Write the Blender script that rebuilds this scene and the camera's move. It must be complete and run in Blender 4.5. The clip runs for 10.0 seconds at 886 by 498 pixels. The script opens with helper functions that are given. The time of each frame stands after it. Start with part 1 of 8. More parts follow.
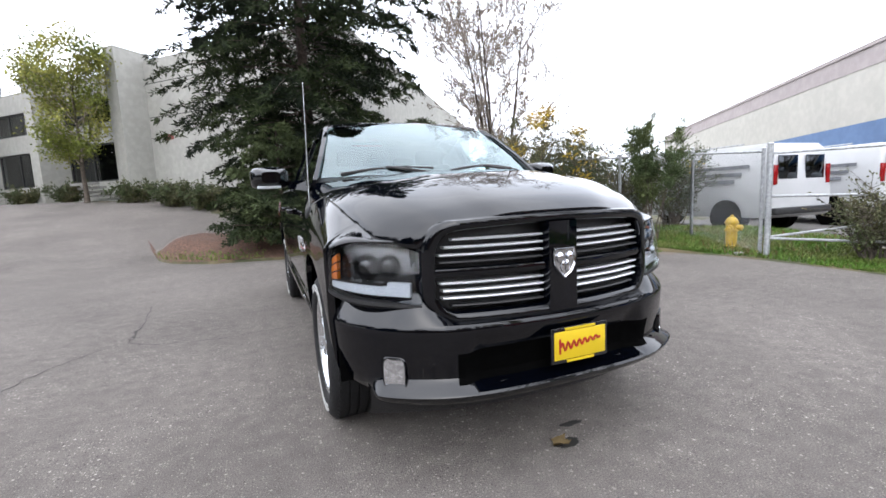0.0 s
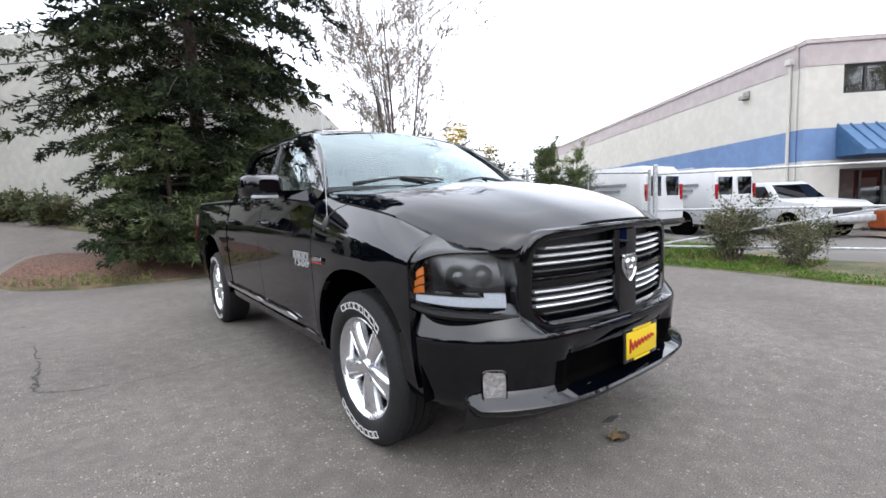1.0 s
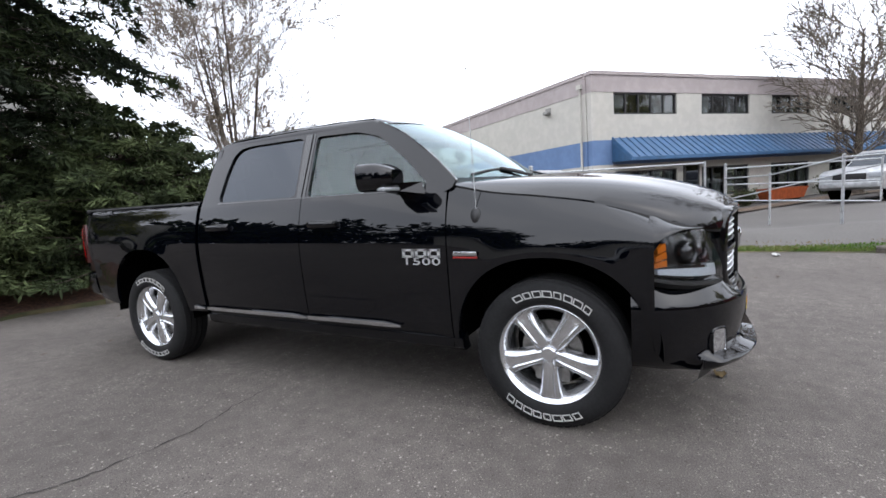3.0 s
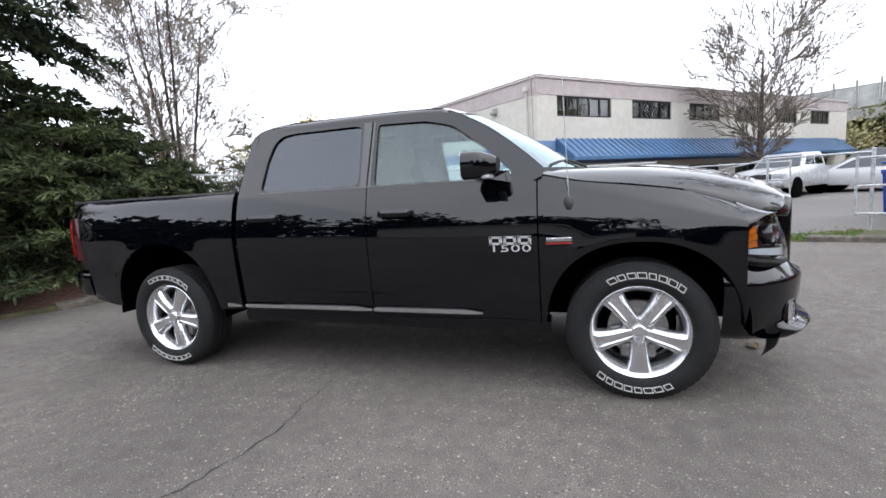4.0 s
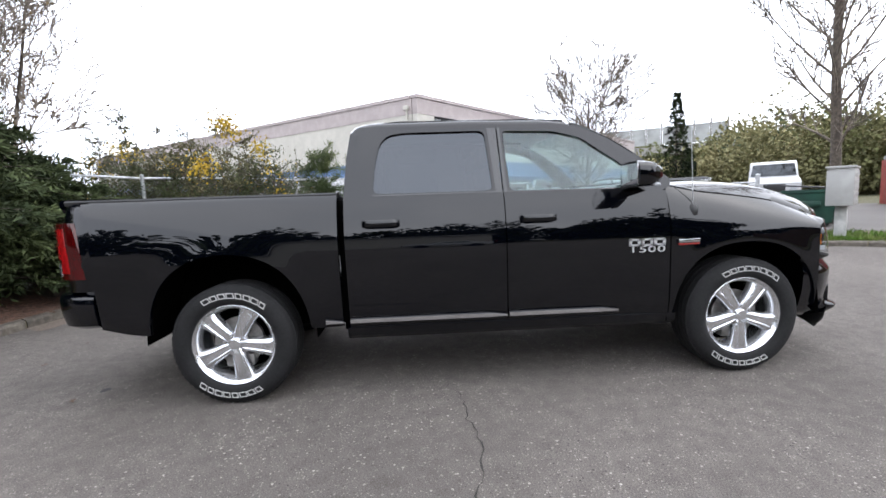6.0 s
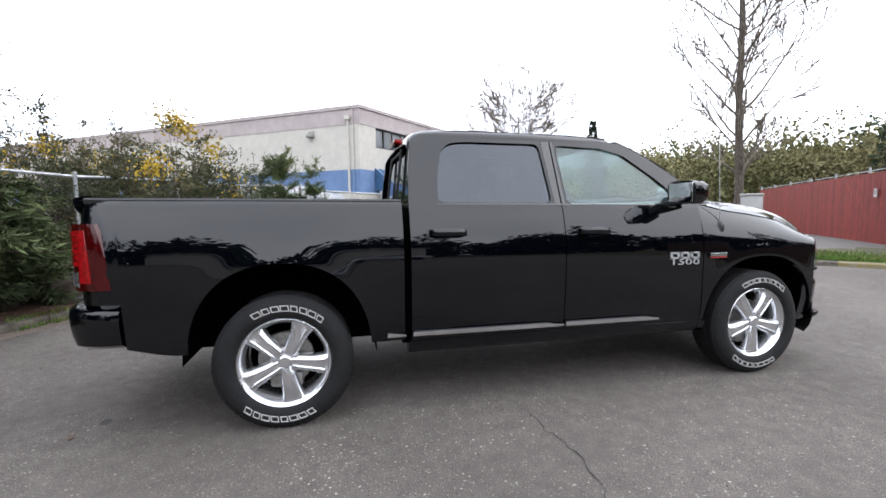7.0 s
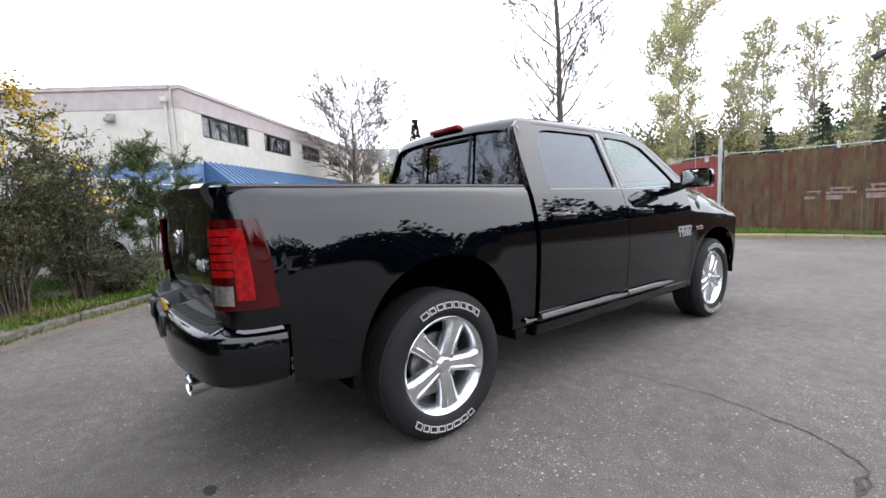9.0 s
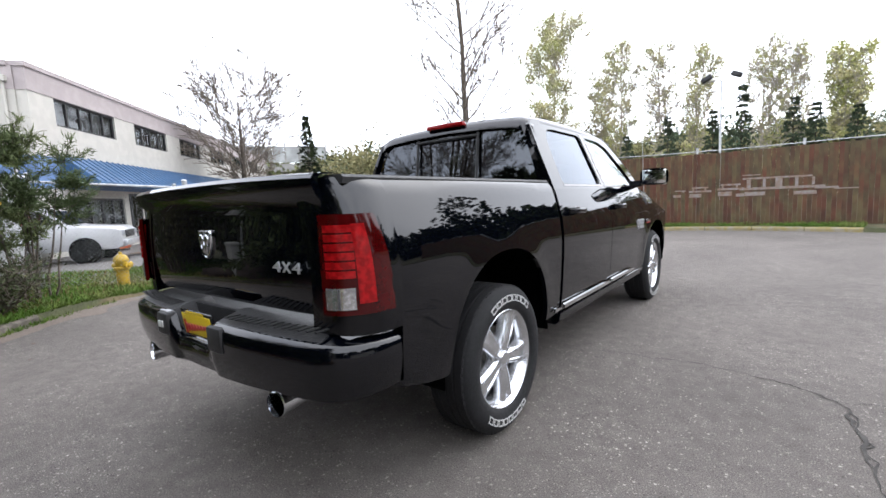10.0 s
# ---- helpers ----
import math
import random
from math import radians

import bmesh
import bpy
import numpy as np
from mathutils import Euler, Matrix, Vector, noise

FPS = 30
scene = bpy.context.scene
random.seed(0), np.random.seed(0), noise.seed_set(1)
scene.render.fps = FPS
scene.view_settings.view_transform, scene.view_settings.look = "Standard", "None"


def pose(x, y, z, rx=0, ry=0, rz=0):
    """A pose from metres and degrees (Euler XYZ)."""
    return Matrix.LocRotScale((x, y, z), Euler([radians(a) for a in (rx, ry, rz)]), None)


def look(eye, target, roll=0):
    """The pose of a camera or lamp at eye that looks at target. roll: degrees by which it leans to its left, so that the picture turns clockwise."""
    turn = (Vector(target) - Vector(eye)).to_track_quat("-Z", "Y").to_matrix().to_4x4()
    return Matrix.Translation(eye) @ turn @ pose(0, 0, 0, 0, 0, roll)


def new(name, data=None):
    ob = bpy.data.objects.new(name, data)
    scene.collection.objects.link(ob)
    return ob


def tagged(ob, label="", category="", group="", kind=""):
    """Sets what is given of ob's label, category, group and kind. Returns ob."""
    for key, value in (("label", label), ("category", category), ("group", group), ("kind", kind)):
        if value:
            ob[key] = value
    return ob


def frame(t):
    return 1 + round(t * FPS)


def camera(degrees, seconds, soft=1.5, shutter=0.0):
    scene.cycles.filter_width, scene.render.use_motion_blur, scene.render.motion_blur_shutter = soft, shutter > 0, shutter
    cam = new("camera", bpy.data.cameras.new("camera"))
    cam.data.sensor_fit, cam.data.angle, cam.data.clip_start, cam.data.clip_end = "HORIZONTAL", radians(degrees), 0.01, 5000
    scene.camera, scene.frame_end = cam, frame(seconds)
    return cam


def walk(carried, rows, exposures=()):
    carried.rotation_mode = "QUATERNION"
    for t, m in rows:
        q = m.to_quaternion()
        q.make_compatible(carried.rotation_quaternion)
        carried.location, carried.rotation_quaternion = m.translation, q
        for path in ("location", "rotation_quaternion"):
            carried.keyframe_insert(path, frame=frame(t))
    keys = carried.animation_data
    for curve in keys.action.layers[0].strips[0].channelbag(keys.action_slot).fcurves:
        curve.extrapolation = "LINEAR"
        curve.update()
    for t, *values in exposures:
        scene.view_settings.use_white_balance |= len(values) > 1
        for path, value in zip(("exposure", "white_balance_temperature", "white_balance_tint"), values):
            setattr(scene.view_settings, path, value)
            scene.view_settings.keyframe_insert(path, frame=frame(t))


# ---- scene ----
# ---- camera ----
cam = camera(90.5, 10.0, soft=1.6)
PATH = [
    (0, (-1.242, -2.575, 1.249), (-0.491, -0.736, 1.011), -2.6),
    (0.5, (-1.639, -2.361, 1.246), (-0.643, -0.64, 1.029), -2.4),
    (1, (-2.016, -2.087, 1.267), (-0.792, -0.518, 1.07), -2.3),
    (1.5, (-2.377, -1.777, 1.282), (-0.918, -0.42, 1.117), -1.9),
    (2, (-2.689, -1.409, 1.289), (-1.078, -0.235, 1.123), -3.3),
    (2.5, (-3.012, -1.009, 1.294), (-1.296, 0.001, 1.102), -3.5),
    (3, (-3.245, -0.574, 1.292), (-1.476, 0.331, 1.066), -4.0),
    (4.5, (-3.809, 0.748, 1.298), (-1.868, 1.167, 1.057), -2.8),
    (5, (-3.912, 1.247, 1.31), (-1.936, 1.461, 1.094), -1.8),
    (5.5, (-3.942, 1.761, 1.32), (-1.954, 1.819, 1.114), -2.3),
    (6.8, (-3.787, 3.049, 1.33), (-1.834, 2.663, 1.134), -1.1),
    (7, (-3.737, 3.23, 1.323), (-1.799, 2.766, 1.155), -0.7),
    (7.5, (-3.586, 3.735, 1.32), (-1.709, 3.063, 1.162), -1.6),
    (8, (-3.353, 4.2, 1.31), (-1.554, 3.339, 1.154), -1.6),
    (8.5, (-3.099, 4.649, 1.318), (-1.396, 3.619, 1.125), -2.8),
    (9, (-2.832, 5.008, 1.311), (-1.261, 3.788, 1.103), -2.4),
    (9.5, (-2.52, 5.336, 1.311), (-1.129, 3.916, 1.088), -0.9),
    (10, (-2.156, 5.644, 1.319), (-0.943, 4.07, 1.091), -2.7),
]
walk(cam, [(t, look(eye, target, roll)) for t, eye, target, roll in PATH], [(0, 0.2), (1, 0.13), (1.5, -0.04), (2, -0.22), (3, -0.32), (4.5, 0.06), (5.5, 0.10), (7, 0.0), (8.5, 0.08), (10, 0.18)])

# ---- light: a bright overcast day ----
world = bpy.data.worlds.new("sky")
scene.world = world
world.use_nodes = True
wn, wl = world.node_tree.nodes, world.node_tree.links
wn.clear()
sky = wn.new("ShaderNodeTexSky")
sky.sky_type, sky.sun_disc = "NISHITA", False
sky.sun_elevation, sky.sun_rotation = radians(48), radians(200)
sky.dust_density, sky.air_density = 6.0, 1.0
grey = wn.new("ShaderNodeHueSaturation")
grey.inputs["Saturation"].default_value = 0.25
grey.inputs["Value"].default_value = 0.09
wl.new(sky.outputs["Color"], grey.inputs["Color"])
# the cloud sheet: nearly white, with soft grey folds
tex = wn.new("ShaderNodeTexCoord")
fold = wn.new("ShaderNodeTexNoise")
fold.inputs["Scale"].default_value, fold.inputs["Detail"].default_value = 2.2, 4
wl.new(tex.outputs["Generated"], fold.inputs["Vector"])
ramp = wn.new("ShaderNodeValToRGB")
ramp.color_ramp.elements[0].position, ramp.color_ramp.elements[1].position = 0.36, 0.62
ramp.color_ramp.elements[0].color, ramp.color_ramp.elements[1].color = (0.82, 0.88, 1.02, 1), (1.03, 1.075, 1.20, 1)
wl.new(fold.outputs["Fac"], ramp.inputs["Fac"])
cover = wn.new("ShaderNodeMix")
cover.data_type = "RGBA"
cover.inputs["Factor"].default_value = 0.85
wl.new(grey.outputs["Color"], cover.inputs[6])
wl.new(ramp.outputs["Color"], cover.inputs[7])
bg, wout = wn.new("ShaderNodeBackground"), wn.new("ShaderNodeOutputWorld")
bg.inputs["Strength"].default_value = 1.0
# thin overcast: brighter overhead than at the horizon
split = wn.new("ShaderNodeSeparateXYZ")
wl.new(tex.outputs["Generated"], split.inputs["Vector"])
lift = wn.new("ShaderNodeMapRange")
lift.inputs["From Min"].default_value, lift.inputs["From Max"].default_value = 0.0, 1.0
lift.inputs["To Min"].default_value, lift.inputs["To Max"].default_value = 3.15, 3.55
wl.new(split.outputs["Z"], lift.inputs["Value"])
total = wn.new("ShaderNodeVectorMath")
total.operation = "SCALE"
wl.new(cover.outputs[2], total.inputs[0])
wl.new(lift.outputs["Result"], total.inputs["Scale"])
wl.new(total.outputs["Vector"], bg.inputs["Color"])
wl.new(bg.outputs["Background"], wout.inputs["Surface"])

sun = new("sun", bpy.data.lights.new("sun", "SUN"))
sun.data.energy, sun.data.angle, sun.data.color = 1.0, radians(130), (1.0, 0.97, 0.92)
sun.matrix_world = look((0, 0, 30), (9, 9, 5))

# ---- materials ----
def mat(name, base, rough=0.6, metal=0.0, vary=0.15, scale=6.0, bump=0.0, bump_scale=80.0, second=None, mix_lo=0.42, mix_hi=0.62, coat=0.0, spec=0.5, island=0.0, each=0.0, stain=0.0, stain_scale=0.7, trans=0.0):
    """A procedural surface: base colour with grain, blotches, optional second colour, relief, and change from piece to piece."""
    m = bpy.data.materials.new(name)
    m.use_nodes = True
    n, l = m.node_tree.nodes, m.node_tree.links
    b = n["Principled BSDF"]
    b.inputs["Roughness"].default_value, b.inputs["Metallic"].default_value = rough, metal
    b.inputs["Coat Weight"].default_value, b.inputs["Specular IOR Level"].default_value = coat, spec
    b.inputs["Coat Roughness"].default_value = 0.02
    b.inputs["Transmission Weight"].default_value = trans
    co = n.new("ShaderNodeTexCoord")
    where = co.outputs["Object"]
    if each:
        # alike pieces share a mesh: shift the grain from piece to piece
        who, far, shift = n.new("ShaderNodeObjectInfo"), n.new("ShaderNodeMath"), n.new("ShaderNodeVectorMath")
        far.operation, far.inputs[1].default_value, shift.operation = "MULTIPLY", 61.0, "ADD"
        l.new(who.outputs["Random"], far.inputs[0])
        l.new(co.outputs["Object"], shift.inputs[0])
        l.new(far.outputs["Value"], shift.inputs[1])
        where = shift.outputs["Vector"]
    fine = n.new("ShaderNodeTexNoise")
    fine.inputs["Scale"].default_value, fine.inputs["Detail"].default_value = scale, 6
    l.new(where, fine.inputs["Vector"])
    rampn = n.new("ShaderNodeValToRGB")
    e = rampn.color_ramp.elements
    e[0].position, e[1].position = mix_lo, mix_hi
    e[0].color = (*[c * (1 - vary) for c in base], 1)
    e[1].color = (*(second or [min(1, c * (1 + vary)) for c in base]), 1)
    l.new(fine.outputs["Fac"], rampn.inputs["Fac"])
    colour = rampn.outputs["Color"]
    def scaled(colour, value):
        hs = n.new("ShaderNodeHueSaturation")
        l.new(colour, hs.inputs["Color"])
        l.new(value, hs.inputs["Value"])
        return hs.outputs["Color"]
    def mapped(value, lo, hi, a=0.0, b2=1.0):
        mp = n.new("ShaderNodeMapRange")
        mp.inputs["From Min"].default_value, mp.inputs["From Max"].default_value = a, b2
        mp.inputs["To Min"].default_value, mp.inputs["To Max"].default_value = lo, hi
        l.new(value, mp.inputs["Value"])
        return mp.outputs["Result"]
    if stain:
        big = n.new("ShaderNodeTexNoise")
        big.inputs["Scale"].default_value, big.inputs["Detail"].default_value = stain_scale, 5
        l.new(where, big.inputs["Vector"])
        colour = scaled(colour, mapped(big.outputs["Fac"], 1 - stain, 1 + stain, 0.3, 0.7))
    if island:
        geo = n.new("ShaderNodeNewGeometry")
        colour = scaled(colour, mapped(geo.outputs["Random Per Island"], 1 - island, 1 + island))
    if each:
        info = n.new("ShaderNodeObjectInfo")
        colour = scaled(colour, mapped(info.outputs["Random"], 1 - each, 1 + each))
    l.new(colour, b.inputs["Base Color"])
    if bump:
        grain = n.new("ShaderNodeTexNoise")
        grain.inputs["Scale"].default_value, grain.inputs["Detail"].default_value = bump_scale, 5
        l.new(co.outputs["Object"], grain.inputs["Vector"])
        bp = n.new("ShaderNodeBump")
        bp.inputs["Strength"].default_value, bp.inputs["Distance"].default_value = bump, 0.02
        l.new(grain.outputs["Fac"], bp.inputs["Height"])
        l.new(bp.outputs["Normal"], b.inputs["Normal"])
    return m


def glass(name, tint, rough=0.0, ior=1.55, sheen=(1, 1, 1)):
    """A clear pane: tinted see-through, with a reflection that grows towards grazing angles."""
    m = bpy.data.materials.new(name)
    m.use_nodes = True
    n, l = m.node_tree.nodes, m.node_tree.links
    n.clear()
    out, clear, gloss, mix = n.new("ShaderNodeOutputMaterial"), n.new("ShaderNodeBsdfTransparent"), n.new("ShaderNodeBsdfGlossy"), n.new("ShaderNodeMixShader")
    clear.inputs["Color"].default_value = (*tint, 1)
    gloss.inputs["Roughness"].default_value = rough
    gloss.inputs["Color"].default_value = (*sheen, 1)
    lw, power, span = n.new("ShaderNodeLayerWeight"), n.new("ShaderNodeMath"), n.new("ShaderNodeMapRange")
    lw.inputs["Blend"].default_value = 0.5
    power.operation, power.inputs[1].default_value = "POWER", 5.0
    span.inputs["To Min"].default_value, span.inputs["To Max"].default_value = ((ior - 1) / (ior + 1)) ** 2, 1.0
    l.new(lw.outputs["Facing"], power.inputs[0])
    l.new(power.outputs["Value"], span.inputs["Value"])
    l.new(span.outputs["Result"], mix.inputs["Fac"])
    l.new(clear.outputs["BSDF"], mix.inputs[1])
    l.new(gloss.outputs["BSDF"], mix.inputs[2])
    l.new(mix.outputs["Shader"], out.inputs["Surface"])
    return m


def asphalt_material(name, dark, light, patch):
    """Worn asphalt: grainy binder, dark pits, pale chips of aggregate of two sizes."""
    m = mat(name, dark, rough=0.92, vary=0.0, scale=150.0, second=light, mix_lo=0.36, mix_hi=0.66, stain=0.17, stain_scale=0.55, bump=0.9, bump_scale=140.0, spec=0.25)
    n, l = m.node_tree.nodes, m.node_tree.links
    b = n["Principled BSDF"]
    src = b.inputs["Base Color"].links[0].from_socket
    co = next(k for k in n if k.bl_idname == "ShaderNodeTexCoord")
    for scale, size, rare, strength, tone in ((36.0, 0.30, 0.74, 0.95, patch), (80.0, 0.36, 0.55, 0.8, patch), (55.0, 0.36, 0.62, 0.8, (0.024, 0.023, 0.022))):
        vor = n.new("ShaderNodeTexVoronoi")
        vor.inputs["Scale"].default_value = scale
        l.new(co.outputs["Object"], vor.inputs["Vector"])
        sep = n.new("ShaderNodeSeparateColor")
        l.new(vor.outputs["Color"], sep.inputs["Color"])
        edge = n.new("ShaderNodeMapRange")
        edge.inputs["From Min"].default_value, edge.inputs["From Max"].default_value = size, size * 0.6
        l.new(vor.outputs["Distance"], edge.inputs["Value"])
        pick = n.new("ShaderNodeMapRange")
        pick.inputs["From Min"].default_value, pick.inputs["From Max"].default_value = rare, 1.0
        pick.inputs["To Min"].default_value, pick.inputs["To Max"].default_value = 0.0, strength
        l.new(sep.outputs["Red"], pick.inputs["Value"])
        # chips show more where the binder has worn off
        worn = n.new("ShaderNodeTexNoise")
        worn.inputs["Scale"].default_value, worn.inputs["Detail"].default_value = 1.1, 4
        l.new(co.outputs["Object"], worn.inputs["Vector"])
        much = n.new("ShaderNodeMapRange")
        much.inputs["From Min"].default_value, much.inputs["From Max"].default_value = 0.35, 0.65
        much.inputs["To Min"].default_value, much.inputs["To Max"].default_value = 0.35, 1.15
        l.new(worn.outputs["Fac"], much.inputs["Value"])
        amount = n.new("ShaderNodeMath")
        amount.operation = "MULTIPLY"
        l.new(pick.outputs["Result"], amount.inputs[0])
        l.new(much.outputs["Result"], amount.inputs[1])
        both = n.new("ShaderNodeMath")
        both.operation = "MULTIPLY"
        l.new(edge.outputs["Result"], both.inputs[0])
        l.new(amount.outputs["Value"], both.inputs[1])
        mx = n.new("ShaderNodeMix")
        mx.data_type = "RGBA"
        l.new(both.outputs["Value"], mx.inputs["Factor"])
        l.new(src, mx.inputs[6])
        mx.inputs[7].default_value = (*tone, 1)
        src = mx.outputs[2]
    # broad mottling between worn and fresh binder
    blot = n.new("ShaderNodeTexNoise")
    blot.inputs["Scale"].default_value, blot.inputs["Detail"].default_value = 9.0, 6
    l.new(co.outputs["Object"], blot.inputs["Vector"])
    lo = n.new("ShaderNodeMapRange")
    lo.inputs["From Min"].default_value, lo.inputs["From Max"].default_value = 0.3, 0.7
    lo.inputs["To Min"].default_value, lo.inputs["To Max"].default_value = 0.86, 1.14
    l.new(blot.outputs["Fac"], lo.inputs["Value"])
    hs = n.new("ShaderNodeHueSaturation")
    l.new(src, hs.inputs["Color"])
    l.new(lo.outputs["Result"], hs.inputs["Value"])
    l.new(hs.outputs["Color"], b.inputs["Base Color"])
    return m


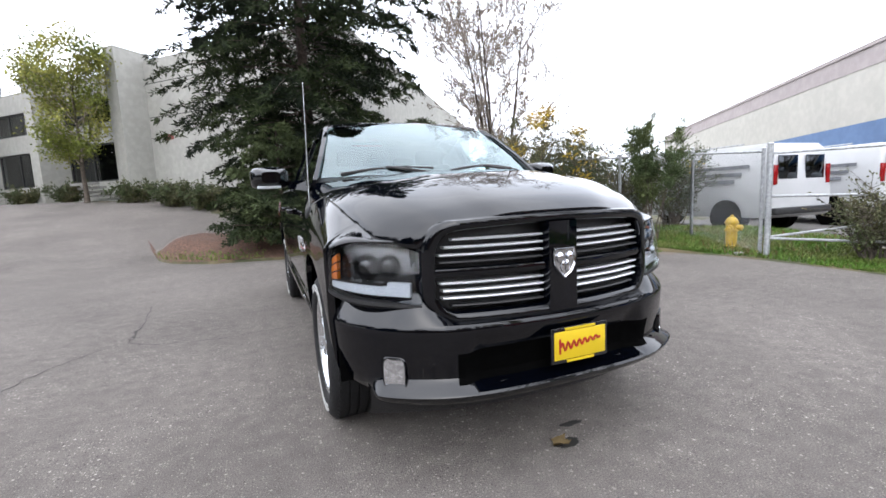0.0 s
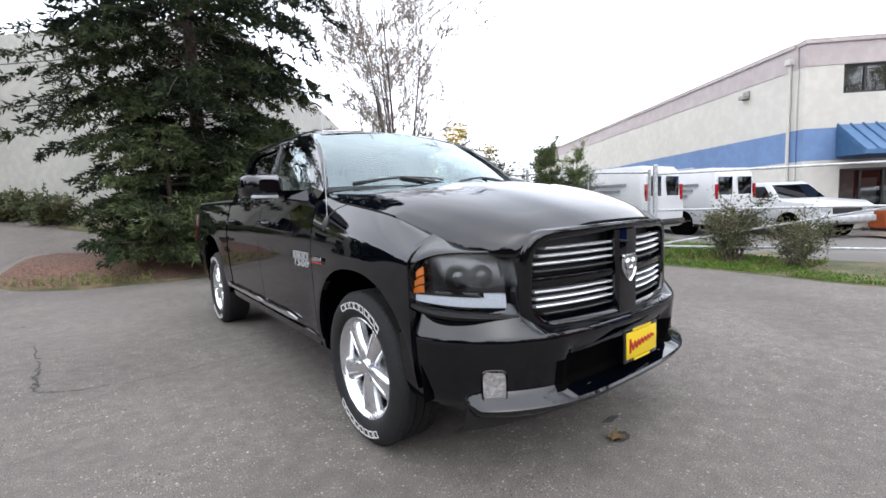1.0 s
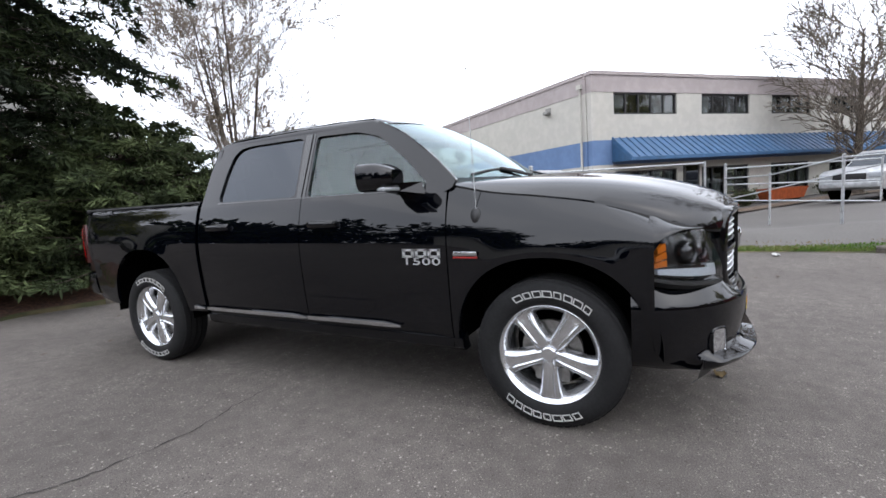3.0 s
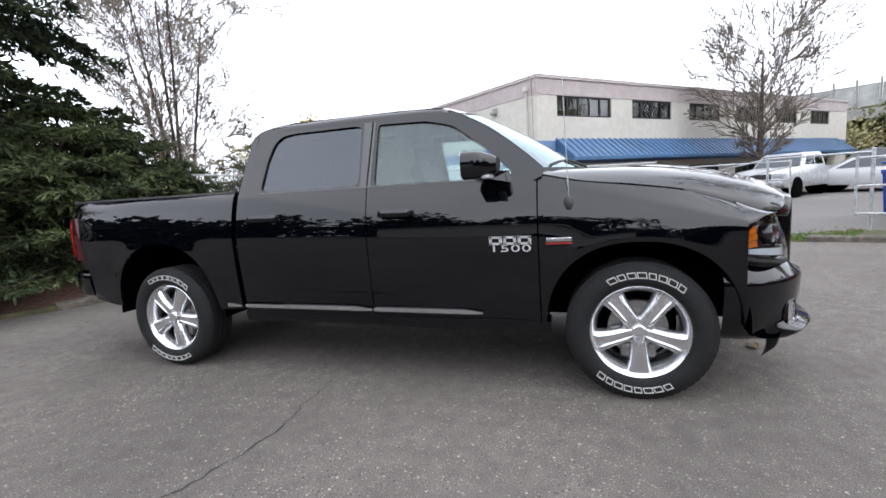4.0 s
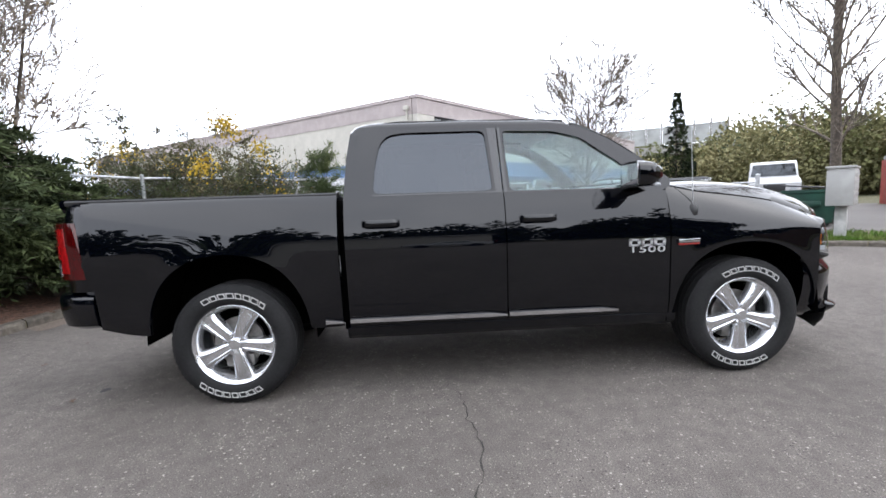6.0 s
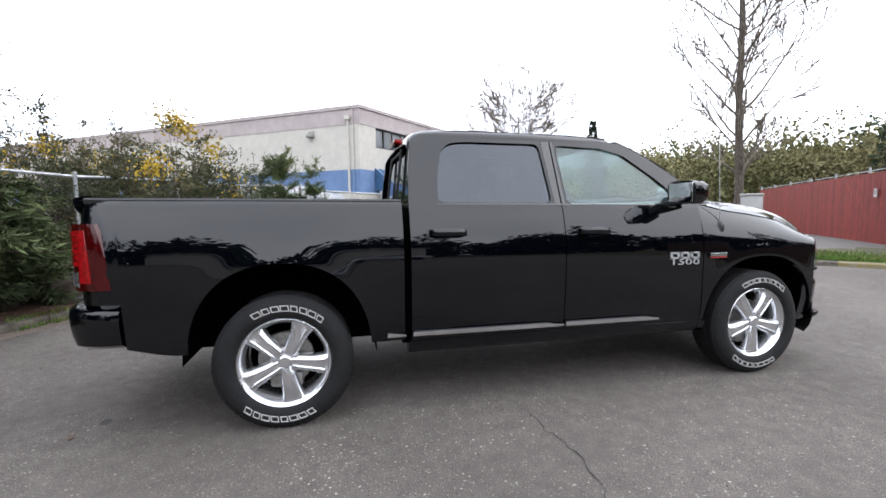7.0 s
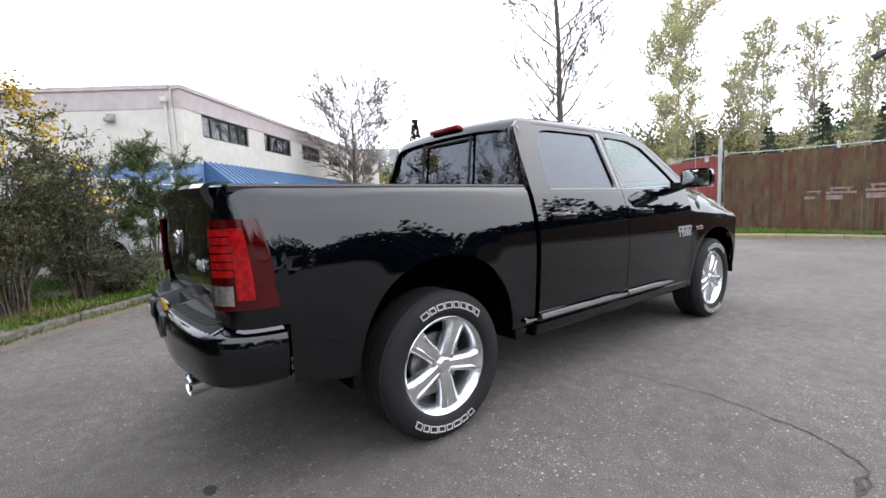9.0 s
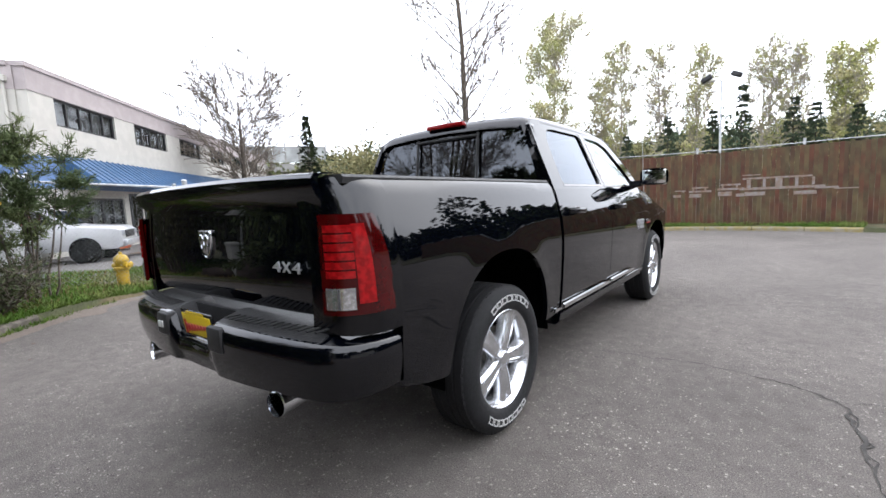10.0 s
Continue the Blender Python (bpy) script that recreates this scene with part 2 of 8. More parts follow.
M = dict(
    asphalt=asphalt_material("asphalt", (0.092, 0.081, 0.073), (0.170, 0.153, 0.140), (0.43, 0.40, 0.36)),
    asphalt_far=mat("asphalt_far", (0.0992, 0.09152, 0.08448), rough=0.9, scale=30, vary=0.12, stain=0.12, stain_scale=0.3),
    grass=mat("grass_ground", (0.0576, 0.06272, 0.02432), rough=0.95, scale=1.6, vary=0.2, second=(0.096, 0.0768, 0.0384), mix_lo=0.45, mix_hi=0.62, stain=0.25, stain_scale=5, bump=0.8, bump_scale=30),
    blade=mat("grass_blade", (0.08, 0.1568, 0.0192), rough=0.7, vary=0.2, scale=1.2, second=(0.1216, 0.1408, 0.0384), island=0.35, spec=0.2),
    dry=mat("dry_grass", (0.1536, 0.1088, 0.0512), rough=0.8, vary=0.2, island=0.35, spec=0.2),
    mulch=mat("bark_mulch", (0.0864, 0.0448, 0.0288), rough=0.95, scale=22, vary=0.4, stain=0.2, bump=1.0, bump_scale=40),
    dirt=mat("dirt", (0.1088, 0.0768, 0.0544), rough=0.95, scale=8, vary=0.3, bump=0.6, bump_scale=40),
    concrete=mat("concrete", (0.2304, 0.224, 0.2112), rough=0.9, scale=14, vary=0.15, stain=0.18, stain_scale=1.6, bump=0.35, bump_scale=60),
    kerb=mat("kerb_concrete", (0.096, 0.0832, 0.0672), rough=0.92, scale=10, vary=0.3, stain=0.25, stain_scale=2, bump=0.5, bump_scale=50, each=0.12),
    kerb_yellow=mat("kerb_yellow_paint", (0.2304, 0.1856, 0.0704), rough=0.85, scale=7, vary=0.2, second=(0.192, 0.1728, 0.128), bump=0.4, bump_scale=50, each=0.12),
    white_wall=mat("cream_painted_wall", (0.4608, 0.4416, 0.3968), rough=0.85, scale=3, vary=0.04, stain=0.04, stain_scale=0.5, bump=0.2, bump_scale=50),
    pink_wall=mat("mauve_painted_parapet", (0.3584, 0.3136, 0.3072), rough=0.85, scale=3, vary=0.05, stain=0.05, bump=0.2, bump_scale=50),
    blue_wall=mat("blue_painted_band", (0.1088, 0.1792, 0.32), rough=0.8, scale=3, vary=0.06, stain=0.06),
    awning=mat("blue_awning_metal", (0.0384, 0.0992, 0.1984), rough=0.45, scale=3, vary=0.1, stain=0.1, each=0.1),
    grey_wall=mat("grey_concrete_wall", (0.3008, 0.2944, 0.2688), rough=0.9, scale=4, vary=0.06, stain=0.08, stain_scale=0.4, bump=0.25, bump_scale=30),
    joint=mat("dark_joint", (0.0768, 0.0768, 0.0704), rough=0.9),
    frame_dark=mat("dark_window_frame", (0.0192, 0.0192, 0.02048), rough=0.5),
    # room surfaces coloured dark in place of an unlit interior
    room_dark=mat("unlit_room_dark", (0.0384, 0.0384, 0.0384), rough=0.9),
    blind=mat("window_blind", (0.58, 0.56, 0.51), rough=0.9, each=0.3),
    galv=mat("galvanised_steel", (0.42, 0.43, 0.44), rough=0.5, metal=0.6, scale=20, vary=0.15, stain=0.1),
    mesh_wire=mat("fence_wire", (0.30, 0.31, 0.32), rough=0.5, metal=0.6),
    red_slat=mat("red_fence_slat", (0.192, 0.0224, 0.016), rough=0.6, scale=4, vary=0.15, stain=0.15, each=0.18),
    brown_slat=mat("brown_fence_slat", (0.096, 0.03072, 0.0128), rough=0.8, scale=1.3, vary=0.3, second=(0.0672, 0.048, 0.0192), mix_lo=0.40, mix_hi=0.60, stain=0.35, stain_scale=2.4, each=0.12),
    branch=mat("branch_bark", (0.15, 0.125, 0.10), rough=0.95, scale=6, vary=0.3, island=0.2),
    needle_mid=mat("juniper_needles", (0.036, 0.050, 0.023), rough=0.8, scale=0.9, vary=0.35, second=(0.078, 0.098, 0.042), island=0.5, spec=0.12),
    bark=mat("grey_bark", (0.08, 0.064, 0.04992), rough=0.95, scale=14, vary=0.35, bump=0.8, bump_scale=40),
    twig=mat("twig", (0.26, 0.22, 0.185), rough=0.95, scale=5, vary=0.3, island=0.2),
    bark_dark=mat("dark_bark", (0.0448, 0.032, 0.02432), rough=0.95, scale=14, vary=0.35, bump=0.8, bump_scale=40),
    needle=mat("conifer_needles", (0.0128, 0.0192, 0.0096), rough=0.8, scale=0.9, vary=0.35, second=(0.032, 0.04352, 0.01664), island=0.5, spec=0.12),
    needle_light=mat("conifer_light_needles", (0.085, 0.12, 0.045), rough=0.75, scale=0.9, vary=0.35, second=(0.12, 0.14, 0.05), island=0.4, spec=0.25),
    leaf=mat("spring_leaves", (0.17, 0.20, 0.034), rough=0.7, scale=0.6, vary=0.3, second=(0.25, 0.24, 0.06), island=0.4, spec=0.25),
    leaf_dark=mat("shrub_leaves", (0.065, 0.088, 0.034), rough=0.7, scale=0.8, vary=0.3, second=(0.09, 0.088, 0.04), island=0.4, spec=0.25),
    needle_far=mat("far_conifer_needles", (0.05, 0.07, 0.04), rough=0.8, scale=0.2, vary=0.3, island=0.35, spec=0.2),
    leaf_far=mat("hillside_leaves", (0.125, 0.135, 0.052), rough=0.8, scale=0.06, vary=0.35, second=(0.22, 0.195, 0.10), island=0.4, spec=0.2),
    # poplar leaves and twigs below: distance haze is put into these raised, paler colours
    poplar_leaf=mat("hazed_pale_poplar_leaves", (0.40, 0.42, 0.15), rough=0.7, scale=0.6, vary=0.25, second=(0.48, 0.44, 0.23), island=0.3, spec=0.25),
    hazed_pale_twig=mat("hazed_pale_twig", (0.38, 0.34, 0.29), rough=0.95, scale=5, vary=0.25, island=0.2),
    broom_leaf=mat("broom_leaves", (0.085, 0.105, 0.045), rough=0.7, scale=0.9, vary=0.3, second=(0.14, 0.12, 0.065), island=0.4, spec=0.2),
    flower=mat("yellow_flowers", (0.3968, 0.2688, 0.0128), rough=0.7, island=0.25),
    hydrant=mat("yellow_hydrant_paint", (0.3968, 0.256, 0.0128), rough=0.5, scale=9, vary=0.15),
    van_white=mat("white_van_paint", (0.44, 0.445, 0.45), rough=0.3, coat=0.5, scale=2, vary=0.03),
    silver=mat("silver_paint", (0.42, 0.43, 0.44), rough=0.3, metal=0.4, coat=0.5),
    car_black=mat("black_car_paint", (0.0096, 0.0096, 0.01088), rough=0.25, coat=0.8),
    dull_black=mat("black_plastic", (0.01152, 0.01152, 0.01216), rough=0.55, scale=40, vary=0.15, bump=0.15, bump_scale=400),
    blue_bin=mat("blue_bin_paint", (0.0128, 0.0384, 0.2432), rough=0.5, scale=3, vary=0.15, stain=0.15),
    green_bin=mat("green_bin_paint", (0.0064, 0.0448, 0.0288), rough=0.5, scale=3, vary=0.2, stain=0.2),
    sign_white=mat("white_sign", (0.448, 0.448, 0.4352), rough=0.6),
    mailbox=mat("grey_mailbox_metal", (0.32, 0.32, 0.3072), rough=0.55, scale=4, vary=0.06, stain=0.05),
    orange=mat("orange_paint", (0.32, 0.064, 0.0128), rough=0.5),
    rock=mat("brown_rock", (0.048, 0.0352, 0.0288), rough=0.95, scale=5, vary=0.35, stain=0.2, bump=1.0, bump_scale=14),
    steel_bridge=mat("pale_steel", (0.2688, 0.2752, 0.2688), rough=0.6, scale=0.6, vary=0.15, stain=0.12),
    text_grey=mat("grey_lettering", (0.1408, 0.1472, 0.16), rough=0.6),
    window_glass=glass("window_glass", (0.5, 0.53, 0.54), 0.0, 1.7),
)

# ---- building blocks ----
def bm_box(bm, c, s, rz=0.0, bevel=0.0, m=None):
    t = (m or Matrix()) @ Matrix.Translation(c) @ Matrix.Rotation(rz, 4, "Z") @ Matrix.Diagonal((*s, 1))
    r = bmesh.ops.create_cube(bm, size=1.0, matrix=t)
    if bevel:
        vs = set(r["verts"])
        es = [e for e in bm.edges if e.verts[0] in vs and e.verts[1] in vs]
        bmesh.ops.bevel(bm, geom=es, offset=bevel, segments=2, affect="EDGES", profile=0.5)
    return bm


def bm_tube(bm, a, b, r1, r2=None, seg=10, caps=True):
    a, b = Vector(a), Vector(b)
    d = b - a
    q = Vector((0, 0, 1)).rotation_difference(d.normalized()).to_matrix().to_4x4()
    bmesh.ops.create_cone(bm, cap_ends=caps, segments=seg, radius1=r1, radius2=r1 if r2 is None else r2, depth=d.length, matrix=Matrix.Translation((a + b) / 2) @ q)
    return bm


def bm_ball(bm, c, s, sub=2):
    bmesh.ops.create_icosphere(bm, subdivisions=sub, radius=1.0, matrix=Matrix.Translation(c) @ Matrix.Diagonal((*s, 1)))
    return bm


def bm_loft(bm, rings, closed=True, caps=True):
    """Skin a list of rings of points, all of one length."""
    vs = [[bm.verts.new(p) for p in r] for r in rings]
    k = len(rings[0])
    for i in range(len(vs) - 1):
        for j in range(k if closed else k - 1):
            a, b, c, d = vs[i][j], vs[i][(j + 1) % k], vs[i + 1][(j + 1) % k], vs[i + 1][j]
            try:
                bm.faces.new((a, b, c, d))
            except ValueError:
                pass
    if caps and closed:
        bm.faces.new(vs[0][::-1])
        bm.faces.new(vs[-1])
    bmesh.ops.recalc_face_normals(bm, faces=bm.faces)
    return bm


def bm_revolve(bm, profile, axis_m=None, seg=32):
    """profile: (radius, height) pairs turned round z."""
    rings = [[(r * math.cos(2 * math.pi * i / seg), r * math.sin(2 * math.pi * i / seg), h) for i in range(seg)] for r, h in profile]
    n0 = len(bm.verts)
    bm_loft(bm, rings, True, False)
    bm.verts.ensure_lookup_table()
    if axis_m is not None:
        for v in bm.verts[n0:]:
            v.co = axis_m @ v.co
    return bm


def finish(bm, name, material, smooth=True, sharp=35):
    me = bpy.data.meshes.new(name)
    if smooth:
        for f in bm.faces:
            f.smooth = True
        lim = radians(sharp)
        for e in bm.edges:
            if len(e.link_faces) == 2 and e.calc_face_angle(0) > lim:
                e.smooth = False
    bm.to_mesh(me)
    bm.free()
    for k in (material if isinstance(material, (list, tuple)) else [material]):
        me.materials.append(k)
    return me


def part(name, bm, material, parent, label="", smooth=True, sharp=35):
    """One mesh object under a thing or under a part."""
    ob = new(name, finish(bm, name, material, smooth, sharp))
    ob.parent = parent
    if label:
        tagged(ob, label)
    return ob


def thing(name, label, category, at=(0, 0, 0), rz=0.0, group="", kind=""):
    ob = new(name)
    ob.empty_display_size = 0.1
    ob.location, ob.rotation_euler = at, (0, 0, rz)
    return tagged(ob, label, category, group, kind)


def solid(name, bm, material, label, category, at=(0, 0, 0), rz=0.0, group="", kind="", smooth=True):
    ob = new(name, finish(bm, name, material, smooth))
    ob.location, ob.rotation_euler = at, (0, 0, rz)
    return tagged(ob, label, category, group, kind)


def raw(name, verts, faces, material, parent=None, smooth=False):
    me = bpy.data.meshes.new(name)
    me.from_pydata([tuple(v) for v in verts], [], [tuple(f) for f in faces])
    for k in (material if isinstance(material, (list, tuple)) else [material]):
        me.materials.append(k)
    if smooth:
        me.polygons.foreach_set("use_smooth", [True] * len(me.polygons))
    me.update()
    ob = new(name, me)
    if parent is not None:
        ob.parent = parent
    return ob


def cards(points, ways, lengths, widths, rng, bend=0.25):
    """Small leaf-shaped blades: a rhombus of two triangles folded along its middle, for arrays of places and directions."""
    p, w = np.asarray(points, float), np.asarray(ways, float)
    k = len(p)
    w = w / (np.linalg.norm(w, axis=1, keepdims=True) + 1e-9)
    side = np.cross(w, rng.normal(size=(k, 3)))
    side /= np.linalg.norm(side, axis=1, keepdims=True) + 1e-9
    up = np.cross(side, w)
    L, W = np.asarray(lengths, float)[:, None], np.asarray(widths, float)[:, None]
    tip = p + w * L - up * L * bend
    mid = p + w * L * 0.5
    v = np.stack([p, mid + side * W, tip, mid - side * W], 1).reshape(-1, 3)
    f = (np.arange(k)[:, None] * 4 + np.arange(4)[None, :])
    return v, f

# ---- ground: one sheet, the lot in the middle, verges and hills round it ----
HUB = np.array([-2.0, 1.0])
EDGE = [(-3.95, 10.45), (-3.3, 9.0), (-2.4, 8.2), (-0.95, 7.85), (-0.3, 7.9), (0.5, 7.35), (1.1, 7.1), (2.2, 7.0), (3.0, 6.6), (3.73, 6.0), (4.4, 5.35), (5.3, 4.4), (5.8, 3.6), (6.1, 2.6), (6.1, 1.2), (6.0, 0.3), (5.8, -0.8), (5.85, -2.8), (5.6, -4.0), (5.2, -4.9), (5.1, -5.9), (4.7, -6.8), (4.04, -7.4), (3.0, -8.15), (2.0, -8.9), (0.8, -9.4), (-1.1, -9.6), (-4.2, -9.2), (-12.0, -8.0), (-30.0, -8.0), (-38.0, 0.0), (-38.0, 14.0), (-38.0, 34.0), (-30.0, 40.0), (-17.4, 30.4), (-8.1, 21.4), (-6.4, 19.7), (-5.9, 18.0)]
_a = np.array([math.atan2(y - HUB[1], x - HUB[0]) for x, y in EDGE])
_r = np.array([math.hypot(y - HUB[1], x - HUB[0]) for x, y in EDGE])
_o = np.argsort(_a)
_a, _r = _a[_o], _r[_o]
_a, _r = np.concatenate([_a - 2 * np.pi, _a, _a + 2 * np.pi]), np.concatenate([_r, _r, _r])


def edge_radius(a):
    # a little rounding of the corners
    return sum(np.interp(a + k, _a, _r) for k in (-0.02, -0.01, 0, 0.01, 0.02)) / 5


def step(v, lo, hi):
    t = np.clip((v - lo) / (hi - lo), 0, 1)
    return t * t * (3 - 2 * t)


def ramp_z(x, y):
    """The drive that climbs to the north."""
    return 1.75 * step(y, 9.0, 23.0) * step(-x, -9.0, -2.0)


def ground_z(x, y):
    x, y = np.asarray(x, float), np.asarray(y, float)
    a = np.arctan2(y - HUB[1], x - HUB[0])
    out = np.hypot(x - HUB[0], y - HUB[1]) - edge_radius(a)
    inside = out <= 0
    lot = ramp_z(x, y)
    bed = step(y, 6.5, 8.0) * step(-x, -4.0, -1.0)
    tip = 1 - step(y, 9.6, 10.6) * step(-x, 3.2, 4.0)
    kerbed = np.maximum(step(-y, 3.0, 4.5), step(y, 2.6, 4.2))
    rise = (0.015 + 0.085 * kerbed + 0.10 * step(out, 0.3, 2.2)) * (1 - bed)
    rise = rise + (0.05 + 0.36 * step(out, 0.1, 1.5)) * bed * (1 - step(out, 2.6, 4.0)) * tip
    rise = rise - 0.2 * step(x, 8.5, 11.5) * step(y, -9.0, -4.0) * (1 - bed)
    rough_ = 0.03 * np.sin(x * 2.1 + 1) * np.cos(y * 1.7) * step(out, 0.3, 1.0) * (1 - step(out, 4.0, 6.0))
    far = np.hypot(x, y)
    # wooded hill to the south and east, far off
    hill = 13.0 * step(far, 60, 190) * step(0.75 * x - 1.0 * y, 30, 120)
    return np.where(inside, lot, lot + rise + rough_ + hill)


def in_yard(x, y):
    """The paved yard behind the verge, up to the warehouse."""
    if y > -0.5:
        return x > 7.9 + 0.21 * (y + 0.5) + 0.15 * math.sin(3.1 * y) and y < 9.0 and x < 40
    return x > 7.9 + 0.62 * (y + 0.5) * (1 if y > -3 else 0.2) - (1.2 if y <= -3 else 0) + 0.15 * math.sin(3.7 * y) and y > -22 and x < 40


angles = np.linspace(-np.pi, np.pi, 481)[:-1]
ER = edge_radius(angles)
S_IN = [0.0, 0.15, 0.3, 0.45, 0.6, 0.7, 0.8, 0.88, 0.94, 0.98, 1.0]
S_OUT = [0.02, 0.16, 0.35, 0.6, 0.9, 1.3, 1.8, 2.2, 2.6, 3.1, 3.7, 4.4, 5.2, 6.2, 7.5, 9.0, 11, 13, 15, 17.5, 20, 24, 28, 40, 60, 85, 120, 170, 230, 330, 500, 900, 2500]
gv, gf, gm = [], [], []
rows_ = [s * ER for s in S_IN[1:]] + [ER + s for s in S_OUT]
gv.append((HUB[0], HUB[1], 0.0))
for i, rr in enumerate(rows_):
    xs, ys = HUB[0] + rr * np.cos(angles), HUB[1] + rr * np.sin(angles)
    zs = ramp_z(xs, ys) if i < len(S_IN) - 1 else ground_z(xs, ys)
    gv += list(zip(xs, ys, zs))
NA = len(angles)
for j in range(NA):
    gf.append((0, 1 + j, 1 + (j + 1) % NA))
    gm.append(0)
for i in range(len(rows_) - 1):
    for j in range(NA):
        a0, a1 = 1 + i * NA + j, 1 + i * NA + (j + 1) % NA
        gf.append((a0, a0 + NA, a1 + NA, a1))
        x_, y_ = gv[a0 + NA][:2]
        gm.append(0 if i < len(S_IN) - 2 or (x_ < -2.9 and 10.2 < y_ < 21 and x_ > -8) else 2 if in_yard(x_, y_) else 1)
ground = raw("ground", gv, gf, [M["asphalt"], M["grass"], M["asphalt_far"]], smooth=True)
ground.data.polygons.foreach_set("material_index", gm)
tagged(ground, "grey worn asphalt lot with grass verges round it", "ground", kind="structure")


def sheet(name, quad, n, material, lift, label):
    """A paved sheet that lies on the ground, from four corners."""
    q = [np.array(c, float) for c in quad]
    v, f = [], []
    for i in range(n + 1):
        for j in range(n + 1):
            u, w = i / n, j / n
            c = (1 - u) * (1 - w) * q[0] + u * (1 - w) * q[1] + u * w * q[2] + (1 - u) * w * q[3]
            v.append((c[0], c[1], float(ground_z(c[0], c[1])) + lift))
    for i in range(n):
        for j in range(n):
            a0 = i * (n + 1) + j
            f.append((a0, a0 + n + 1, a0 + n + 2, a0 + 1))
    return tagged(raw(name, v, f, material, smooth=True), label, "pavement", kind="structure")



# ---- the white and blue building ----
BC, BD, BS = np.array([16.6, 2.15]), np.array([0.719, -0.695]), np.array([0.577, 0.817])
BZ, BT = 0.35, 6.15


def along(c, d, s, out=0.0):
    """A place s metres along a wall line; out: metres in front of it."""
    n = np.array([d[1], -d[0]])
    if n @ (HUB - c) < 0:
        n = -n
    p = c + d * s + n * out
    return p[0], p[1]


def wall_piece(bm, c, d, s0, s1, z0, z1, out0, out1):
    """A box on a wall line between s0 and s1, z0 and z1, from out0 to out1 in front of the line."""
    x, y = along(c, d, (s0 + s1) / 2, (out0 + out1) / 2)
    bm_box(bm, (x, y, (z0 + z1) / 2), (s1 - s0, abs(out1 - out0), z1 - z0), rz=math.atan2(d[1], d[0]))


white_building = thing("warehouse_building", "two-storey cream warehouse with a blue band and blue metal awning", "building", (0, 0, 0))
L1, L2 = 30.0, 34.0
WIN = [(1.15, 4.65), (6.15, 9.25), (10.8, 13.7), (15.3, 18.0), (19.8, 22.6), (24.4, 27.2)]
def front_wall(bm, z0, z1, holes):
    s = 0.0
    for h0, h1 in holes + [(L1, L1)]:
        wall_piece(bm, BC, BD, s, h0, z0, z1, -0.3, 0)
        s = h1
bm = bmesh.new()
wall_piece(bm, BC, BD, 0, L1, BZ - 0.4, 0.55, -0.3, 0)
front_wall(bm, 0.55, 1.95, WIN)
wall_piece(bm, BC, BD, 0, L1, 1.95, 2.25, -0.3, 0)
wall_piece(bm, BC, BD, 0, L1, 3.3, 4.38, -0.3, 0)
front_wall(bm, 4.38, 5.3, WIN)
part("front_wall", bm, M["white_wall"], white_building, smooth=False)
bm = bmesh.new()
wall_piece(bm, BC, BD, 0, L1, 2.25, 3.3, -0.3, 0.004)
part("front_band", bm, M["blue_wall"], white_building, "blue painted band", smooth=False)
bm = bmesh.new()
wall_piece(bm, BC, BS, 0.3, L2, BZ - 0.4, 2.25, -0.3, 0)
wall_piece(bm, BC, BS, 0.3, L2, 3.3, 5.3, -0.3, 0)
part("side_wall", bm, M["white_wall"], white_building, smooth=False)
bm = bmesh.new()
wall_piece(bm, BC, BS, 0.3, L2, 2.25, 3.3, -0.3, 0.004)
part("side_band", bm, M["blue_wall"], white_building, "blue painted band", smooth=False)
bm = bmesh.new()
wall_piece(bm, BC, BD, -0.02, L1, 5.3, 6.0, -0.3, 0.02)
wall_piece(bm, BC, BS, 0.3, L2, 5.3, 6.0, -0.3, 0.02)
part("parapet", bm, M["pink_wall"], white_building, "mauve painted parapet", smooth=False)
bm = bmesh.new()
wall_piece(bm, BC, BD, -0.06, L1, 6.0, 6.15, -0.4, 0.07)
wall_piece(bm, BC, BS, 0.4, L2, 6.0, 6.15, -0.4, 0.07)
part("coping", bm, M["pink_wall"], white_building, "thin coping along the roof edge", smooth=False)
# roof slab and back
bm = bmesh.new()
far1, far2 = BC + BD * L1, BC + BS * L2
rv = [bm.verts.new((*p, 5.9)) for p in (BC + (BD + BS) * 0.2, far1, far1 + BS * L2, far2)]
bm.faces.new(rv)
part("roof", bm, M["concrete"], white_building, smooth=False)
bm = bmesh.new()
cx, cy = along(BC, BD, 0.12, 0.06)
bm_tube(bm, (*along(BC, BS, 0.55, 0.07), BZ), (*along(BC, BS, 0.55, 0.07), 5.6), 0.05, seg=8)
bm_box(bm, (*along(BC, BS, 0.55, 0.1), 5.6), (0.22, 0.16, 0.18), rz=math.atan2(BS[1], BS[0]))
part("downpipe", bm, M["white_wall"], white_building)
bm = bmesh.new()
bm_box(bm, (*along(BC, BS, 2.6, 0.13), 4.93), (0.32, 0.24, 0.15), rz=math.atan2(BS[1], BS[0]), bevel=0.04)
bm_box(bm, (*along(BC, BS, 2.6, 0.03), 5.0), (0.3, 0.06, 0.3), rz=math.atan2(BS[1], BS[0]))
part("wall_lamp", bm, M["concrete"], white_building)


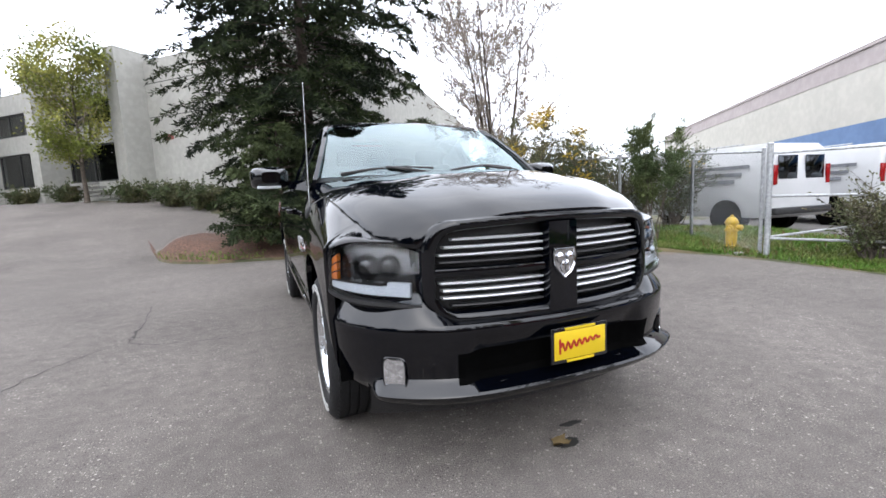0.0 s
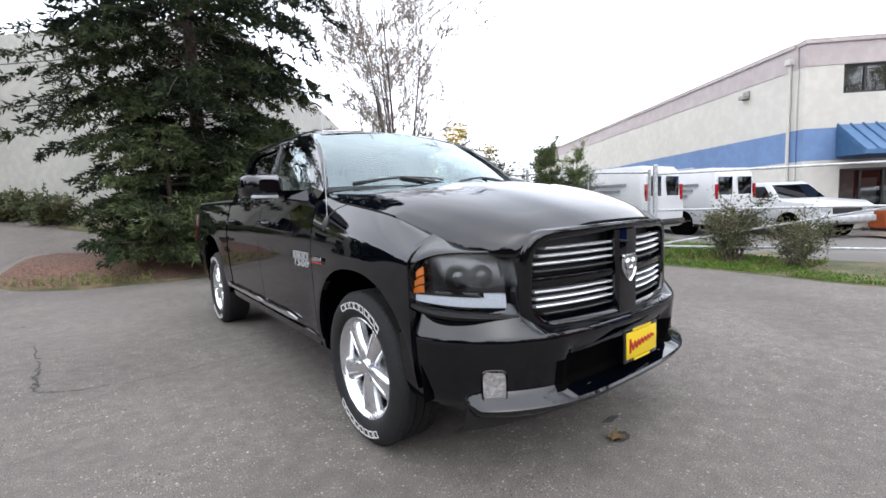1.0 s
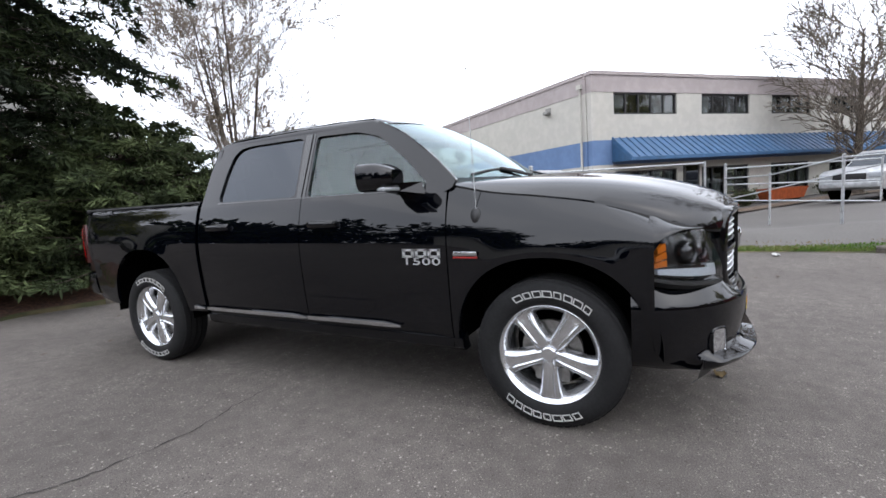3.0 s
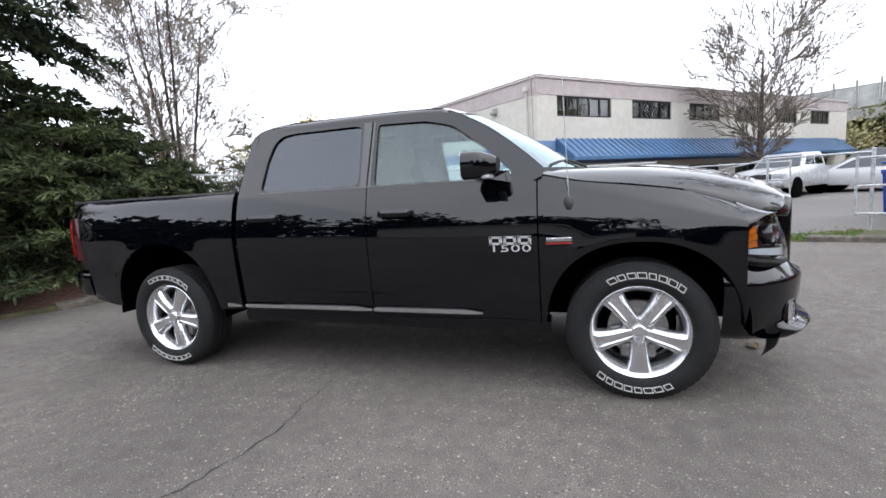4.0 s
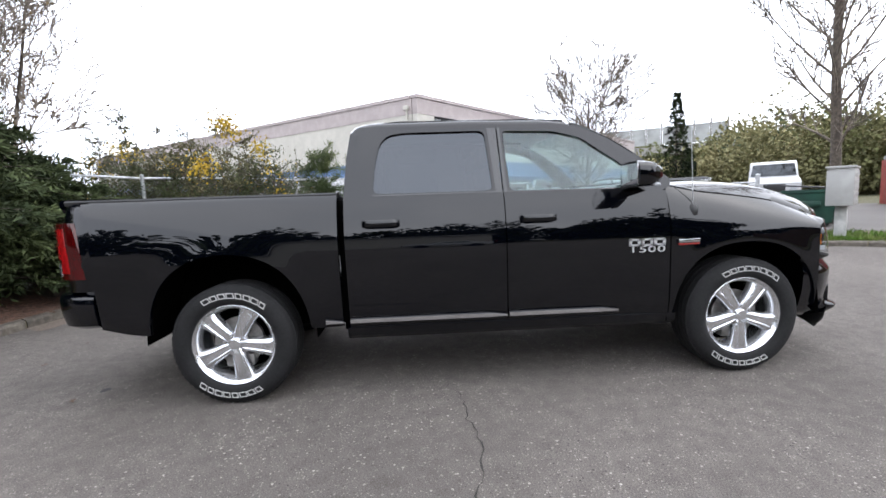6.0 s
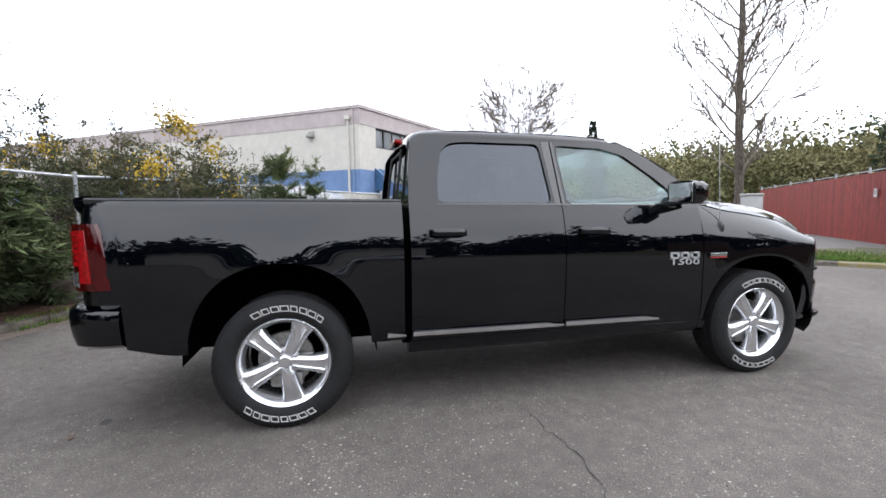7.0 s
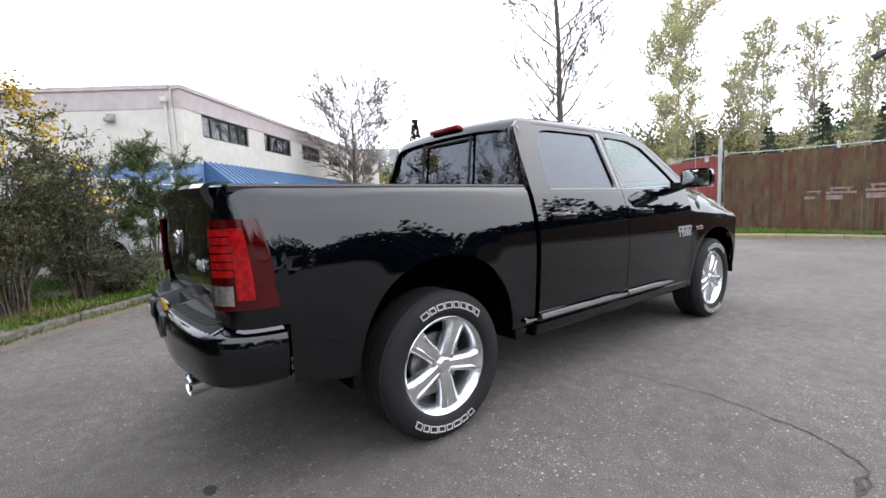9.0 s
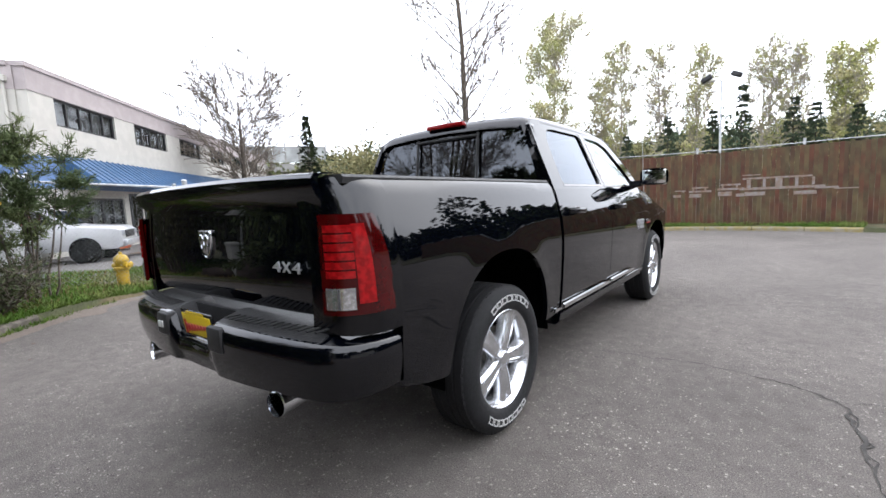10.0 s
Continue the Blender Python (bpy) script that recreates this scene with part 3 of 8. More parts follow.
def building_window(parent, c, d, s0, s1, z0, z1, panes, blinds, rng):
    bm = bmesh.new()
    fr = 0.07
    for a, b, u, v in ((s0, s1, z0, z0 + fr), (s0, s1, z1 - fr, z1), (s0, s0 + fr, z0 + fr, z1 - fr), (s1 - fr, s1, z0 + fr, z1 - fr)):
        wall_piece(bm, c, d, a, b, u, v, -0.16, -0.06)
    w = (s1 - s0) / panes
    for i in range(1, panes):
        wall_piece(bm, c, d, s0 + i * w - 0.035, s0 + i * w + 0.035, z0 + fr, z1 - fr, -0.15, -0.07)
    win = part("window", bm, M["frame_dark"], parent, "dark framed strip window", smooth=False)
    for i in range(panes):
        bm = bmesh.new()
        wall_piece(bm, c, d, s0 + i * w + 0.04, s0 + (i + 1) * w - 0.04, z0 + fr, z1 - fr, -0.12, -0.11)
        p = part("pane", bm, M["window_glass"], win, smooth=False)
        p.visible_shadow = False
        if rng.random() < blinds:
            bm = bmesh.new()
            h = z0 + fr + (z1 - z0) * rng.choice([0.0, 0.0, 0.25, 0.1])
            wall_piece(bm, c, d, s0 + i * w + 0.08, s0 + (i + 1) * w - 0.08, h, z1 - fr - rng.choice([0.0, 0.25]), -0.24, -0.22)
            part("blind", bm, M["blind"], win, smooth=False)
    # back and floor of the room; its lack of light is in the colour
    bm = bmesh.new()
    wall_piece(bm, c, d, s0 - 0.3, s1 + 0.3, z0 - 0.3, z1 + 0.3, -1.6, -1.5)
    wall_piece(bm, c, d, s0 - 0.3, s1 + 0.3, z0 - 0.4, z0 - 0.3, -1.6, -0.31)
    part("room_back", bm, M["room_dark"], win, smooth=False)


rng = random.Random(5)
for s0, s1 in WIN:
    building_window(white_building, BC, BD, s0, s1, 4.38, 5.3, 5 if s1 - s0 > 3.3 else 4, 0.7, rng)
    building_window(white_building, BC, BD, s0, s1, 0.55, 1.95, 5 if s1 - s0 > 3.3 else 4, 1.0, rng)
# awning of standing-seam panels
bm = bmesh.new()
A0, A1 = 1.0, 28.5
def awn(s, k):
    return Vector((*along(BC, BD, s, 0.02 + 1.15 * k), 3.38 - 0.92 * k))
aw = part("awning", bm_loft(bm, [[awn(s, 0), awn(s, 1), awn(s, 1) - Vector((0, 0, 0.14)), awn(s, 0) - Vector((0, 0, 0.14))] for s in (A0, A1)]), M["awning"], white_building, "blue standing-seam metal awning", smooth=False)
bm = bmesh.new()
q = [awn(A0 - 0.01, 0) + Vector((0, 0, -0.14)), awn(A0 - 0.01, 1) + Vector((0, 0, -0.14)), Vector((*along(BC, BD, A0 - 0.01, 0.02), 2.36))]
vs = [bm.verts.new(p) for p in q] + [bm.verts.new(p + Vector((BD[0], BD[1], 0)) * 0.05) for p in q]
for f in ((0, 1, 2), (5, 4, 3), (0, 3, 4, 1), (1, 4, 5, 2), (2, 5, 3, 0)):
    bm.faces.new([vs[i] for i in f])
part("awning_end", bm, M["awning"], aw, smooth=False)
seam = None
for i in range(int((A1 - A0) / 0.38) + 1):
    s = A0 + i * 0.38
    bm = bmesh.new()
    up = Vector((0, 0, 0.05))
    bm_loft(bm, [[awn(s, k), awn(s + 0.05, k), awn(s + 0.05, k) + up, awn(s, k) + up] for k in (0, 1)])
    part("seam", bm, M["awning"], aw, smooth=False)

# ---- the pickup truck: front axle at y = 0, nose towards -y ----
M.update(
    paint=mat("black_gloss_paint", (0.0006, 0.0009, 0.0020), rough=0.3, coat=1.0, vary=0.05, spec=0.0),
    chrome=mat("chrome", (0.60, 0.61, 0.63), rough=0.08, metal=1.0, vary=0.02),
    alloy=mat("polished_wheel", (0.66, 0.67, 0.69), rough=0.24, metal=0.92, vary=0.04, scale=30),
    rubber=mat("tyre_rubber", (0.0064, 0.0064, 0.00704), rough=0.78, spec=0.35, scale=60, vary=0.25, stain=0.2, stain_scale=6, bump=0.25, bump_scale=180),
    badge_chrome=mat("satin_chrome_badge", (0.66, 0.67, 0.69), rough=0.38, metal=0.75, vary=0.04, scale=40),
    tyre_white=mat("raised_white_lettering", (0.4736, 0.4736, 0.4608), rough=0.7, vary=0.1, scale=40),
    tint=glass("privacy_glass", (0.05, 0.055, 0.06), 0.0, 1.72, (0.86, 0.92, 1.0)),
    clear=glass("clear_glass", (0.66, 0.80, 0.80), 0.0, 1.75, (0.90, 1.0, 1.0)),
    screen=glass("windscreen_glass", (0.62, 0.76, 0.77), 0.0, 2.1, (0.84, 0.98, 1.0)),
    lens=glass("lamp_lens", (0.90, 0.92, 0.94), 0.0, 1.32),
    amber=mat("amber_reflector", (0.3968, 0.096, 0.00512), rough=0.2, coat=1.0, vary=0.1),
    lamp_red=mat("red_lamp", (0.0384, 0.00096, 0.00128), rough=0.06, coat=0.0, vary=0.15, scale=12, spec=0.4),
    step_pad=mat("step_pad_plastic", (0.00896, 0.00896, 0.0096), rough=0.55, scale=40, vary=0.2, bump=0.3, bump_scale=120),
    lamp_bright=mat("bright_red_lamp", (0.2176, 0.00384, 0.00512), rough=0.12, vary=0.25, scale=40, spec=0.35),
    lamp_clear=mat("clear_reverse_lamp", (0.58, 0.58, 0.59), rough=0.12, metal=0.85, coat=0.6, vary=0.25, scale=60),
    led=mat("clear_lamp_strip", (0.34, 0.36, 0.385), rough=0.3, coat=1.0, vary=0.08, scale=120),
    lamp_black=mat("lamp_housing_black", (0.00576, 0.00576, 0.0064), rough=0.25, coat=0.5),
    # near-zero black: shade of wells, underbody and panel gaps is in the colour
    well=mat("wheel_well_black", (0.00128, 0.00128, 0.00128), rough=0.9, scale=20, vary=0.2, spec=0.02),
    seat=mat("dark_seat_cloth", (0.032, 0.032, 0.03328), rough=0.9, scale=60, vary=0.2),
    lamp_grey=mat("lamp_bezel_grey", (0.10, 0.10, 0.11), rough=0.3, metal=0.6),
    disc=mat("brake_disc_steel", (0.30, 0.29, 0.28), rough=0.45, metal=0.9, scale=30, vary=0.15),
    plate_yellow=mat("yellow_dealer_plate", (0.544, 0.384, 0.0064), rough=0.5, vary=0.04),
    red_mark=mat("red_print", (0.32, 0.0128, 0.0096), rough=0.5),
)


def curve(table, t):
    """Smooth interpolation through (t, value) pairs."""
    ts, vs = [p[0] for p in table], [p[1] for p in table]
    if t <= ts[0]:
        return vs[0]
    if t >= ts[-1]:
        return vs[-1]
    i = next(k for k in range(len(ts) - 1) if ts[k + 1] >= t)
    def slope(k):
        if k == 0 or k == len(ts) - 1:
            j = min(k, len(ts) - 2)
            return (vs[j + 1] - vs[j]) / (ts[j + 1] - ts[j])
        return (vs[k + 1] - vs[k - 1]) / (ts[k + 1] - ts[k - 1])
    h = ts[i + 1] - ts[i]
    u = (t - ts[i]) / h
    return (2 * u**3 - 3 * u**2 + 1) * vs[i] + (u**3 - 2 * u**2 + u) * h * slope(i) + (-2 * u**3 + 3 * u**2) * vs[i + 1] + (u**3 - u**2) * h * slope(i + 1)


def plan(points, t):
    """A smooth plan curve through points, t from 0 to 1 by length."""
    d = [0.0]
    for a, b in zip(points, points[1:]):
        d.append(d[-1] + math.dist(a, b))
    return [curve([(s / d[-1], p[k]) for s, p in zip(d, points)], t) for k in range(len(points[0]))]


M["paint"].node_tree.nodes["Principled BSDF"].inputs["Coat IOR"].default_value = 1.5
WB, TYRE_R = 3.569, 0.415
SECTION = [(0.40, 0.925), (0.46, 0.950), (0.54, 0.968), (0.66, 0.9795), (0.80, 0.989), (0.90, 0.9945), (0.98, 0.9965), (1.06, 0.9935), (1.13, 0.9855), (1.20, 0.971), (1.28, 0.950), (1.34, 0.930), (1.37, 0.914), (1.385, 0.895)]


def side_x(y, z):
    w = curve(SECTION, z)
    for yc in (0.0, WB):
        r = math.hypot(y - yc, z - TYRE_R)
        w += 0.013 * math.exp(-(((r - 0.56) / 0.10) ** 2)) * (1 if z < 1.15 else max(0.0, 1 - (z - 1.15) / 0.1))
    return w


def arch_z(y, yc, rear):
    """Height of the wheel opening at y, or None outside it."""
    a, b = (0.525, 0.545) if not rear else (0.53, 0.595)
    u = abs(y - yc) / a
    if u >= 1:
        return None
    return TYRE_R + b * (1 - u**2.3) ** (1 / 2.3)


def spread(a, b, n, both=True):
    """Numbers from a to b, closer together at the ends."""
    return [a + (b - a) * (0.5 - 0.5 * math.cos(math.pi * i / n)) for i in range(n + 1)]


def bm_grid(bm, rows, lip=0.0, inward=None, material=None):
    """A sheet of points with a folded edge; inward gives the fold's direction."""
    vs = [[bm.verts.new(p) for p in r] for r in rows]
    nr, nc = len(rows), len(rows[0])
    for i in range(nr - 1):
        for j in range(nc - 1):
            f = bm.faces.new((vs[i][j], vs[i][j + 1], vs[i + 1][j + 1], vs[i + 1][j]))
            if material:
                f.material_index = material(i, j)
    if lip:
        loop = [(0, j) for j in range(nc)] + [(i, nc - 1) for i in range(1, nr)] + [(nr - 1, j) for j in range(nc - 2, -1, -1)] + [(i, 0) for i in range(nr - 2, 0, -1)]
        ring = [vs[i][j] for i, j in loop]
        mid = [bm.verts.new(v.co + Vector(inward) * lip) for v in ring]
        for k in range(len(ring)):
            n = (k + 1) % len(ring)
            try:
                bm.faces.new((ring[n], ring[k], mid[k], mid[n]))
            except ValueError:
                pass
    return vs


def tidy(bm):
    bmesh.ops.remove_doubles(bm, verts=bm.verts, dist=0.0004)
    bmesh.ops.recalc_face_normals(bm, faces=bm.faces)
    return bm


truck = thing("pickup_truck", "glossy black crew-cab pickup truck with chrome wheels parked on asphalt", "pickup truck")
SIDES = (-1, 1)


def side_sheet(y0, y1, zb, zt, s, ny=14, nz=22, xf=side_x, ys=None):
    """A body panel between two lines of y, from height zb(y) to zt(y), on side s."""
    ys = ys or [y0 + (y1 - y0) * i / ny for i in range(ny + 1)]
    rows = []
    for y in ys:
        a, b = zb(y), zt(y)
        rows.append([(s * xf(y, a + (b - a) * j / nz), y, a + (b - a) * j / nz) for j in range(nz + 1)])
    bm = bmesh.new()
    bm_grid(bm, rows, 0.035, (-s, 0, 0))
    return tidy(bm)


FT = [(-0.62, 1.075), (-0.5, 1.145), (-0.26, 1.222), (0.02, 1.272), (0.3, 1.312), (0.45, 1.345), (0.56, 1.372)]


def fender_top(y):
    return curve(FT, y)


def hood_edge_x(y):
    return curve([(-0.50, 0.835), (-0.26, 0.872), (0.02, 0.890), (0.30, 0.893), (0.545, 0.892)], y)


def fender_x(y, z):
    zt = fender_top(y)
    w = side_x(y, min(z, 1.06))
    k = max(0.0, (z - 1.03) / (zt - 1.03))
    w -= (w - hood_edge_x(y) - 0.005) * k**2.0
    return w


def fender_bottom(y):
    a = arch_z(y, 0.0, False)
    if a is not None:
        return max(a, 0.47)
    return 0.47 if y > 0 else 0.885


def bed_bottom(y):
    a = arch_z(y, WB, True)
    if a is not None:
        return max(a, 0.485)
    if y > 4.408:
        return 0.80
    return 0.485 if y < WB else 0.485 + 0.04 * max(0.0, (y - 4.2) / 0.15)


for s in SIDES:
    # front fender; ahead of the wheel it stops above the bumper and round the lamp
    ys = spread(-0.524, 0.524, 44) + [0.535, 0.552]
    f = part("fender", side_sheet(0, 0, fender_bottom, fender_top, s, xf=fender_x, ys=ys), M["paint"], truck)
    # doors
    fd = part("door", side_sheet(0.560, 1.692, lambda y: 0.475, lambda y: 1.337, s, 16), M["paint"], truck, "black front door with chrome sill strip")
    rd = part("door", side_sheet(1.699, 2.780, lambda y: 0.475, lambda y: 1.337, s, 16), M["paint"], truck, "black rear door with tinted window")
    # bed side, round to the tailgate
    ys = [2.826, 2.84, 2.9, 2.97] + spread(WB - 0.529, WB + 0.529, 44) + [4.15, 4.25, 4.404, 4.412, 4.44, 4.47]
    rows = []
    NZ = 24
    for y in ys:
        a, b = bed_bottom(y), 1.385
        rows.append([(s * side_x(y, a + (b - a) * j / NZ), y, a + (b - a) * j / NZ) for j in range(NZ + 1)])
    for y, dx in ((4.505, 0.004), (4.545, 0.012), (4.58, 0.03), (4.613, 0.065), (4.638, 0.12), (4.652, 0.215)):
        a, b = 0.80, 1.385
        rows.append([(s * (side_x(4.47, a + (b - a) * j / NZ) - dx * (0.98 if j < NZ else 0.9)), y, a + (b - a) * j / NZ) for j in range(NZ + 1)])
    bm = bmesh.new()
    bm_grid(bm, rows, 0.03, (-s, 0, 0))
    bed = part("bed_side", tidy(bm), M["paint"], truck)
    bm = bmesh.new()
    bm_loft(bm, [[(s * 0.905, y, 1.383), (s * 0.895, y, 1.394), (s * 0.80, y, 1.396), (s * 0.79, y, 1.385), (s * 0.79, y, 1.36), (s * 0.90, y, 1.36)] for y in (2.828, 2.84, 3.5, 4.2, 4.57, 4.59)])
    part("rail_cap", bm, M["dull_black"], bed, "black plastic bed rail cap")
    bm = bmesh.new()
    bm_box(bm, (s * 0.78, 3.72, 1.225), (0.03, 1.80, 0.31))
    part("inner_wall", bm, M["dull_black"], bed)
    # sill, and the bright strip along it
    bm = bmesh.new()
    bm_loft(bm, [[(s * 0.93, y, 0.39), (s * 0.958, y, 0.415), (s * 0.968, y, 0.472), (s * 0.90, y, 0.50), (s * 0.86, y, 0.39)] for y in (0.50, 0.6, 1.5, 2.5, 2.80)])
    part("sill", bm, M["paint"], truck)
    for a, b, dr in ((0.92, 1.688, fd), (1.703, 2.775, rd), (2.82, 2.93, bed)):
        bm = bmesh.new()
        bm_loft(bm, [[(s * 0.978, y, 0.512), (s * (0.978 + k * 0.016), y, 0.512), (s * (0.978 + k * 0.016), y, 0.512 + k * 0.026), (s * 0.978, y, 0.512 + k * 0.03)] for y, k in ((a, 0.45), (a + 0.12, 1), (b - 0.01, 1), (b, 0.9))])
        part("sill_strip", bm, M["chrome"], dr, "bright chrome sill strip")
    # door handles
    for yc, dr in ((1.475, fd), (2.535, rd)):
        bm = bmesh.new()
        xo = s * (side_x(yc, 1.175))
        rows = []
        for k in range(13):
            u = k / 12
            out = 0.010 + 0.046 * (1 - abs(2 * u - 1) ** 6)
            rows.append([(xo + s * (out + 0.010 * math.cos(a)), yc - 0.125 + 0.25 * u, 1.178 + 0.021 * math.sin(a)) for a in [2 * math.pi * q / 10 for q in range(10)]])
        bm_loft(bm, rows)
        part("door_handle", bm, M["paint"], dr)
        bm = bmesh.new()
        bm_box(bm, (xo - s * 0.007, yc, 1.172), (0.018, 0.215, 0.066), bevel=0.008)
        part("handle_recess", bm, M["lamp_black"], dr)
    # mirror on its arm
    bm = bmesh.new()
    rings = []
    for k in range(9):
        u = k / 8
        y = 0.745 + 0.185 * u
        g = math.sin(math.pi * (0.16 + 0.34 * min(1, u * 1.5))) if u < 0.7 else 1.0
        cx, cz, hx, hz = s * (1.168 - 0.012 * (1 - u)), 1.440, 0.128 * g, 0.080 * g
        rings.append([(cx + math.copysign(abs(math.cos(a)) ** 0.5, math.cos(a)) * hx, y, cz + math.copysign(abs(math.sin(a)) ** 0.5, math.sin(a)) * hz) for a in [2 * math.pi * q / 24 for q in range(24)]])
    bm_loft(bm, rings)
    mirror = part("mirror", bm, M["paint"], fd, "black door mirror with turn signal")
    bm = bmesh.new()
    bm_loft(bm, [[(s * 1.045, y + k, z) for y, z in ((0.80, 1.36), (0.90, 1.36), (0.90, 1.41), (0.80, 1.41))] if i else [(s * 0.925, y, z) for y, z in ((0.70, 1.335), (0.88, 1.335), (0.88, 1.41), (0.72, 1.41))] for i, k in ((0, 0), (1, 0.01))])
    part("mirror_arm", bm, M["paint"], fd)
    bm = bmesh.new()
    bm_box(bm, (s * 1.168, 0.933, 1.440), (0.215, 0.006, 0.130), bevel=0.002)
    part("mirror_glass", bm, mat("mirror_silver", (0.9, 0.9, 0.9), rough=0.0, metal=1.0, vary=0.0), mirror)
    bm = bmesh.new()
    bm_box(bm, (s * 1.172, 0.800, 1.372), (0.16, 0.05, 0.020), bevel=0.006)
    part("turn_signal", bm, M["led"], mirror)

# ---- cab: sides with window openings, roof, screens ----
def cab_x(z):
    return 0.932 - (z - 1.335) / 0.505 * 0.215


def outline_fill(loops, s, dx=0.0, thick=0.03):
    """A flat side panel from an outer loop and holes of (y, z), given thickness inwards."""
    bm = bmesh.new()
    es = []
    for lp in loops:
        vs = [bm.verts.new((s * (cab_x(z) - dx), y, z)) for y, z in lp]
        es += [bm.edges.new((vs[i], vs[(i + 1) % len(vs)])) for i in range(len(vs))]
    bmesh.ops.triangle_fill(bm, use_beauty=True, use_dissolve=False, edges=es)
    if not thick:
        return bm
    r = bmesh.ops.extrude_face_region(bm, geom=list(bm.faces))
    for v in [g for g in r["geom"] if isinstance(g, bmesh.types.BMVert)]:
        v.co.x -= s * thick
    bmesh.ops.recalc_face_normals(bm, faces=bm.faces)
    return bm


def rounded(points, r=0.03, n=4):
    """Round the corners of a loop."""
    out = []
    k = len(points)
    for i in range(k):
        p, a, b = Vector(points[i]), Vector(points[i - 1]), Vector(points[(i + 1) % k])
        ra = min(r, (a - p).length * 0.45, (b - p).length * 0.45)
        p0, p1 = p + (a - p).normalized() * ra, p + (b - p).normalized() * ra
        for j in range(n + 1):
            u = j / n
            out.append(tuple((1 - u) ** 2 * p0 + 2 * u * (1 - u) * p + u * u * p1))
    return out


FWIN = rounded([(1.645, 1.368), (1.66, 1.796), (1.30, 1.786), (1.11, 1.736), (0.87, 1.555), (0.705, 1.402), (0.725, 1.368)], 0.035)
RWIN = rounded([(2.585, 1.374), (2.565, 1.59), (2.53, 1.725), (2.47, 1.785), (2.36, 1.80), (1.79, 1.802), (1.765, 1.374)], 0.05)
FOUT = [(0.585, 1.3365), (0.53, 1.362), (0.508, 1.405), (0.70, 1.578), (0.93, 1.742), (1.12, 1.826), (1.30, 1.846), (1.697, 1.852), (1.694, 1.3365)]
ROUT = [(1.701, 1.3365), (1.704, 1.852), (2.50, 1.854), (2.67, 1.846), (2.735, 1.80), (2.762, 1.62), (2.782, 1.3365)]


def grown(lp, k):
    cy, cz = sum(p[0] for p in lp) / len(lp), sum(p[1] for p in lp) / len(lp)
    return [(y + k * (1 if y > cy else -1), z + k * (1 if z > cz else -1)) for y, z in lp]


cab = part("cab", bm_box(bmesh.new(), (0, 1.68, 0.50), (1.76, 2.30, 0.12)), M["well"], truck, "crew cab with tinted rear glass")
for s in SIDES:
    part("window_frame", outline_fill([FOUT, FWIN], s), M["paint"], cab, smooth=False)
    part("window_frame", outline_fill([ROUT, RWIN], s), M["paint"], cab, smooth=False)
    g = part("side_window", outline_fill([grown(FWIN, 0.012)], s, 0.016, 0.0), M["clear"], cab, "clear front side window", smooth=False)
    g.visible_shadow = False
    g = part("side_window", outline_fill([grown(RWIN, 0.012)], s, 0.016, 0.0), M["tint"], cab, "dark tinted rear side window", smooth=False)
    g.visible_shadow = False
    # weather strip along the belt and the dark centre pillar
    bm = bmesh.new()
    bm_loft(bm, [[(s * 0.905, y, 1.358), (s * (cab_x(1.358) + 0.003), y, 1.358), (s * (cab_x(1.368) + 0.002), y, 1.368), (s * 0.905, y, 1.370)] for y in (0.725, 1.0, 2.0, 2.585)])
    part("belt_strip", bm, M["lamp_black"], cab)
    bm = bmesh.new()
    bm_loft(bm, [[(s * (cab_x(z) + 0.003), a, z), (s * (cab_x(z) + 0.003), b, z), (s * (cab_x(z) - 0.01), b, z), (s * (cab_x(z) - 0.01), a, z)] for a, b, z in ((1.668, 1.692, 1.36), (1.678, 1.694, 1.82))])
    bm_loft(bm, [[(s * (cab_x(z) + 0.003), a, z), (s * (cab_x(z) + 0.003), b, z), (s * (cab_x(z) - 0.01), b, z), (s * (cab_x(z) - 0.01), a, z)] for a, b, z in ((1.704, 1.748, 1.36), (1.707, 1.77, 1.82))])
    part("pillar_trim", bm, M["lamp_black"], cab)
# roof
rows = []
RS = [(0.722, -0.085), (0.722, -0.062), (0.712, -0.040), (0.69, -0.022), (0.655, -0.008), (0.60, 0.0), (0.5, 0.008), (0.35, 0.016), (0.18, 0.020), (0.0, 0.022)]
for y, dz, k in ((1.02, -0.052, 0.965), (1.08, -0.030, 0.98), (1.2, -0.010, 0.99), (1.4, 0.0, 1.0), (1.9, 0.008, 1.0), (2.4, 0.004, 1.0), (2.55, 0.000, 0.998), (2.64, -0.010, 0.994), (2.70, -0.026, 0.988), (2.74, -0.060, 0.98), (2.752, -0.10, 0.975)):
    half = [(x * k, z + 1.893 + dz) for x, z in RS]
    rows.append([(x, y + (0.10 * (x / 0.72) ** 2 if y < 1.1 else 0), z) for x, z in half] + [(-x, y + (0.10 * (x / 0.72) ** 2 if y < 1.1 else 0), z) for x, z in half[-2::-1]])
bm = bmesh.new()
bm_grid(bm, rows)
part("roof", tidy(bm), M["paint"], cab)
for s in SIDES:
    bm = bmesh.new()
    bm_loft(bm, [[(s * 0.675, y, z - 0.012), (s * 0.655, y, z - 0.010), (s * 0.655, y, z + 0.004), (s * 0.675, y, z + 0.002)] for y, z in ((1.2, 1.872), (1.5, 1.884), (2.4, 1.888), (2.62, 1.868))])
    part("roof_strip", bm, M["dull_black"], cab)
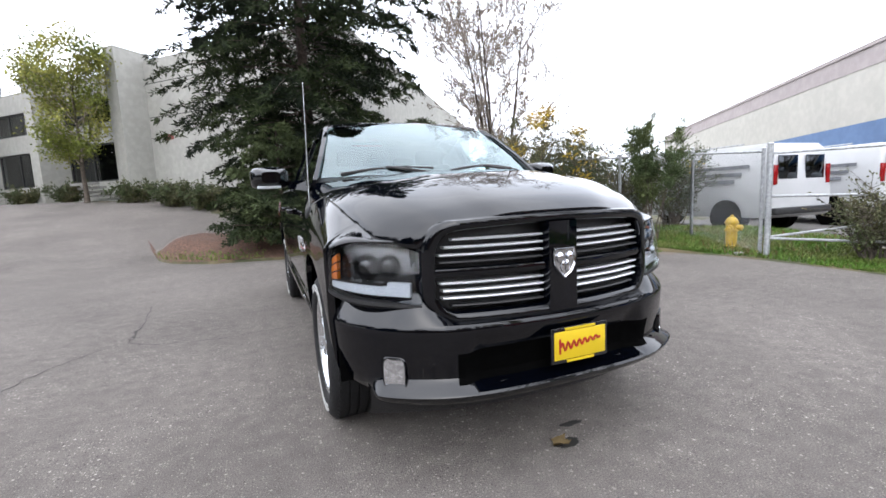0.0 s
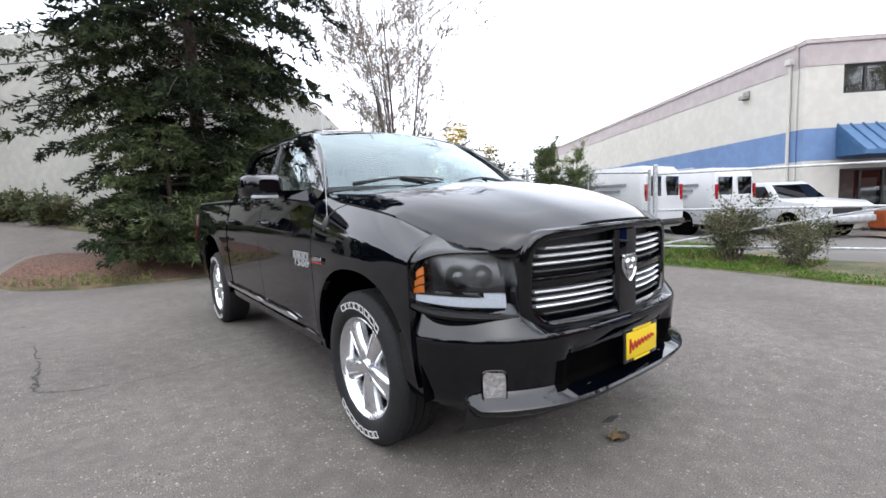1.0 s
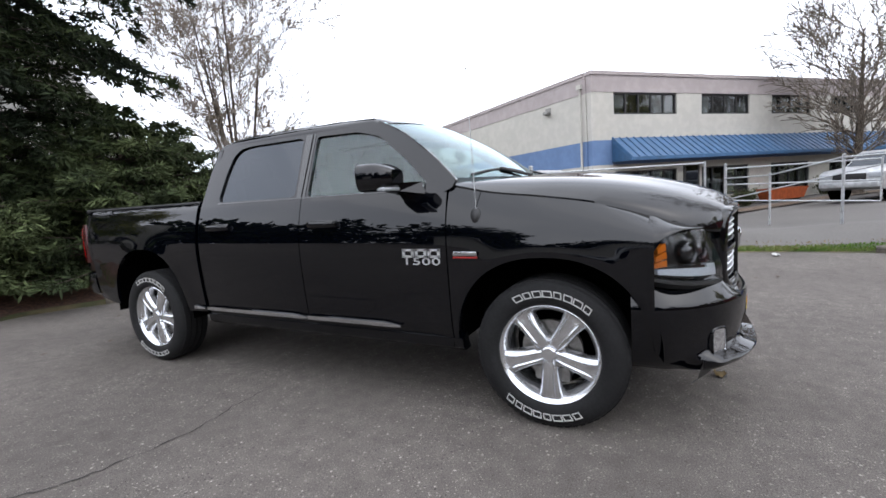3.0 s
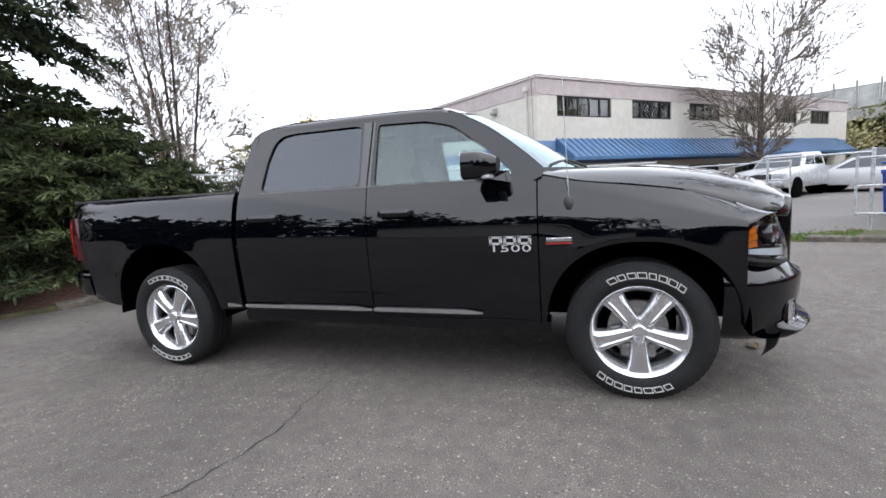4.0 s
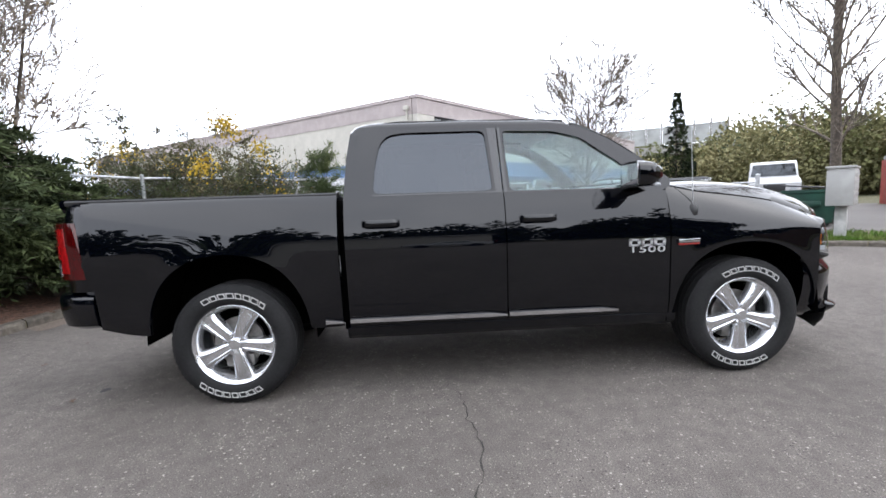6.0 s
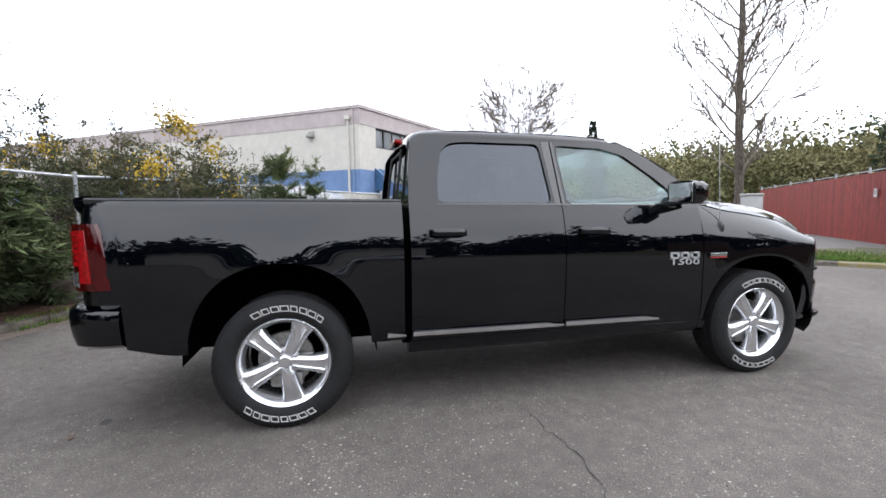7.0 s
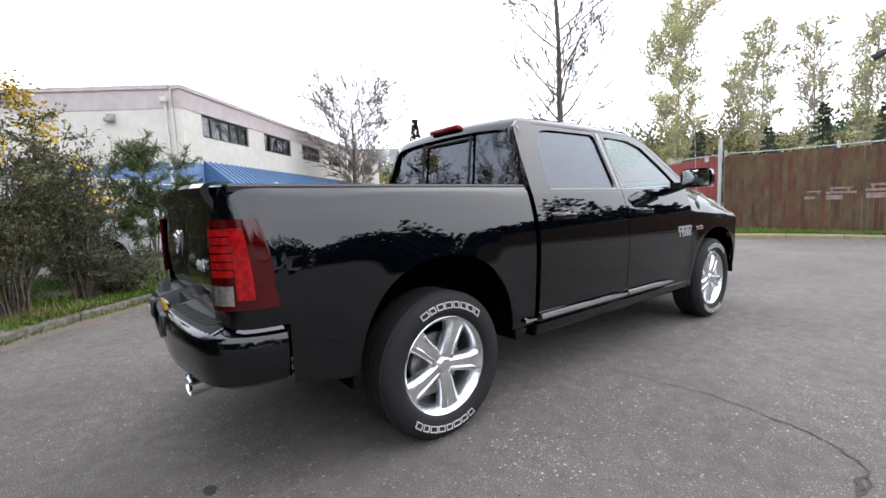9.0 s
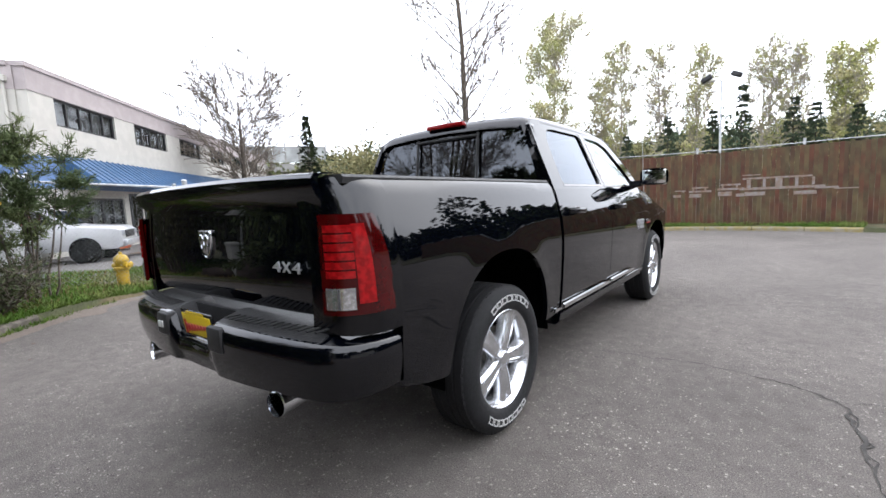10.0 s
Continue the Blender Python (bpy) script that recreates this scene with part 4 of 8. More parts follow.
# windscreen
rows = []
for i in range(13):
    v = i / 12
    row = []
    for j in range(21):
        u = j / 10 - 1
        yb, zb_, xb = 0.29 + 0.27 * abs(u) ** 2.2, 1.418, 0.862
        yt, zt_, xt = 1.04 + 0.11 * abs(u) ** 2.0, 1.872 - 0.03 * u * u, 0.688
        row.append((u * (xb + (xt - xb) * v), yb + (yt - yb) * v - 0.035 * math.sin(math.pi * v), zb_ + (zt_ - zb_) * v + 0.012 * math.sin(math.pi * v)))
    rows.append(row)
bm = bmesh.new()
bm_grid(bm, rows)
g = part("windscreen", tidy(bm), M["screen"], cab, "clear windscreen reflecting a white sky")
g.visible_shadow = False
for s in SIDES:
    bm = bmesh.new()
    pts = []
    for i in range(13):
        v = i / 12
        a = Vector(rows[i][20 if s > 0 else 0])
        e = [(0.505, 1.40), (0.70, 1.575), (0.93, 1.74), (1.13, 1.828)]
        yy, zz = plan(e, v)
        b = Vector((s * (cab_x(zz) + 0.001), yy, zz))
        m_ = (a + b) / 2 + Vector((s * 0.012, -0.012, 0.010))
        pts.append([a + Vector((-s * 0.004, 0, 0.004)), m_, b])
    bm_grid(bm, pts, 0.02, (-s * 0.7, 0.7, 0))
    part("pillar", tidy(bm), M["paint"], cab)
# cowl, wipers
bm = bmesh.new()
bm_grid(bm, [[(u * 0.86, 0.22 + 0.29 * abs(u) ** 2.2, 1.398 - 0.03 * abs(u)), (u * 0.86, 0.33 + 0.28 * abs(u) ** 2.2, 1.424)][::1] for u in [k / 8 - 1 for k in range(17)]])
part("cowl", tidy(bm), M["dull_black"], cab)
for x0, x1 in ((-0.72, -0.10), (0.02, 0.60)):
    bm = bmesh.new()
    rings = []
    for k in range(9):
        u = k / 8
        x = x0 + (x1 - x0) * u
        y, z = 0.31 + 0.24 * abs(x / 0.835) ** 2.2 + 0.055 * math.sin(u * 2.6), 1.436 + 0.035 * math.sin(u * 2.6)
        rings.append([(x, y + 0.009 * math.cos(q), z + 0.009 * math.sin(q)) for q in [2 * math.pi * i / 8 for i in range(8)]])
    bm_loft(bm, rings)
    part("wiper", tidy(bm), M["dull_black"], cab)
    bm = bmesh.new()
    bm_tube(bm, (x1 - 0.05, 0.27, 1.425), (0.5 * (x0 + x1), 0.40, 1.475), 0.010, seg=6)
    part("wiper_arm", bm, M["dull_black"], cab)
# back wall of the cab with sliding rear window
bm = bmesh.new()
def back(x, z):
    return (x, 2.785 - 0.055 * max(0, (z - 1.33)) / 0.45 - 0.02 * (x / 0.8) ** 2, z)
O = rounded([(-0.915, 1.33), (-0.735, 1.81), (-0.60, 1.862), (0.60, 1.862), (0.735, 1.81), (0.915, 1.33), (0.90, 0.60), (-0.90, 0.60)], 0.03)
I = rounded([(-0.80, 1.40), (-0.665, 1.80), (0.665, 1.80), (0.80, 1.40)], 0.04)
es = []
for lp in (O, I):
    vs = [bm.verts.new(back(x, z)) for x, z in lp]
    es += [bm.edges.new((vs[i], vs[(i + 1) % len(vs)])) for i in range(len(vs))]
bmesh.ops.triangle_fill(bm, use_beauty=True, use_dissolve=False, edges=es)
r = bmesh.ops.extrude_face_region(bm, geom=list(bm.faces))
for v in [g for g in r["geom"] if isinstance(g, bmesh.types.BMVert)]:
    v.co.y -= 0.03
part("back_wall", tidy(bm), M["paint"], cab, smooth=False)
bm = bmesh.new()
vs = [bm.verts.new(Vector(back(x, z)) + Vector((0, -0.006, 0))) for x, z in rounded([(-0.815, 1.385), (-0.675, 1.812), (0.675, 1.812), (0.815, 1.385)], 0.04)]
bm.faces.new(vs)
g = part("rear_window", bm, M["tint"], cab, "dark tinted sliding rear window", smooth=False)
g.visible_shadow = False
bm = bmesh.new()
for x in (-0.30, 0.30):
    bm_tube(bm, Vector(back(x, 1.40)) + Vector((0, 0.004, 0)), Vector(back(x, 1.80)) + Vector((0, 0.004, 0)), 0.011, seg=6)
for z in (1.40, 1.775):
    bm_tube(bm, Vector(back(-0.30, z)) + Vector((0, 0.004, 0)), Vector(back(0.30, z)) + Vector((0, 0.004, 0)), 0.011, seg=6)
part("slider_frame", bm, M["dull_black"], cab)
bm = bmesh.new()
bm_box(bm, (0, 2.735, 1.880), (0.36, 0.06, 0.038), bevel=0.012)
part("brake_light", bm, M["lamp_bright"], cab, "red high brake light")
# interior
bm = bmesh.new()
rows = [[(x, y, z) for y, z in ((0.45, 1.37), (0.62, 1.40), (0.80, 1.385), (0.92, 1.33), (0.95, 1.22), (0.86, 1.0))] for x in (-0.84, -0.5, 0, 0.5, 0.84)]
bm_grid(bm, rows)
part("dashboard", tidy(bm), M["seat"], cab)
bm = bmesh.new()
for a in range(24):
    p = [Vector((0.38 + 0.19 * math.cos(t), 1.02 + 0.07 * math.sin(t), 1.24 + 0.175 * math.sin(t))) for t in (2 * math.pi * a / 24, 2 * math.pi * (a + 1) / 24)]
    bm_tube(bm, p[0], p[1], 0.015, seg=6)
bm_tube(bm, (0.19, 1.02, 1.24), (0.57, 1.02, 1.24), 0.014, seg=6)
bm_tube(bm, (0.38, 1.02, 1.24), (0.38, 0.85, 1.18), 0.03, seg=8)
part("steering_wheel", bm, M["lamp_black"], cab)
for x, y in ((-0.40, 1.45), (0.40, 1.45), (-0.42, 2.35), (0.42, 2.35)):
    bm = bmesh.new()
    bm_box(bm, (x, y - 0.05, 0.95), (0.52, 0.52, 0.16), bevel=0.05)
    bm_box(bm, (0, 0, 0), (0.50, 0.15, 0.62), bevel=0.06, m=Matrix.Translation((x, y + 0.24, 1.27)) @ Matrix.Rotation(radians(-14), 4, "X"))
    bm_box(bm, (x, y + 0.31, 1.64), (0.27, 0.10, 0.17), bevel=0.045)
    part("seat", bm, M["seat"], cab)
bm = bmesh.new()
bm_box(bm, (0, 0.80, 1.70), (0.22, 0.02, 0.07), bevel=0.01)
part("rear_view_mirror", bm, M["lamp_black"], cab)

# ---- hood ----
HC = [(0, (0.0, 0.255, 1.410)), (0.2, (0, 0.05, 1.418)), (0.4, (0, -0.2, 1.402)), (0.6, (0, -0.45, 1.362)), (0.8, (0, -0.70, 1.296)), (0.92, (0, -0.86, 1.232)), (1.0, (0, -0.935, 1.178))]
HE = [(0, (0.892, 0.545, 1.380)), (0.2, (0.893, 0.30, 1.322)), (0.4, (0.890, 0.02, 1.282)), (0.6, (0.872, -0.26, 1.232)), (0.8, (0.835, -0.50, 1.158)), (0.92, (0.775, -0.675, 1.092)), (1.0, (0.645, -0.825, 1.068))]
HH = [(0, 0.0), (0.3, 0.02), (0.42, 0.06), (0.52, 0.15), (0.62, 0.21), (0.75, 0.30), (0.86, 0.48), (0.94, 0.73), (1.0, 1.0)]
rows = []
for i in range(29):
    v = i / 28
    c = [curve([(t, p[k]) for t, p in HC], v) for k in range(3)]
    e = [curve([(t, p[k]) for t, p in HE], v) for k in range(3)]
    row = []
    for j in range(41):
        u = j / 20 - 1
        a = abs(u)
        row.append((u * e[0], c[1] + (e[1] - c[1]) * a**2.3, c[2] + (e[2] - c[2]) * curve(HH, a)))
    rows.append(row)
bm = bmesh.new()
bm_grid(bm, rows, 0.03, (0, 0.15, -1))
part("hood", tidy(bm), M["paint"], truck, sharp=50)

# ---- front end ----
def grille_y(x):
    return -0.945 + 0.115 * (abs(x) / 0.62) ** 2.2


def ring_points(half_w, z0, z1, corner, chamfer, n=10):
    """Front-view outline: rounded above, drawn in below."""
    pts = rounded([(-half_w, z1 - 0.0), (half_w, z1 - 0.0), (half_w + 0.012, z0 + chamfer), (half_w - chamfer * 0.75, z0), (-half_w + chamfer * 0.75, z0), (-half_w - 0.012, z0 + chamfer)], corner, n)
    out = []
    # refine long edges
    for k in range(len(pts)):
        a, b = Vector(pts[k]), Vector(pts[(k + 1) % len(pts)])
        m_ = max(1, int((b - a).length / 0.05))
        out += [tuple(a.lerp(b, q / m_)) for q in range(m_)]
    return out


def resample(pts, n):
    d = [0.0]
    q = pts + [pts[0]]
    for a, b in zip(q, q[1:]):
        d.append(d[-1] + math.dist(a, b))
    out = []
    for i in range(n):
        t = d[-1] * i / n
        k = max(j for j in range(len(d) - 1) if d[j] <= t)
        u = (t - d[k]) / (d[k + 1] - d[k])
        out.append(tuple(Vector(q[k]).lerp(Vector(q[k + 1]), u)))
    return out


front = part("front_end", bm_box(bmesh.new(), (0, -0.68, 0.80), (1.30, 0.12, 0.62)), M["well"], truck, "black front end with chrome-lined grille")
outer = resample(ring_points(0.630, 0.695, 1.150, 0.13, 0.10), 120)
inner = resample(ring_points(0.565, 0.755, 1.098, 0.10, 0.06), 120)
def arch_top(x, z):
    return z + (0.022 * (1 - (x / 0.63) ** 2) if z > 1.0 else 0)
rings = []
for k, dy in ((0.0, 0.07), (0.04, 0.01), (0.15, -0.012), (0.5, -0.02), (0.85, -0.012), (0.97, 0.006), (1.0, 0.06)):
    rings.append([(a[0] + (b[0] - a[0]) * k, grille_y(a[0] + (b[0] - a[0]) * k) + dy, arch_top(a[0], a[1] + (b[1] - a[1]) * k)) for a, b in zip(outer, inner)])
bm = bmesh.new()
bm_loft(bm, rings, True, False)
part("grille_surround", tidy(bm), M["paint"], front, sharp=50)
bm = bmesh.new()
bm_grid(bm, [[(x, grille_y(x) + 0.085, z) for z in (0.70, 0.9, 1.13)] for x in [k * 0.06 - 0.6 for k in range(21)]])
part("grille_backing", tidy(bm), M["dull_black"], front)
bm = bmesh.new()
bm_grid(bm, [[(x, -0.968 + 0.5 * x * x + (0.03 if abs(x) > 0.075 else 0), z) for z in (0.72, 0.85, 1.0, 1.125)] for x in (-0.085, -0.075, -0.04, 0, 0.04, 0.075, 0.085)], 0.03, (0, 1, 0))
part("grille_bar", tidy(bm), M["paint"], front)
for s in SIDES:
    bm = bmesh.new()
    bm_grid(bm, [[(s * x, grille_y(x) + d, z) for z, d in ((0.908, 0.03), (0.912, 0.0), (0.928, -0.004), (0.944, 0.0), (0.948, 0.03))] for x in [0.085 + 0.0495 * k for k in range(11)]])
    part("grille_bar", tidy(bm), M["paint"], front)
    for z, mt in ((1.070, "chrome"), (1.036, "chrome"), (1.002, "chrome"), (0.970, "dull_black"), (0.880, "chrome"), (0.847, "chrome"), (0.814, "chrome"), (0.780, "dull_black")):
        bm = bmesh.new()
        x1 = 0.50 if z > 1.05 else 0.535 if z > 1.02 else 0.555 if z > 0.85 else 0.545 if z > 0.8 else 0.51
        bm_loft(bm, [[(s * x, grille_y(x) + 0.012, z - 0.0052), (s * x, grille_y(x) + 0.006, z), (s * x, grille_y(x) + 0.012, z + 0.0052), (s * x, grille_y(x) + 0.05, z + 0.005), (s * x, grille_y(x) + 0.05, z - 0.005)] for x in [0.088 + (x1 - 0.088) * k / 10 for k in range(11)]])
        part("grille_slat", bm, M["badge_chrome" if mt == "chrome" else mt], front)
# shield badge with a plain raised shape
def badge(name, at, parent, facing):
    bm = bmesh.new()
    lp = [(-0.055, 0.06), (0.055, 0.06), (0.062, 0.03), (0.056, -0.02), (0.035, -0.055), (0.0, -0.078), (-0.035, -0.055), (-0.056, -0.02), (-0.062, 0.03)]
    rings = [[(x * k, d, z * k) for x, z in lp] for k, d in ((1.0, 0.0), (1.0, 0.008), (0.94, 0.014), (0.86, 0.010), (0.84, 0.008))]
    bm_loft(bm, rings)
    ob = part(name, bm, M["chrome"], parent, "chrome shield badge")
    ob.location, ob.rotation_euler = at, (0, 0, facing)
    for dx in (-1, 1):
        bm = bmesh.new()
        bm_ball(bm, (dx * 0.026, 0.014, 0.016), (0.019, 0.010, 0.026), 2)
        bm_ball(bm, (dx * 0.012, 0.012, -0.022), (0.011, 0.008, 0.030), 2)
        p = part("badge_relief", bm, M["chrome"], ob)
    return ob


badge("badge", (0, -0.966, 0.945), front, math.pi)
# headlamps
LP = [(0.988, -0.512), (0.972, -0.575), (0.922, -0.66), (0.838, -0.737), (0.735, -0.79), (0.640, -0.832)]
LT = [(0, 0.960), (0.12, 1.030), (0.3, 1.062), (0.5, 1.068), (0.8, 1.060), (1, 1.052)]
LB = [(0, 0.866), (0.2, 0.846), (0.5, 0.826), (1, 0.800)]


def lamp_point(u, v, back=0.0):
    x, y = plan(LP, u)
    nx, ny = x - 0.45, y + 0.25
    k = math.hypot(nx, ny)
    a, b = curve(LB, u), curve(LT, u)
    lean = min(1.0, u / 0.5) * v * v
    return x - nx / k * back - 0.02 * lean, y - ny / k * back + 0.045 * lean, a + (b - a) * v


for s in SIDES:
    def sheet_of(u0, u1, v0, v1, back_, nu=14, nv=8, lip=0.03):
        bm = bmesh.new()
        rows = []
        for i in range(nu + 1):
            row = []
            for j in range(nv + 1):
                x, y, z = lamp_point(u0 + (u1 - u0) * i / nu, v0 + (v1 - v0) * j / nv, back_)
                row.append((s * x, y, z))
            rows.append(row)
        bm_grid(bm, rows, lip, (-s * 0.6, 0.8, 0))
        return tidy(bm)
    hl = part("headlamp", sheet_of(0, 1, 0, 1, 0.065, lip=0.0), M["lamp_black"], front, "black headlamp with amber reflector and clear strip")
    g = part("lamp_lens", sheet_of(0.0, 1, 0, 1, 0.0), M["lens"], hl, "clear lamp lens")
    g.visible_shadow = False
    for v0, u0, u1 in ((0.30, 0.045, 0.165), (0.50, 0.06, 0.170), (0.70, 0.085, 0.172)):
        part("amber_reflector", sheet_of(u0, u1, v0, v0 + 0.165, 0.018, 6, 3), M["amber"], hl, "amber side reflector")
    part("light_strip", sheet_of(0.07, 0.90, 0.09, 0.25, 0.016, 16, 3), M["led"], hl, "clear strip of daytime lights")
    part("light_strip_end", sheet_of(0.70, 0.90, 0.25, 0.32, 0.018, 6, 3), M["led"], hl)
    part("lamp_shelf", sheet_of(0.10, 0.66, 0.26, 0.30, 0.018, 16, 2, 0.045), M["lamp_black"], hl)
    for u, v, r in ((0.47, 0.56, 0.045), (0.70, 0.60, 0.040)):
        x, y, z = lamp_point(u, v, 0.068)
        bm = bmesh.new()
        bm_revolve(bm, [(r * 1.25, 0.0), (r * 1.25, 0.035), (r * 1.12, 0.045), (r, 0.036), (r * 0.96, 0.02)], pose(s * x, y, z, 90, 0, s * 32), 24)
        part("lamp_bezel", tidy(bm), M["lamp_black"], hl)
        bm = bmesh.new()
        bm_ball(bm, (s * x * 1.005, y - 0.012, z), (r * 0.95, r * 0.7, r * 0.95), 3)
        part("lamp_bulb", bm, M["lamp_black"], hl)
    # body-coloured strip between lamp and bumper, and the fender nose over the lamp
    bm = bmesh.new()
    rows = []
    for i in range(15):
        u = i / 14
        x, y, z = lamp_point(u, 0, 0.0)
        x2, y2, z2 = lamp_point(u, 0, 0.05)
        rows.append([(s * x2, y2, z - 0.004), (s * x, y, z - 0.006), (s * x, y, z - 0.022), (s * x2, y2, z - 0.05)])
    bm_grid(bm, rows)
    part("lamp_trim", tidy(bm), M["dull_black"], front)
    bm = bmesh.new()
    rows = []
    for i in range(19):
        u = max(0.0, (i - 1) / 17)
        x, y, z = lamp_point(u, 1, 0.0)
        if i == 0:
            x, y = x + 0.004, y + 0.02
        t = 0.805 + 0.195 * i / 18
        e = [curve([(q, p[k]) for q, p in HE], t) for k in range(3)]
        row = []
        for j in range(9):
            w = j / 8
            w0 = max(0.0, 1 - i / 9) * max(0.0, (1.03 - z) / (e[2] - z))
            f_ = max(0.0, (w - w0) / (1 - w0)) ** 2
            row.append((s * (x + (e[0] - x) * f_), y + (e[1] - y) * f_, z + 0.006 + (e[2] - 0.006 - z - 0.006) * w))
        rows.append(row)
    bm_grid(bm, rows)
    part("fender_nose", tidy(bm), M["paint"], front)
# bumper
BP = [(0.0, -0.988), (0.3, -0.980), (0.52, -0.945), (0.69, -0.872), (0.81, -0.785), (0.905, -0.675), (0.968, -0.555), (0.988, -0.420)]


def bumper_profile(u):
    """(out, z) pairs from the top edge down at u (0 centre, 1 wheel)."""
    x = plan(BP, u)[0]
    top = 0.715 + 0.125 * step(x, 0.52, 0.70) + 0.02 * step(u, 0.75, 1.0)
    low = 0.355 + 0.02 * step(u, 0.72, 1.0)
    face = 0.695 + 0.02 * u
    shelf = 0.045 + 0.05 * step(x, 0.50, 0.68) * (1 - step(u, 0.82, 1.0))
    lip = 0.046 * (1 - step(x, 0.80, 0.90))
    tuck = step(x, 0.82, 0.91)
    return [(-shelf - 0.05, top + 0.004), (-shelf, top), (-shelf * 0.55, top - (top - face) * 0.45), (-0.008, face + 0.012), (0.0, face - 0.006), (0.0, face - 0.03), (-0.006, 0.59), (-0.018, 0.53), (-0.024 - 0.006 * tuck, 0.478), (-0.016 + lip * 0.25 - 0.022 * tuck, 0.452), (lip * 0.85 - 0.045 * tuck, 0.434), (lip - 0.050 * tuck, 0.424), (lip * 0.8 - 0.062 * tuck, 0.404), (lip * 0.1 - 0.01 - 0.075 * tuck, low + 0.018), (-0.06 - 0.05 * tuck, low)]


N_U = 60
rows, dark = [], []
for i in range(-N_U, N_U + 1):
    u = abs(i) / N_U
    x, y = plan(BP, u)
    x2, y2 = plan(BP, min(1, u + 0.01))
    x1, y1 = plan(BP, max(0, u - 0.01))
    tx, ty = x2 - x1, y2 - y1
    k = math.hypot(tx, ty)
    nx, ny = ty / k, -tx / k
    s = 1 if i >= 0 else -1
    row = []
    for j, (o, z) in enumerate(bumper_profile(u)):
        if abs(x) < 0.50 and 6 <= j <= 9:
            o -= 0.05 * (1 - step(abs(x), 0.40, 0.50))
        row.append((s * (x + nx * o), y + ny * o, z))
    rows.append(row)
bm = bmesh.new()
bm_grid(bm, rows, material=lambda i, j: 1 if 6 <= j <= 8 and abs(rows[i][0][0]) < 0.50 else 0)
bump = part("front_bumper", tidy(bm), [M["paint"], M["well"]], truck, "black painted front bumper with fog lamps", sharp=40)
bm = bmesh.new()
bm_grid(bm, [[(x, -0.93 + 0.28 * abs(x) ** 2.4 + d, z) for d, z in ((0, 0.44), (0.03, 0.33), (0.10, 0.27))] for x in [k / 10 * 0.86 for k in range(-10, 11)]])
part("air_dam", tidy(bm), M["dull_black"], bump)
for s in SIDES:
    bm = bmesh.new()
    lp = [(math.copysign(abs(math.cos(a)) ** 0.5, math.cos(a)) * 0.050, math.copysign(abs(math.sin(a)) ** 0.45, math.sin(a)) * 0.068) for a in [2 * math.pi * q / 32 for q in range(32)]]
    bm_loft(bm, [[(x * k, d, z * k) for x, z in lp] for k, d in ((1.14, 0.04), (1.12, 0.002), (1.04, -0.004), (1.0, 0.004), (1.0, 0.04))], True, False)
    ob = part("fog_lamp_bezel", tidy(bm), M["paint"], bump, "black fog lamp bezel")
    ob.location, ob.rotation_euler = (s * 0.772, -0.806, 0.508), (0, 0, s * radians(38))
    bm = bmesh.new()
    bm_loft(bm, [[(x * k, d, z * k) for x, z in lp] for k, d in ((1.0, 0.002), (0.97, -0.002), (0.85, 0.022), (0.55, 0.045), (0.25, 0.054))])
    part("fog_lamp", tidy(bm), M["lamp_clear"], ob, "bright fog lamp reflector")
    bm = bmesh.new()
    bm_box(bm, (s * 0.32, -0.93, 0.43), (0.05, 0.08, 0.03), bevel=0.008)
    part("tow_hook", bm, M["dull_black"], bump)


def dealer_plate(parent, at, rx, rz):
    bm = bmesh.new()
    bm_box(bm, (0, 0, 0), (0.315, 0.012, 0.165), bevel=0.004)
    frame_ = part("plate_frame", bm, M["lamp_black"], parent, "yellow dealer plate in a black frame")
    frame_.location, frame_.rotation_euler = at, (rx, 0, rz)
    bm = bmesh.new()
    bm_box(bm, (0, -0.0075, 0.0), (0.285, 0.006, 0.130), bevel=0.002)
    part("plate", bm, M["plate_yellow"], frame_)
    # a plain red flourish and bars
    bm = bmesh.new()
    last = None
    for k in range(41):
        u = k / 40
        p = Vector((-0.11 + 0.22 * u, -0.0115, 0.015 * math.sin(u * 44) * (1.5 - u) - 0.006 + 0.022 * u))
        if last is not None:
            bm_tube(bm, last, p, 0.0048, seg=5)
        last = p
    bm_tube(bm, (-0.115, -0.0115, 0.035), (-0.115, -0.0115, -0.035), 0.0058, seg=5)
    part("red_script", bm, M["red_mark"], frame_)
    for z, w in ((0.074, 0.17), (-0.074, 0.15)):
        bm = bmesh.new()
        bm_box(bm, (0, -0.009, z), (w, 0.004, 0.011))
        part("frame_bar", bm, M["plate_yellow"], frame_)
    return frame_


dealer_plate(bump, (0.055, -1.000, 0.565), 0, 0)

# ---- rear end ----
bm = bmesh.new()
rows = []
TG = [(0.86, -0.012), (0.88, 0.0), (0.97, 0.008), (1.05, 0.012), (1.15, 0.010), (1.25, 0.006), (1.30, 0.010), (1.335, 0.028), (1.37, 0.045), (1.395, 0.046), (1.412, 0.030), (1.418, -0.01), (1.415, -0.06)]
for k in range(-12, 13):
    x = 0.832 * k / 12
    rows.append([(x, 4.656 + o - 0.02 * (x / 0.78) ** 4, z - (0.012 * (x / 0.78) ** 2 if z > 1.3 else 0)) for z, o in TG])
bm_grid(bm, rows, 0.03, (0, -1, 0))
gate = part("tailgate", tidy(bm), M["paint"], truck, "black tailgate with chrome shield badge")
badge("badge", (0.02, 4.667, 1.130), gate, 0)
